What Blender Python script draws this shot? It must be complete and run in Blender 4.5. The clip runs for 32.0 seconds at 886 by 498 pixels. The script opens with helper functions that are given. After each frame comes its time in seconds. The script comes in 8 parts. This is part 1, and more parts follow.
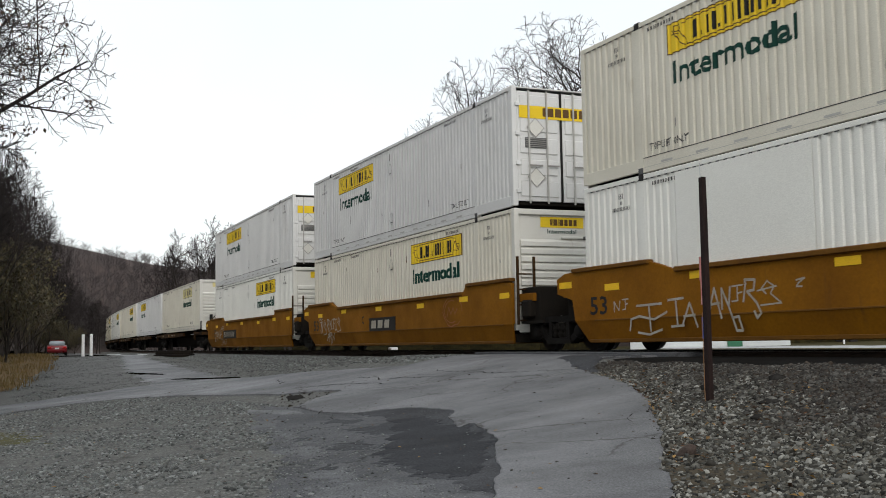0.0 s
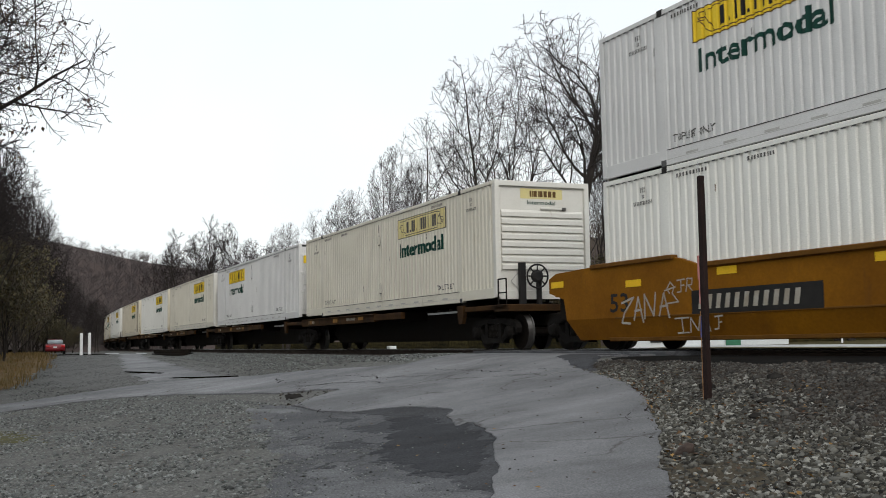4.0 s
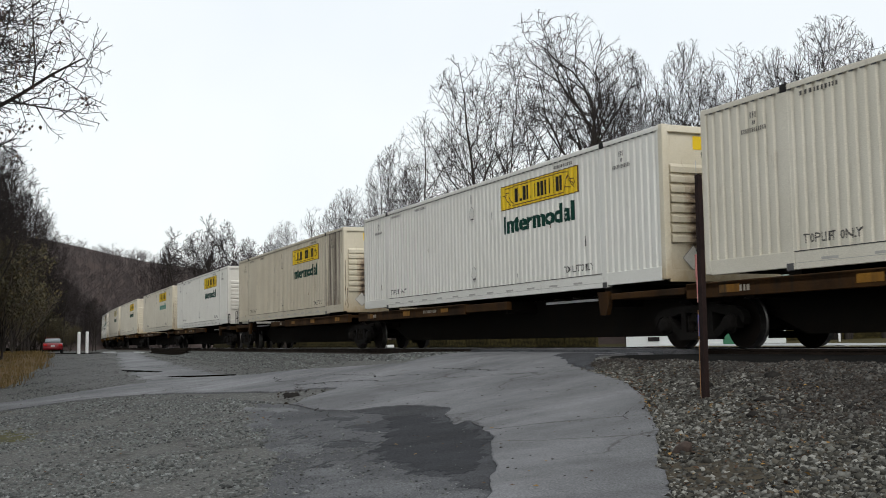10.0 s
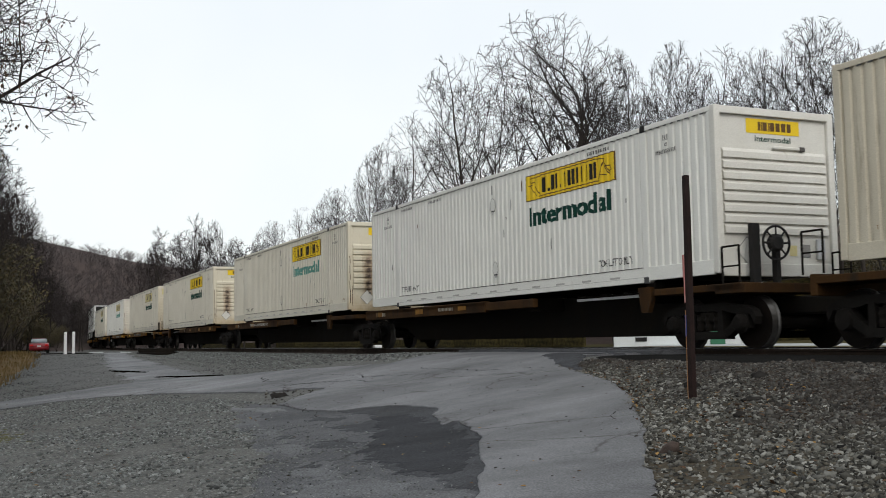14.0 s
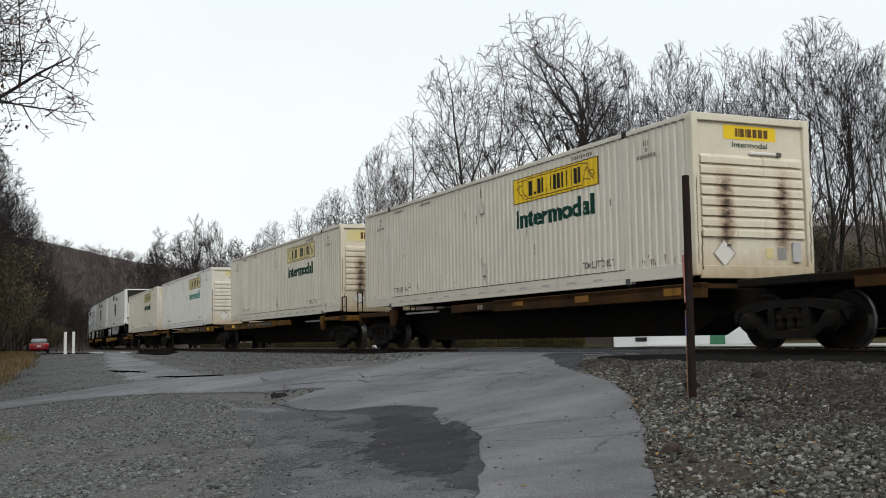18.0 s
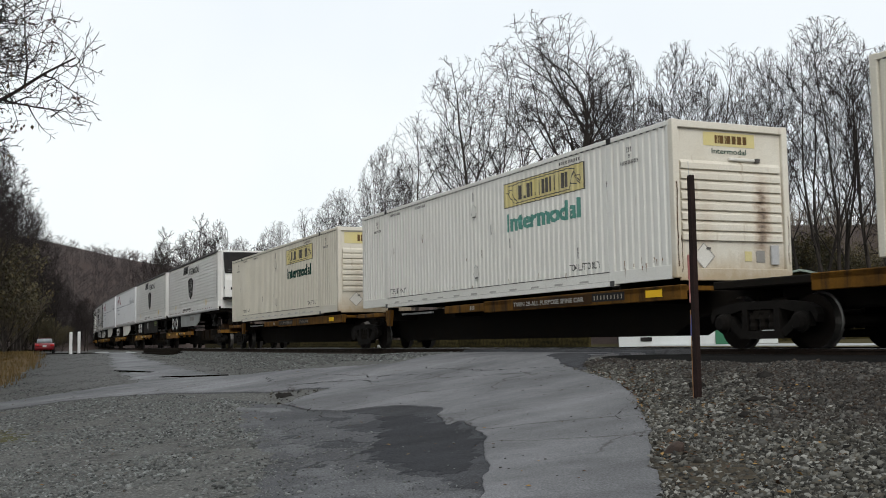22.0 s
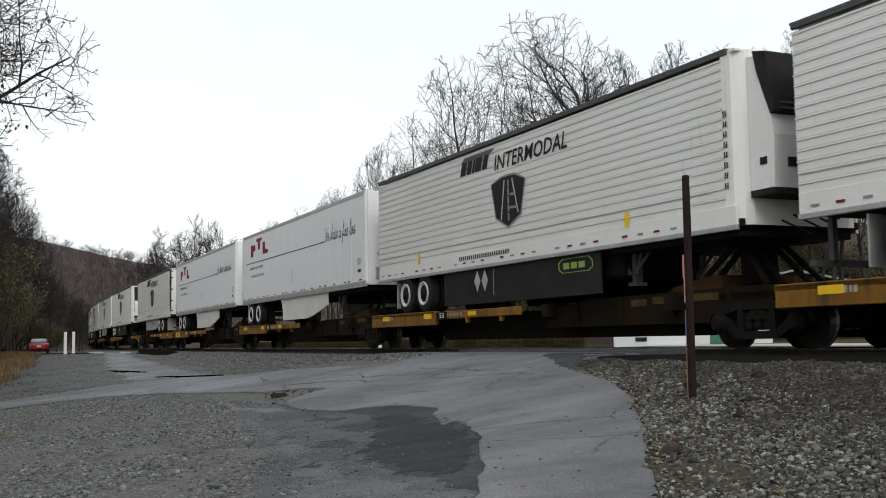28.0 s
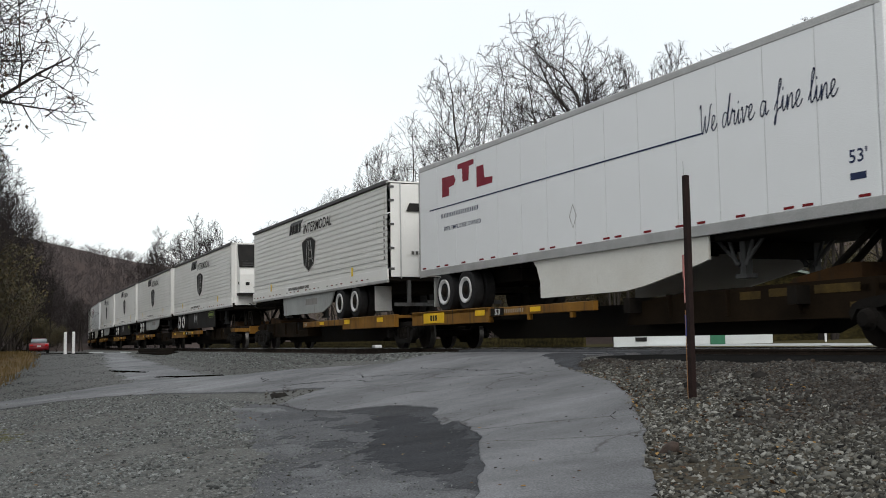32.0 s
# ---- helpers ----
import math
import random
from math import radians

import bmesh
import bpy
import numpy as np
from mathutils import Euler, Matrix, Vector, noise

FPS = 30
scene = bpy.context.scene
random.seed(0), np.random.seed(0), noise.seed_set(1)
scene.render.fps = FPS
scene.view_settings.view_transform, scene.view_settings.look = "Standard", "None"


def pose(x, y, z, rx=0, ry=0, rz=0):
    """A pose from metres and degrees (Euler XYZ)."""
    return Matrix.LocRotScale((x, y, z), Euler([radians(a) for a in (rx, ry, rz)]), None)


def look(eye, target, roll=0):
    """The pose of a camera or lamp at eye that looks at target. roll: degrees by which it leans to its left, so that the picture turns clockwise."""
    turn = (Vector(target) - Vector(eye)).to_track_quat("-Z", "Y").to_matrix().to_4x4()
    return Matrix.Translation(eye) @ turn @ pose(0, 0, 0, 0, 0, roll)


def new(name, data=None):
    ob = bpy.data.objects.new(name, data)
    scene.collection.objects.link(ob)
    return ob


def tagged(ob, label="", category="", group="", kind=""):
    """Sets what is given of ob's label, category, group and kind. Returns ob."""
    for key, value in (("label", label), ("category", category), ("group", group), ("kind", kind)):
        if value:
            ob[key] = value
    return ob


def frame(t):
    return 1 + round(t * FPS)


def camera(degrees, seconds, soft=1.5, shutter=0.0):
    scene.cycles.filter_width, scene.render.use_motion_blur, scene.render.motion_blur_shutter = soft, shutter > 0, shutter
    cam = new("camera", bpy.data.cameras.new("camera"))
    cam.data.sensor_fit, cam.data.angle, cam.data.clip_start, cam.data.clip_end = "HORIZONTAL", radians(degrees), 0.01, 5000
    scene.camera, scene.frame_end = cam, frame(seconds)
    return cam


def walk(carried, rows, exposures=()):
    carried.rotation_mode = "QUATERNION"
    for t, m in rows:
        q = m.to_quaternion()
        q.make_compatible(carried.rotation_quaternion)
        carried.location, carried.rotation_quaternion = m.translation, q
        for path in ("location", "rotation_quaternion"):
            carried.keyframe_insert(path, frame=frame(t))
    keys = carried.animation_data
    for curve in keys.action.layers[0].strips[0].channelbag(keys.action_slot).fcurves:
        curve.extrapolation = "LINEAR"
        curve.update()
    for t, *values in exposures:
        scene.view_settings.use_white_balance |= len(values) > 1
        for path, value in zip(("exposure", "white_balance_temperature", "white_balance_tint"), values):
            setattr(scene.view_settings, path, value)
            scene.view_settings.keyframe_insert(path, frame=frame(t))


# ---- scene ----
from functools import lru_cache

# ---------------------------------------------------------------- camera
LENS = 44.59
EYE = (0.0, -12.94, 0.223)
YAW, TILT, ROLL = -65.37, 4.87, -0.97

cam = camera(LENS, 32.0, soft=0.9, shutter=0.09)


def aim(pan, lift):
    """Camera pose with small turns (degrees) to the right and upwards."""
    a, b = radians(YAW + pan), radians(TILT + lift)
    d = Vector((math.sin(a) * math.cos(b), math.cos(a) * math.cos(b), math.sin(b)))
    return look(EYE, Vector(EYE) + d * 10, ROLL)


PX = 0.02997  # degrees in a small step of the tripod head
walk(cam, [(t, aim(-dx * PX, dy * PX)) for t, dx, dy in (
    (0.0, 3.6, 3.0), (1.0, 3.0, 1.7), (2.0, 3.0, 1.6), (3.0, 1.6, 1.5), (5.5, 0.2, 0.1), (7.5, 0.0, -0.2),
    (8.0, -1.4, -1.4), (9.5, -1.7, -1.5), (10.0, -3.1, -1.5), (10.2, -9.0, -1.5), (10.4, -18.5, -1.5), (10.6, -23.0, -1.5),
    (11.0, -24.4, -1.5), (16.5, -24.6, -1.5), (19.0, -24.6, -1.5), (20.0, -21.7, -1.5), (21.0, -18.6, -1.5),
    (22.0, -15.9, -1.5), (22.5, -15.9, -1.5), (23.0, -18.5, -1.5), (23.5, -23.0, -1.5), (24.0, -24.6, -1.5),
    (25.5, -24.2, -1.5), (27.5, -24.6, -1.5), (32.0, -24.6, -1.5))],
     exposures=((0.0, 0.08), (3.5, 0.07), (6.0, -0.02), (25.5, -0.02), (27.5, 0.07), (32.0, 0.05)))

# ---------------------------------------------------------------- sky and light
world = bpy.data.worlds.new("overcast_sky")
scene.world = world
world.use_nodes = True
wn, wl = world.node_tree.nodes, world.node_tree.links
sky = wn.new("ShaderNodeTexSky")
sky.sky_type, sky.sun_disc = "NISHITA", False
sky.sun_elevation, sky.sun_rotation = radians(38), radians(105)
sky.air_density, sky.dust_density, sky.ozone_density = 1.0, 3.0, 1.0
back = wn["Background"]
cloud = wn.new("ShaderNodeMix")
cloud.data_type = "RGBA"
cloud.inputs[0].default_value = 0.87
dim = wn.new("ShaderNodeVectorMath")
dim.operation = "SCALE"
dim.inputs["Scale"].default_value = 0.11
wl.new(sky.outputs[0], dim.inputs[0])
wl.new(dim.outputs[0], cloud.inputs[6])
drift = wn.new("ShaderNodeTexNoise")
drift.inputs["Scale"].default_value, drift.inputs["Detail"].default_value, drift.inputs["Roughness"].default_value = 2.2, 4, 0.5
tone = wn.new("ShaderNodeValToRGB")
tone.color_ramp.elements[0].position, tone.color_ramp.elements[0].color = 0.36, (0.87, 0.925, 0.965, 1)
tone.color_ramp.elements[1].position, tone.color_ramp.elements[1].color = 0.62, (0.965, 1.0, 1.0, 1)
aim_at = wn.new("ShaderNodeTexCoord")
wl.new(aim_at.outputs["Generated"], drift.inputs["Vector"])
wl.new(drift.outputs[0], tone.inputs[0])
wl.new(tone.outputs[0], cloud.inputs[7])
wl.new(cloud.outputs[2], back.inputs[0])
back.inputs[1].default_value = 1.11

sun_data = bpy.data.lights.new("sun", "SUN")
sun_data.energy, sun_data.angle, sun_data.color = 1.25, radians(30), (1.0, 0.97, 0.93)
sun = new("sun", sun_data)
sun.matrix_world = look((50, -16, 50), (-14, 0, 0))


# ---------------------------------------------------------------- materials
def blank(name):
    m = bpy.data.materials.new(name)
    m.use_nodes = True
    return m, m.node_tree.nodes, m.node_tree.links, m.node_tree.nodes["Principled BSDF"]


def ramp(n, stops):
    r = n.new("ShaderNodeValToRGB")
    e = r.color_ramp.elements
    while len(e) < len(stops):
        e.new(0.5)
    for i, (p, c) in enumerate(stops):
        e[i].position, e[i].color = p, (*c, 1)
    return r


def noise_tex(n, l, coord, scale, detail=4, stretch=(1, 1, 1), rough=0.55):
    mp = n.new("ShaderNodeMapping")
    mp.inputs["Scale"].default_value = stretch
    l.new(coord, mp.inputs[0])
    t = n.new("ShaderNodeTexNoise")
    t.inputs["Scale"].default_value, t.inputs["Detail"].default_value = scale, detail
    t.inputs["Roughness"].default_value = rough
    l.new(mp.outputs[0], t.inputs[0])
    return t.outputs[0]


def mixc(n, l, fac, a, b, mode="MIX"):
    m = n.new("ShaderNodeMix")
    m.data_type, m.blend_type = "RGBA", mode
    for sock, v in ((0, fac), (6, a), (7, b)):
        if isinstance(v, (int, float)):
            m.inputs[sock].default_value = v
        elif isinstance(v, tuple):
            m.inputs[sock].default_value = (*v, 1)
        else:
            l.new(v, m.inputs[sock])
    return m.outputs[2]


def surface(name, base, second, scale=3.0, fine=40.0, rough=0.6, metal=0.0, bump=0.1, grime=None, grime_at=0.62,
            stretch=(1, 1, 1), spread=0.25, vary=0.0, rough2=None, where="Object", spec=0.5):
    """A two-scale worn surface: base and second colour, fine grain, optional grime streaks."""
    m, n, l, p = blank(name)
    tc = n.new("ShaderNodeTexCoord").outputs[where]
    big = noise_tex(n, l, tc, scale, 5, stretch)
    r = ramp(n, [(0.5 - spread, (0, 0, 0)), (0.5 + spread, (1, 1, 1))])
    l.new(big, r.inputs[0])
    col = mixc(n, l, r.outputs[0], base, second)
    grain = noise_tex(n, l, tc, fine, 3)
    g = ramp(n, [(0.3, (0.86, 0.86, 0.86)), (0.7, (1.08, 1.08, 1.08))])
    l.new(grain, g.inputs[0])
    col = mixc(n, l, 1.0, col, g.outputs[0], "MULTIPLY")
    if grime:
        s = noise_tex(n, l, tc, 2.2, 6, (2.6, 2.6, 0.35), 0.65)
        gr = ramp(n, [(grime_at, (0, 0, 0)), (grime_at + 0.22, (1, 1, 1))])
        l.new(s, gr.inputs[0])
        col = mixc(n, l, gr.outputs[0], col, grime)
    if vary:
        oi = n.new("ShaderNodeObjectInfo")
        v = n.new("ShaderNodeMapRange")
        v.inputs[3].default_value, v.inputs[4].default_value = 1 - vary, 1 + vary
        l.new(oi.outputs["Random"], v.inputs[0])
        h = n.new("ShaderNodeHueSaturation")
        l.new(v.outputs[0], h.inputs["Value"])
        l.new(col, h.inputs["Color"])
        col = h.outputs[0]
    l.new(col, p.inputs["Base Color"])
    p.inputs["Metallic"].default_value = metal
    p.inputs["Specular IOR Level"].default_value = spec
    rr = n.new("ShaderNodeMapRange")
    rr.inputs[3].default_value, rr.inputs[4].default_value = rough, rough2 if rough2 is not None else min(1, rough + 0.2)
    l.new(r.outputs[0], rr.inputs[0])
    l.new(rr.outputs[0], p.inputs["Roughness"])
    if bump:
        b = n.new("ShaderNodeBump")
        b.inputs["Strength"].default_value, b.inputs["Distance"].default_value = bump, 0.02
        l.new(grain, b.inputs["Height"])
        l.new(b.outputs[0], p.inputs["Normal"])
    return m


def islands(name, colours, rough=0.85, bump=0.3, fine=30.0, dirt=None):
    """Loose pieces in one mesh: each its own tone."""
    m, n, l, p = blank(name)
    geo = n.new("ShaderNodeNewGeometry")
    r = ramp(n, [(i / max(1, len(colours) - 1), c) for i, c in enumerate(colours)])
    l.new(geo.outputs["Random Per Island"], r.inputs[0])
    tc = n.new("ShaderNodeTexCoord").outputs["Object"]
    grain = noise_tex(n, l, tc, fine, 3)
    g = ramp(n, [(0.3, (0.75, 0.75, 0.75)), (0.7, (1.15, 1.15, 1.15))])
    l.new(grain, g.inputs[0])
    col = mixc(n, l, 1.0, r.outputs[0], g.outputs[0], "MULTIPLY")
    if dirt:
        d = ramp(n, [(0.50, (0, 0, 0)), (0.70, (0.8, 0.8, 0.8))])
        l.new(noise_tex(n, l, tc, 1.1, 6, (1, 1, 1), 0.65), d.inputs[0])
        col = mixc(n, l, d.outputs[0], col, dirt)
    l.new(col, p.inputs["Base Color"])
    p.inputs["Roughness"].default_value = rough
    p.inputs["Specular IOR Level"].default_value = 0.2
    return m


def pebbles(name, dirt, tones, size, rough=0.85, stain=(0.02, 0.018, 0.016)):
    """Trodden gravel: dirt with small stones pressed into it, damp stains."""
    m, n, l, p = blank(name)
    tc = n.new("ShaderNodeTexCoord").outputs["Object"]
    vo = n.new("ShaderNodeTexVoronoi")
    vo.inputs["Scale"].default_value = 1 / size
    l.new(tc, vo.inputs["Vector"])
    sep = n.new("ShaderNodeSeparateColor")
    l.new(vo.outputs["Color"], sep.inputs[0])
    r = ramp(n, [(i / (len(tones) - 1), c) for i, c in enumerate(tones)])
    l.new(sep.outputs[0], r.inputs[0])
    edge = ramp(n, [(0.30, (1, 1, 1)), (0.62, (0, 0, 0))])
    l.new(vo.outputs["Distance"], edge.inputs[0])
    big = ramp(n, [(0.36, (0.12, 0.12, 0.12)), (0.62, (1, 1, 1))])
    l.new(noise_tex(n, l, tc, 0.9, 6, (1, 1, 1), 0.65), big.inputs[0])
    f = mixc(n, l, 1.0, edge.outputs[0], big.outputs[0], "MULTIPLY")
    fine = ramp(n, [(0.3, (0.6, 0.6, 0.6)), (0.7, (1.35, 1.35, 1.35))])
    grain = noise_tex(n, l, tc, 55, 3)
    l.new(grain, fine.inputs[0])
    col = mixc(n, l, f, dirt, r.outputs[0])
    col = mixc(n, l, 1.0, col, fine.outputs[0], "MULTIPLY")
    st = ramp(n, [(0.55, (0, 0, 0)), (0.72, (0.75, 0.75, 0.75))])
    l.new(noise_tex(n, l, tc, 1.7, 6, (1, 1, 1), 0.68), st.inputs[0])
    col = mixc(n, l, st.outputs[0], col, stain)
    l.new(col, p.inputs["Base Color"])
    p.inputs["Roughness"].default_value = rough
    p.inputs["Specular IOR Level"].default_value = 0.1
    b = n.new("ShaderNodeBump")
    b.inputs["Strength"].default_value, b.inputs["Distance"].default_value = 0.9, size * 0.5
    l.new(f, b.inputs["Height"])
    b2 = n.new("ShaderNodeBump")
    b2.inputs["Strength"].default_value, b2.inputs["Distance"].default_value = 0.5, 0.01
    l.new(grain, b2.inputs["Height"])
    l.new(b.outputs[0], b2.inputs["Normal"])
    l.new(b2.outputs[0], p.inputs["Normal"])
    return m


def asphalt(name, base, second, crack, rough, spec, crack_amount):
    """Worn asphalt: blotches, pale and dark aggregate, wandering cracks."""
    m, n, l, p = blank(name)
    tc = n.new("ShaderNodeTexCoord").outputs["Object"]
    big = noise_tex(n, l, tc, 0.45, 6, (1, 1, 1), 0.62)
    r = ramp(n, [(0.36, (0, 0, 0)), (0.64, (1, 1, 1))])
    l.new(big, r.inputs[0])
    col = mixc(n, l, r.outputs[0], base, second)
    streak = noise_tex(n, l, tc, 1.1, 5, (1.6, 0.5, 1))
    sr = ramp(n, [(0.35, (0.80, 0.80, 0.80)), (0.65, (1.14, 1.14, 1.14))])
    l.new(streak, sr.inputs[0])
    col = mixc(n, l, 1.0, col, sr.outputs[0], "MULTIPLY")
    grit = noise_tex(n, l, tc, 60, 2)
    gr = ramp(n, [(0.30, (0.55, 0.55, 0.55)), (0.52, (1, 1, 1)), (0.72, (1.5, 1.5, 1.5))])
    l.new(grit, gr.inputs[0])
    col = mixc(n, l, 1.0, col, gr.outputs[0], "MULTIPLY")
    warp = n.new("ShaderNodeTexNoise")
    warp.inputs["Scale"].default_value, warp.inputs["Detail"].default_value = 1.3, 4
    l.new(tc, warp.inputs[0])
    add = n.new("ShaderNodeVectorMath")
    add.operation = "MULTIPLY_ADD"
    add.inputs[1].default_value = (0.9, 0.9, 0.9)
    l.new(warp.outputs["Color"], add.inputs[0])
    l.new(tc, add.inputs[2])
    vo = n.new("ShaderNodeTexVoronoi")
    vo.feature = "DISTANCE_TO_EDGE"
    vo.inputs["Scale"].default_value = 0.55
    l.new(add.outputs[0], vo.inputs["Vector"])
    cr = ramp(n, [(0.0, (1, 1, 1)), (0.016, (0, 0, 0))])
    l.new(vo.outputs["Distance"], cr.inputs[0])
    mask = ramp(n, [(0.5 - crack_amount, (0, 0, 0)), (0.6 - crack_amount, (1, 1, 1))])
    l.new(noise_tex(n, l, tc, 0.25, 3), mask.inputs[0])
    f = mixc(n, l, 1.0, cr.outputs[0], mask.outputs[0], "MULTIPLY")
    col = mixc(n, l, f, col, crack)
    l.new(col, p.inputs["Base Color"])
    rr = n.new("ShaderNodeMapRange")
    rr.inputs[3].default_value, rr.inputs[4].default_value = rough, rough + 0.2
    l.new(r.outputs[0], rr.inputs[0])
    l.new(rr.outputs[0], p.inputs["Roughness"])
    p.inputs["Specular IOR Level"].default_value = spec
    b = n.new("ShaderNodeBump")
    b.inputs["Strength"].default_value, b.inputs["Distance"].default_value = 0.6, 0.012
    l.new(grit, b.inputs["Height"])
    l.new(b.outputs[0], p.inputs["Normal"])
    return m


def nose_paint(name, base, second, near, far):
    """Weathered end wall: two upright rusty bands where water runs down, stronger or weaker on either side, and a dirty foot."""
    m = surface(name, base, second, 1.2, 60, 0.5, grime=(0.30, 0.20, 0.11), grime_at=0.6, bump=0.02)
    n, l, p = m.node_tree.nodes, m.node_tree.links, m.node_tree.nodes["Principled BSDF"]
    col = p.inputs["Base Color"].links[0].from_socket
    tc = n.new("ShaderNodeTexCoord").outputs["Object"]
    sep = n.new("ShaderNodeSeparateXYZ")
    l.new(tc, sep.inputs[0])

    def calc(op, a, b, c=None):
        k = n.new("ShaderNodeMath")
        k.operation, k.use_clamp = op, False
        for i, v in enumerate((a, b, c)):
            if v is None:
                continue
            if isinstance(v, (int, float)):
                k.inputs[i].default_value = v
            else:
                l.new(v, k.inputs[i])
        return k.outputs[0]

    ragged = noise_tex(n, l, tc, 7.0, 5, (1, 1, 0.5), 0.65)
    wobble = calc("MULTIPLY_ADD", ragged, 0.22, -0.11)
    total = None
    for at, amount in ((-0.60, near), (0.66, far)):
        off = calc("ABSOLUTE", calc("ADD", calc("SUBTRACT", sep.outputs[1], at), wobble), 0)
        band = calc("MULTIPLY", calc("MAXIMUM", calc("SUBTRACT", 1.0, calc("DIVIDE", off, 0.235)), 0.0), amount)
        total = band if total is None else calc("ADD", total, band)
    rise = n.new("ShaderNodeMapRange")
    rise.inputs[1].default_value, rise.inputs[2].default_value = 0.30, 0.70
    l.new(sep.outputs[2], rise.inputs[0])
    fall = n.new("ShaderNodeMapRange")
    fall.inputs[1].default_value, fall.inputs[2].default_value = 2.05, 1.55
    l.new(sep.outputs[2], fall.inputs[0])
    mottle = ramp(n, [(0.30, (0.35, 0.35, 0.35)), (0.60, (1, 1, 1))])
    l.new(noise_tex(n, l, tc, 5.0, 4, (1, 1, 2.2), 0.6), mottle.inputs[0])
    f = calc("MULTIPLY", calc("MULTIPLY", calc("MULTIPLY", total, rise.outputs[0]), fall.outputs[0]), mottle.outputs[0])
    rust = ramp(n, [(0.0, (0, 0, 0)), (0.45, (0.75, 0.75, 0.75)), (0.9, (1, 1, 1))])
    l.new(f, rust.inputs[0])
    tint = ramp(n, [(0.15, (0.30, 0.17, 0.075)), (0.75, (0.055, 0.030, 0.018))])
    l.new(f, tint.inputs[0])
    col = mixc(n, l, rust.outputs[0], col, tint.outputs[0])
    low = n.new("ShaderNodeMapRange")
    low.inputs[1].default_value, low.inputs[2].default_value, low.inputs[3].default_value, low.inputs[4].default_value = 0.05, 0.55, 0.75, 0.0
    l.new(calc("ADD", sep.outputs[2], calc("MULTIPLY_ADD", ragged, 0.6, -0.3)), low.inputs[0])
    col = mixc(n, l, low.outputs[0], col, (0.36, 0.255, 0.13))
    l.new(col, p.inputs["Base Color"])
    return m


def streaked(name, clean, dark):
    """Paint with long upright run-off streaks."""
    m = surface(name, clean, clean, 0.7, 60, 0.55, bump=0.02, spec=0.15)
    n, l, p = m.node_tree.nodes, m.node_tree.links, m.node_tree.nodes["Principled BSDF"]
    col = p.inputs["Base Color"].links[0].from_socket
    tc = n.new("ShaderNodeTexCoord").outputs["Object"]
    r = ramp(n, [(0.36, (0, 0, 0)), (0.60, (0.95, 0.95, 0.95))])
    l.new(noise_tex(n, l, tc, 2.0, 5, (7, 7, 0.16), 0.6), r.inputs[0])
    l.new(mixc(n, l, r.outputs[0], col, dark), p.inputs["Base Color"])
    return m


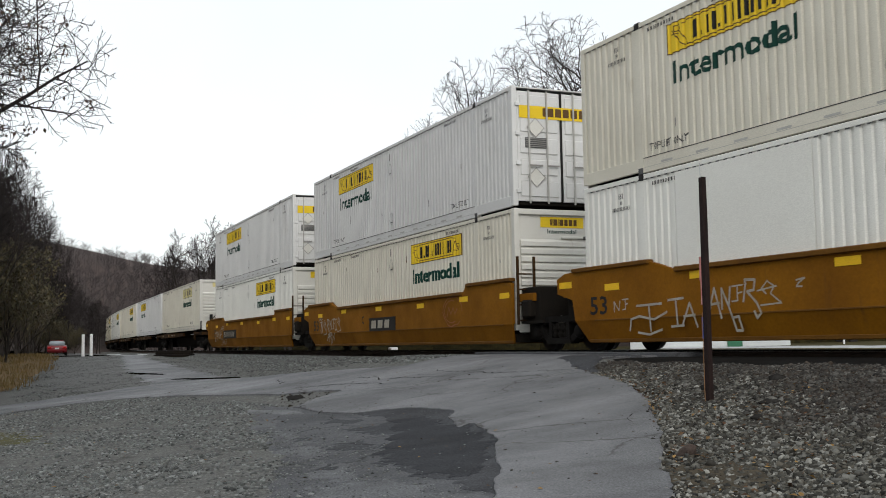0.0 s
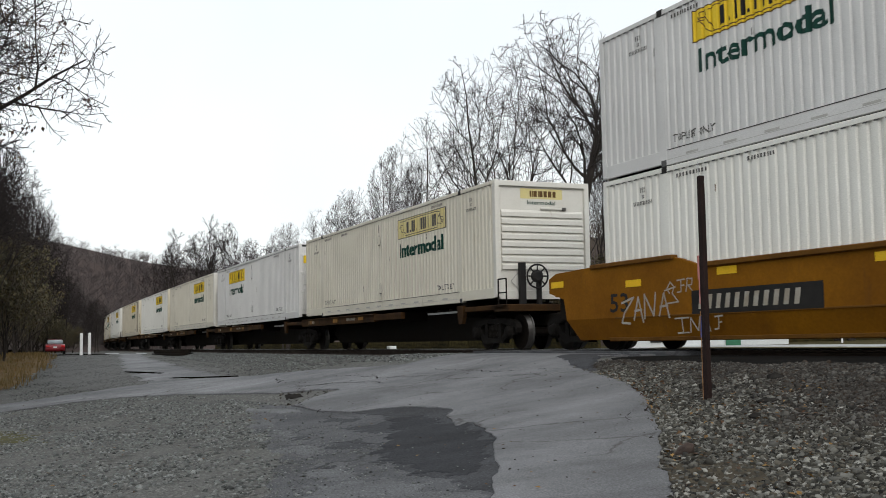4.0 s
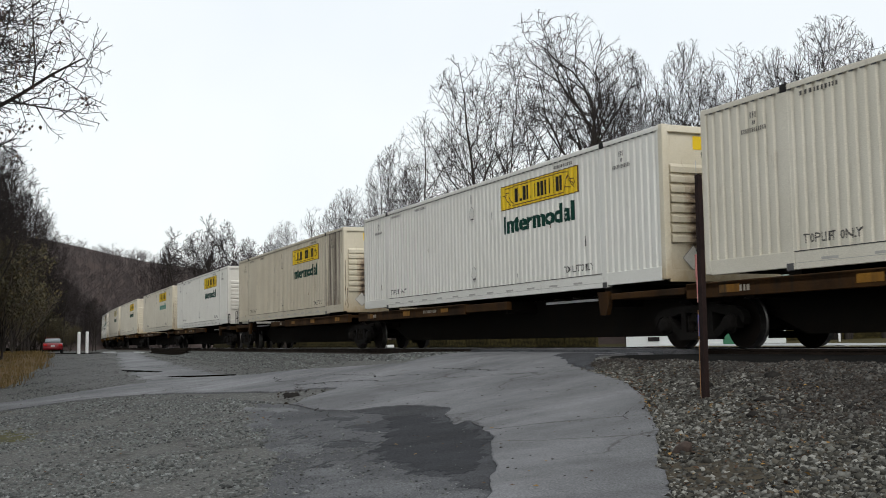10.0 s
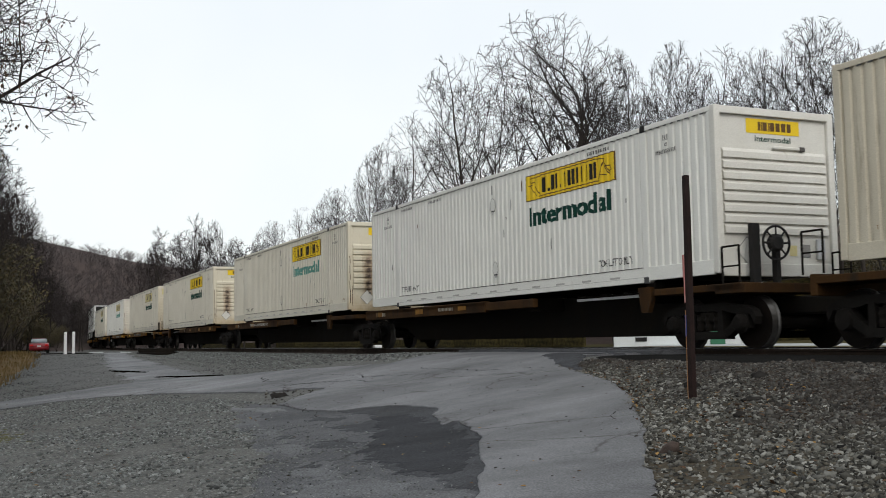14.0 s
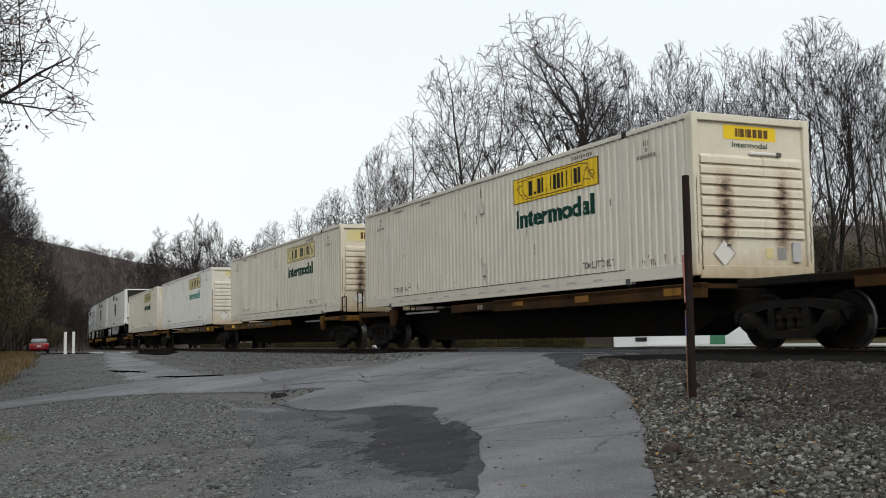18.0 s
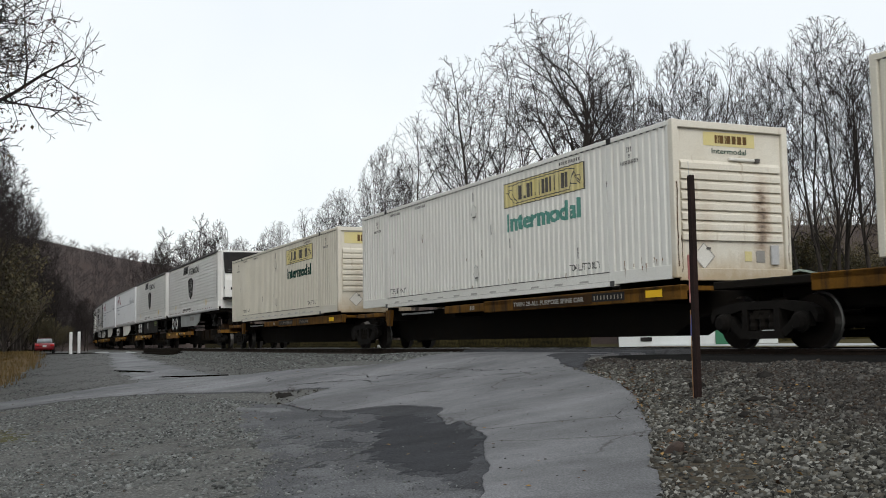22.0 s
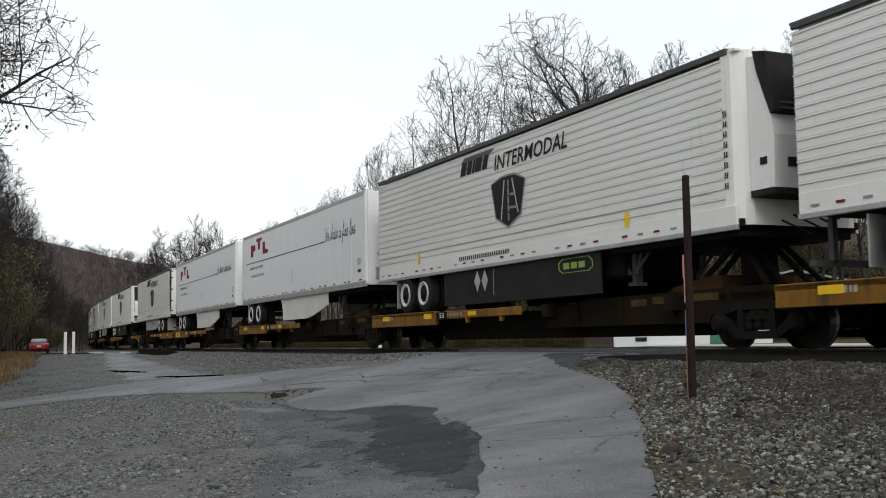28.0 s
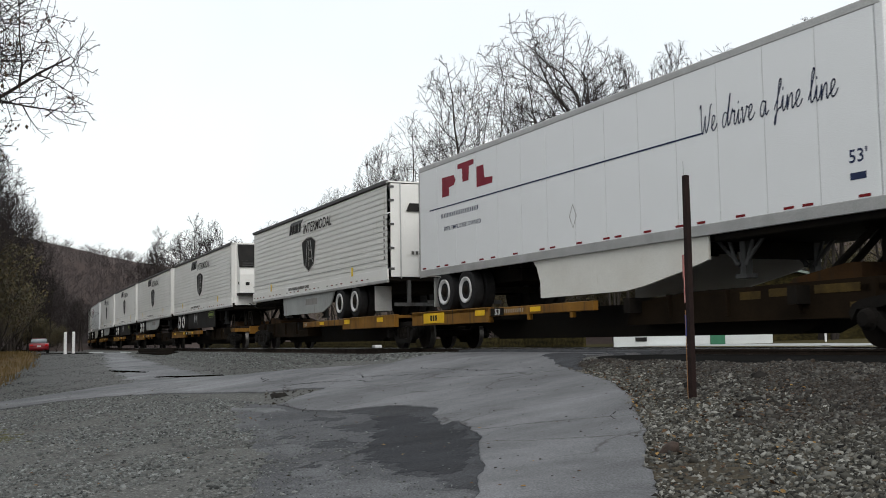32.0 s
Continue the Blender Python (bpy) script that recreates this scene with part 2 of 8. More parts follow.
M = {
    "soot": streaked("soot_streaks", (0.52, 0.475, 0.385), (0.10, 0.080, 0.064)),
    "white": surface("paint_white", (0.775, 0.768, 0.718), (0.71, 0.70, 0.648), 0.7, 60, 0.45, grime=(0.36, 0.33, 0.27), grime_at=0.66, bump=0.02, spec=0.15),
    "cream": surface("paint_cream", (0.6899, 0.6554, 0.5618), (0.6012, 0.5667, 0.4731), 0.7, 60, 0.5, grime=(0.30, 0.25, 0.18), grime_at=0.62, bump=0.02, spec=0.15),
    "beige": surface("paint_beige", (0.5914, 0.5421, 0.4337), (0.4928, 0.4435, 0.345), 0.7, 60, 0.5, grime=(0.16, 0.12, 0.08), grime_at=0.6, bump=0.02, spec=0.15),
    "grey": surface("paint_grey", (0.6702, 0.6653, 0.6505), (0.5914, 0.5864, 0.5716), 0.7, 60, 0.5, grime=(0.32, 0.30, 0.26), grime_at=0.63, bump=0.02, spec=0.15),
    "nose": nose_paint("paint_nose", (0.67, 0.625, 0.51), (0.58, 0.52, 0.39), 1.0, 1.0),
    "noseworn": nose_paint("paint_nose_worn", (0.68, 0.65, 0.57), (0.60, 0.555, 0.46), 0.15, 0.75),
    "nosewhite": surface("paint_nose_clean", (0.6688, 0.6556, 0.6072), (0.5984, 0.5764, 0.5192), 1.2, 60, 0.5, grime=(0.35, 0.30, 0.22), grime_at=0.64, bump=0.02),
    "leafgreen": surface("badge_green", (0.25, 0.34, 0.06), (0.2, 0.28, 0.05), 2, 60, 0.5, bump=0),
    "yellow": surface("logo_yellow", (0.80, 0.56, 0.02), (0.70, 0.48, 0.03), 1.5, 80, 0.4, bump=0.02, spec=0.15),
    "pale": surface("logo_faded", (0.66, 0.56, 0.22), (0.60, 0.54, 0.32), 1.5, 80, 0.5, bump=0.02, spec=0.15),
    "green": surface("letter_green", (0.004, 0.036, 0.026), (0.008, 0.05, 0.036), 2, 80, 0.5, bump=0, spec=0.15),
    "teal": surface("letter_faded_green", (0.08, 0.24, 0.20), (0.12, 0.30, 0.25), 2, 80, 0.5, bump=0, spec=0.15),
    "black": surface("black_paint", (0.012, 0.012, 0.013), (0.03, 0.028, 0.026), 2, 60, 0.5, bump=0.03, spec=0.08),
    "mark": surface("marking_dark", (0.06, 0.06, 0.06), (0.12, 0.11, 0.10), 3, 80, 0.6, bump=0, spec=0.15),
    "slot": surface("rail_slot", (0.46, 0.45, 0.42), (0.38, 0.37, 0.34), 3, 80, 0.6, bump=0, spec=0.15),
    "outline": surface("marking_grey", (0.30, 0.29, 0.27), (0.22, 0.21, 0.20), 3, 80, 0.6, bump=0, spec=0.15),
    "brown_line": surface("marking_brown", (0.09, 0.05, 0.02), (0.14, 0.08, 0.03), 3, 80, 0.6, bump=0, spec=0.15),
    "well": surface("well_orange_brown", (0.245, 0.100, 0.005), (0.15, 0.058, 0.005), 1.1, 22, 0.6, grime=(0.11, 0.048, 0.012), grime_at=0.60, bump=0.05, spec=0.08),
    "well_lip": surface("well_lip", (0.15, 0.066, 0.010), (0.09, 0.04, 0.010), 1.5, 30, 0.6, bump=0.05, spec=0.08),
    "rust": surface("spine_rust", (0.068, 0.032, 0.009), (0.018, 0.011, 0.007), 1.2, 30, 0.7, grime=(0.02, 0.016, 0.012), grime_at=0.52, bump=0.1, spec=0.08),
    "spine_worn": surface("spine_worn", (0.175, 0.080, 0.0090), (0.060, 0.029, 0.008), 1.4, 30, 0.65, grime=(0.022, 0.015, 0.010), grime_at=0.46, bump=0.1, spec=0.1),
    "spine_yellow": surface("spine_yellow", (0.262, 0.122, 0.0110), (0.138, 0.060, 0.0085), 1.2, 30, 0.55, grime=(0.04, 0.025, 0.012), grime_at=0.49, bump=0.08, spec=0.25),
    "reflector": surface("reflector_yellow", (0.85, 0.52, 0.02), (0.7, 0.42, 0.02), 3, 60, 0.35, bump=0, spec=0.15),
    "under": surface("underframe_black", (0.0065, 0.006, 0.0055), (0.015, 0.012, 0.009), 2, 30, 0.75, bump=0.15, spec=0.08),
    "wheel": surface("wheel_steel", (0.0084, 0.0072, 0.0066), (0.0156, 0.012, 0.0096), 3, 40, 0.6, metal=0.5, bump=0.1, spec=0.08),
    "tread": surface("wheel_tread", (0.17, 0.16, 0.15), (0.10, 0.095, 0.09), 5, 60, 0.34, metal=0.9, bump=0.02),
    "tyre": surface("tyre_rubber", (0.014, 0.014, 0.015), (0.03, 0.03, 0.03), 4, 50, 0.8, bump=0.1, spec=0.08),
    "rim": surface("rim_alloy", (0.58, 0.58, 0.58), (0.46, 0.46, 0.45), 4, 50, 0.3, metal=0.1, bump=0.02),
    "trailer": surface("trailer_white", (0.80, 0.81, 0.82), (0.745, 0.755, 0.755), 0.6, 60, 0.32, grime=(0.45, 0.44, 0.41), grime_at=0.68, bump=0.01, spec=0.15),
    "reefer": surface("reefer_white", (0.775, 0.77, 0.745), (0.70, 0.69, 0.655), 0.6, 60, 0.4, grime=(0.40, 0.37, 0.31), grime_at=0.64, bump=0.01, spec=0.15),
    "rail_trim": surface("trailer_rail", (0.50, 0.50, 0.49), (0.40, 0.40, 0.39), 2, 50, 0.35, metal=0.5, bump=0.02),
    "dark_trim": surface("dark_trim", (0.06, 0.06, 0.06), (0.10, 0.10, 0.10), 2, 50, 0.5, bump=0.02, spec=0.25),
    "red": surface("letter_red", (0.42, 0.012, 0.02), (0.36, 0.015, 0.02), 2, 60, 0.4, bump=0, spec=0.15),
    "navy": surface("letter_navy", (0.02, 0.03, 0.07), (0.03, 0.04, 0.09), 2, 60, 0.4, bump=0, spec=0.15),
    "crimson": surface("logo_crimson", (0.23, 0.006, 0.024), (0.18, 0.008, 0.022), 2, 60, 0.4, bump=0, spec=0.15),
    "tape": surface("tape_red", (0.45, 0.02, 0.02), (0.3, 0.02, 0.02), 4, 60, 0.4, bump=0),
    # skirt white lowered to grey, so shade sits in the base colour; grime on top
    "skirt_shade_grey": surface("skirt_shade_grey", (0.36, 0.37, 0.36), (0.27, 0.28, 0.27), 0.9, 60, 0.45, grime=(0.15, 0.14, 0.12), grime_at=0.58, bump=0.02, spec=0.2),
    "leg_grey": surface("leg_grey", (0.10, 0.10, 0.10), (0.06, 0.06, 0.058), 4, 60, 0.6, grime=(0.03, 0.027, 0.024), grime_at=0.55, bump=0.05, spec=0.1),
    "silver": surface("silver", (0.55, 0.55, 0.55), (0.4, 0.4, 0.4), 4, 60, 0.35, metal=0.4, bump=0),
    "graffiti": surface("spray_white", (0.384, 0.360, 0.310), (0.279, 0.236, 0.174), 5, 60, 0.7, bump=0),
    "graffiti_red": surface("spray_red", (0.235, 0.062, 0.022), (0.22, 0.085, 0.012), 5, 60, 0.7, bump=0),
    "rail": surface("rail_steel", (0.035, 0.024, 0.018), (0.022, 0.017, 0.014), 4, 60, 0.6, metal=0.4, bump=0.1, spec=0.08),
    "railhead": surface("rail_head", (0.55, 0.55, 0.55), (0.45, 0.45, 0.46), 4, 60, 0.4, metal=0.95, bump=0.01),
    "tie": surface("tie_wood", (0.07, 0.055, 0.045), (0.045, 0.035, 0.03), 4, 60, 0.8, stretch=(1, 6, 1), bump=0.3, vary=0.3, spec=0.08),
    "asphalt": asphalt("asphalt_damp", (0.128, 0.13, 0.138), (0.088, 0.089, 0.095), (0.018, 0.017, 0.016), 0.55, 0.30, 0.06),
    "asphalt_dark": asphalt("asphalt_worn", (0.060, 0.061, 0.066), (0.092, 0.095, 0.101), (0.012, 0.012, 0.012), 0.7, 0.08, 0.0),
    "gravel": pebbles("gravel_dirt", (0.094, 0.094, 0.090), [(0.036, 0.036, 0.035), (0.18, 0.182, 0.175), (0.066, 0.066, 0.062), (0.28, 0.28, 0.268), (0.11, 0.104, 0.094)], 0.045),
    "asphalt_wet": asphalt("asphalt_soaked", (0.044, 0.045, 0.049), (0.062, 0.064, 0.070), (0.01, 0.01, 0.01), 0.7, 0.03, -0.1),
    "asphalt_soaked_dark": asphalt("asphalt_soaked_dark", (0.028, 0.029, 0.032), (0.044, 0.046, 0.051), (0.01, 0.01, 0.01), 0.7, 0.03, -0.1),
    "asphalt_mid": asphalt("asphalt_scuffed", (0.085, 0.087, 0.093), (0.118, 0.121, 0.128), (0.02, 0.02, 0.02), 0.7, 0.1, -0.1),
    "moss": surface("moss_grass", (0.085, 0.082, 0.03), (0.07, 0.066, 0.045), 3, 40, 0.9, bump=0.6, spec=0.05),
    "tape_faded": surface("tape_faded", (0.34, 0.09, 0.085), (0.46, 0.26, 0.23), 14, 60, 0.7, bump=0, spec=0.1),
    "tape_dark": surface("red_reflective_tape", (0.20, 0.012, 0.014), (0.13, 0.01, 0.012), 4, 60, 0.5, bump=0, spec=0.1),
    "pale_ground": surface("pale_grey_ground", (0.38, 0.39, 0.39), (0.30, 0.31, 0.31), 0.6, 20, 0.6, bump=0.1, spec=0.3),
    "rust_dark": surface("rust_dark", (0.035, 0.018, 0.010), (0.08, 0.038, 0.016), 9, 60, 0.85, bump=0, spec=0.05),
    "lane": pebbles("gravel_lane", (0.098, 0.097, 0.095), [(0.06, 0.06, 0.06), (0.14, 0.14, 0.137), (0.085, 0.084, 0.082), (0.17, 0.168, 0.162)], 0.05, 0.7, (0.05, 0.048, 0.046)),
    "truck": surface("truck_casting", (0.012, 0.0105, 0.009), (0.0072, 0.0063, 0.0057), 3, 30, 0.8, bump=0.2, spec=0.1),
    "rust_stain": surface("rust_stain", (0.26, 0.15, 0.07), (0.17, 0.09, 0.04), 6, 60, 0.8, bump=0, spec=0.1),
    "litter": surface("leaf_litter", (0.15, 0.092, 0.040), (0.088, 0.066, 0.036), 0.8, 20, 0.9, bump=0.6, spec=0.1),
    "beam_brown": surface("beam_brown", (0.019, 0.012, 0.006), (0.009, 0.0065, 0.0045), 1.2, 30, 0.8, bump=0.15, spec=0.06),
    "tape_dirty": surface("dirty_tape", (0.085, 0.055, 0.015), (0.028, 0.020, 0.009), 4, 60, 0.6, bump=0, spec=0.1),
    "sandy": surface("sandy_dirt", (0.088, 0.072, 0.050), (0.042, 0.037, 0.030), 3, 60, 0.9, bump=0.5, vary=0.3, spec=0.05),
    # wet mud whose near-black base also holds the shade under the train
    "mud": surface("wet_mud_shaded", (0.0058, 0.0056, 0.0054), (0.012, 0.0117, 0.0114), 0.9, 30, 0.85, bump=0.25, spec=0.02),
    "rock_brown": surface("rock_brown", (0.055, 0.034, 0.025), (0.03, 0.022, 0.018), 6, 40, 0.85, bump=0.5),
    "post_blue": surface("tape_blue", (0.02, 0.05, 0.25), (0.03, 0.06, 0.2), 6, 40, 0.6, bump=0),
    "steel_post": surface("post_brown", (0.0198, 0.0083, 0.0066), (0.0099, 0.0055, 0.0050), 5, 60, 0.75, bump=0.3, spec=0.25),
    "bark": surface("bark", (0.050, 0.043, 0.038), (0.028, 0.024, 0.022), 3, 30, 0.9, stretch=(3, 3, 0.6), bump=0.5, vary=0.25, spec=0.08),
    "twig": surface("twigs", (0.036, 0.030, 0.029), (0.025, 0.021, 0.021), 2, 30, 0.9, bump=0, vary=0.25, spec=0.08),
    "twig_brown": surface("twigs_brown", (0.135, 0.112, 0.086), (0.095, 0.080, 0.064), 2, 30, 0.9, bump=0, vary=0.3, spec=0.08),
    "hill": surface("hill_litter", (0.082, 0.060, 0.053), (0.056, 0.044, 0.041), 0.03, 2, 0.95, bump=0, spec=0.08),
    "bark_hill": surface("woods_far", (0.110, 0.093, 0.090), (0.074, 0.064, 0.064), 0.05, 3, 0.95, bump=0, spec=0.08),
    "grass": surface("dull_grass", (0.075, 0.060, 0.027), (0.042, 0.040, 0.018), 1.4, 30, 0.9, bump=0.4, spec=0.08),
    "wall_white": surface("siding_white", (0.62, 0.65, 0.65), (0.56, 0.585, 0.585), 1, 40, 0.5, bump=0.05),
    "door_green": surface("door_green", (0.02, 0.16, 0.08), (0.02, 0.12, 0.06), 2, 40, 0.4, bump=0.05),
    "roof_green": surface("roof_pale_green", (0.27, 0.33, 0.29), (0.23, 0.29, 0.255), 1, 40, 0.5, bump=0.05),
    "car_red": surface("car_red", (0.19, 0.008, 0.013), (0.16, 0.008, 0.012), 2, 60, 0.22, bump=0),
    "glass": surface("car_glass", (0.25, 0.28, 0.30), (0.2, 0.23, 0.25), 2, 60, 0.06, bump=0),
    "lamp_red": surface("tail_lamp", (0.5, 0.01, 0.01), (0.4, 0.01, 0.01), 2, 60, 0.15, bump=0),
    "post_white": surface("post_white", (0.80, 0.80, 0.80), (0.7, 0.7, 0.69), 3, 40, 0.45, bump=0.05),
    "fence": surface("timber_wall", (0.062, 0.050, 0.018), (0.018, 0.016, 0.009), 3.5, 14, 0.9, stretch=(1, 1, 2), bump=0.5, vary=0.3, spec=0.05, spread=0.14),
    "crack_dirt": surface("crack_dirt", (0.016, 0.015, 0.014), (0.034, 0.032, 0.030), 6, 60, 0.9, bump=0.3, spec=0.0),
    "straw": surface("dry_grass", (0.21, 0.135, 0.058), (0.115, 0.095, 0.042), 1.2, 20, 0.9, bump=0, vary=0.3, spec=0.05),
    "puddle": surface("puddle", (0.004, 0.004, 0.004), (0.009, 0.008, 0.007), 2, 40, 0.9, bump=0.2, spec=0.0),
    "stones": islands("ballast_stones", [(0.007, 0.0068, 0.006), (0.068, 0.066, 0.056), (0.018, 0.0165, 0.014), (0.265, 0.262, 0.238), (0.008, 0.0078, 0.0072), (0.070, 0.062, 0.048), (0.135, 0.133, 0.118)], dirt=(0.030, 0.027, 0.022)),
    # oily dark stones; beside the train the tone also stands for shade
    "stones_oily_shaded": islands("oily_ballast", [(0.010, 0.009, 0.009), (0.052, 0.048, 0.042), (0.018, 0.016, 0.014), (0.13, 0.125, 0.114), (0.013, 0.012, 0.011), (0.042, 0.030, 0.021), (0.07, 0.066, 0.06)], dirt=(0.022, 0.018, 0.015)),
    "stones_dark": islands("gravel_stones", [(0.028, 0.030, 0.030), (0.145, 0.155, 0.150), (0.050, 0.052, 0.051), (0.25, 0.262, 0.256), (0.024, 0.025, 0.025), (0.175, 0.184, 0.180), (0.10, 0.10, 0.094)], dirt=(0.10, 0.102, 0.10)),
    "leaf": islands("fallen_leaves", [(0.060, 0.028, 0.014), (0.10, 0.056, 0.028), (0.045, 0.024, 0.014), (0.26, 0.155, 0.05)], 0.7),
    "leaf_tree": islands("dead_leaves", [(0.055, 0.034, 0.025), (0.08, 0.045, 0.030), (0.045, 0.033, 0.028), (0.10, 0.07, 0.03)], 0.7),
    "leaf_olive": islands("olive_leaves", [(0.080, 0.072, 0.046), (0.10, 0.088, 0.046), (0.062, 0.059, 0.044), (0.125, 0.098, 0.044), (0.086, 0.07, 0.049)], 0.8),
}


# ---------------------------------------------------------------- mesh helpers
def mesh_of(name, verts, faces, mat, smooth=False):
    me = bpy.data.meshes.new(name)
    me.from_pydata([tuple(v) for v in verts], [], [tuple(f) for f in faces])
    me.update()
    me.materials.append(M[mat])
    if smooth:
        me.polygons.foreach_set("use_smooth", [True] * len(me.polygons))
    return me


def finish(name, bm, mat, smooth=False):
    bmesh.ops.recalc_face_normals(bm, faces=bm.faces)
    me = bpy.data.meshes.new(name)
    bm.to_mesh(me)
    bm.free()
    me.materials.append(M[mat])
    if smooth:
        me.polygons.foreach_set("use_smooth", [True] * len(me.polygons))
    return me


def part(name, me, parent, at=None, label=""):
    """One mesh object under a thing or a part."""
    ob = new(name, me)
    ob.parent = parent
    if at is not None:
        ob.matrix_local = at
    if label:
        ob["label"] = label
    return ob


def thing(name, label, category, group="", kind="", me=None):
    return tagged(new(name, me), label, category, group, kind)


def box(bm, x0, x1, y0, y1, z0, z1, bevel=0.0):
    vs = [bm.verts.new((x, y, z)) for x in (x0, x1) for y in (y0, y1) for z in (z0, z1)]
    for f in ((0, 1, 3, 2), (4, 6, 7, 5), (0, 4, 5, 1), (2, 3, 7, 6), (0, 2, 6, 4), (1, 5, 7, 3)):
        bm.faces.new([vs[i] for i in f])
    if bevel:
        es = list({e for v in vs for e in v.link_edges})
        bmesh.ops.bevel(bm, geom=es, offset=bevel, segments=1, affect="EDGES")


def prism(bm, outline, y0, y1):
    """Extrude an (x, z) outline between two y."""
    a = [bm.verts.new((x, y0, z)) for x, z in outline]
    b = [bm.verts.new((x, y1, z)) for x, z in outline]
    bm.faces.new(a)
    bm.faces.new(b[::-1])
    k = len(a)
    for i in range(k):
        bm.faces.new((a[i], b[i], b[(i + 1) % k], a[(i + 1) % k]))


def lathe(bm, rings, seg=20, axis="y", at=(0, 0, 0), caps=True):
    """Rings of (distance along the axis, radius)."""
    loops = []
    for d, r in rings:
        ring = []
        for i in range(seg):
            a = 2 * math.pi * i / seg
            c, s = r * math.cos(a), r * math.sin(a)
            p = {"y": (c, d, s), "x": (d, c, s), "z": (c, s, d)}[axis]
            ring.append(bm.verts.new(Vector(p) + Vector(at)))
        loops.append(ring)
    for a, b in zip(loops, loops[1:]):
        for i in range(seg):
            bm.faces.new((a[i], a[(i + 1) % seg], b[(i + 1) % seg], b[i]))
    if caps:
        bm.faces.new(loops[0][::-1])
        bm.faces.new(loops[-1])


def rod(bm, a, b, r, seg=6):
    """A straight bar between two points."""
    a, b = Vector(a), Vector(b)
    q = (b - a).to_track_quat("Z", "Y")
    rings = []
    for p in (a, b):
        rings.append([bm.verts.new(p + q @ Vector((r * math.cos(2 * math.pi * i / seg), r * math.sin(2 * math.pi * i / seg), 0))) for i in range(seg)])
    for i in range(seg):
        bm.faces.new((rings[0][i], rings[0][(i + 1) % seg], rings[1][(i + 1) % seg], rings[1][i]))
    bm.faces.new(rings[0][::-1])
    bm.faces.new(rings[1])


def boxes(name, mat, items, bevel=0.0):
    bm = bmesh.new()
    for it in items:
        box(bm, *it, bevel=bevel)
    return finish(name, bm, mat)


def prism_mesh(name, mat, outline, y0, y1):
    bm = bmesh.new()
    prism(bm, outline, y0, y1)
    return finish(name, bm, mat)


@lru_cache(maxsize=None)
def lettering(body, height, width, mat, shear=0.0, bold=0.012):
    """Flat letters in the xz plane facing -y, from (0, 0) to (width, height)."""
    cu = bpy.data.curves.new("lettering", "FONT")
    cu.body, cu.size, cu.shear, cu.resolution_u, cu.offset = body, 1.0, shear, 2, bold
    ob = bpy.data.objects.new("lettering", cu)
    scene.collection.objects.link(ob)
    bpy.context.view_layer.update()
    me = bpy.data.meshes.new_from_object(ob.evaluated_get(bpy.context.evaluated_depsgraph_get()))
    bpy.data.objects.remove(ob)
    co = np.empty(len(me.vertices) * 3)
    me.vertices.foreach_get("co", co)
    co = co.reshape(-1, 3)
    lo, hi = co.min(0), co.max(0)
    out = np.zeros_like(co)
    out[:, 0] = (co[:, 0] - lo[0]) / (hi[0] - lo[0]) * width
    out[:, 2] = (co[:, 1] - lo[1]) / (hi[1] - lo[1]) * height
    me.vertices.foreach_set("co", out.ravel())
    me.materials.clear()
    me.materials.append(M[mat])
    me.update()
    return me


# ---------------------------------------------------------------- the line of the track
KNOTS = (40, 0, -40, -80, -110, -140, -180, -240)
BEND = (-0.000337, -0.000779, -0.000623, -0.000416, -0.00071, -0.001346, -0.001982, -0.002619)
_s = np.arange(80.0, -620.0, -1.0)
_k = np.interp(-_s, [-k for k in KNOTS], BEND)
_k[_s > 40] = 0
_th = np.concatenate([[0], np.cumsum(_k[:-1])])
_i0 = int(np.argmin(abs(_s)))
_th = _th - _th[_i0]
_x = np.concatenate([[0], np.cumsum(-np.cos(_th[:-1]))])
_y = np.concatenate([[0], np.cumsum(-np.sin(_th[:-1]))])
_x, _y = _x - _x[_i0], _y - _y[_i0]


def on_track(s, off=0.0):
    """Plan place at s metres along the line, off metres towards the camera's side; and the heading."""
    x, y, th = np.interp(-s, -_s, _x), np.interp(-s, -_s, _y), np.interp(-s, -_s, _th)
    return x + math.sin(th) * off, y - math.cos(th) * off, th


def track_distance(x, y):
    """Signed distance from the track's centre line (camera's side positive) and s, for arrays."""
    x, y = np.asarray(x, float), np.asarray(y, float)
    yt = np.interp(x, _x[::-1], _y[::-1])
    th = np.interp(x, _x[::-1], _th[::-1])
    return (yt - y) * np.cos(th), np.interp(x, _x[::-1], _s[::-1])


def smooth01(v):
    v = np.clip(v, 0, 1)
    return v * v * (3 - 2 * v)


def ripple(x, y, size, seed=0.0):
    """Cheap repeatable unevenness, about -1 to 1."""
    a, b = x / size + seed, y / size - seed * 0.7
    return (np.sin(a * 2.1 + 1.3 * np.sin(b * 1.7)) + np.sin(b * 2.7 + 1.9 * np.sin(a * 1.3 + 2)) + np.sin((a + b) * 3.7 + seed)) / 3


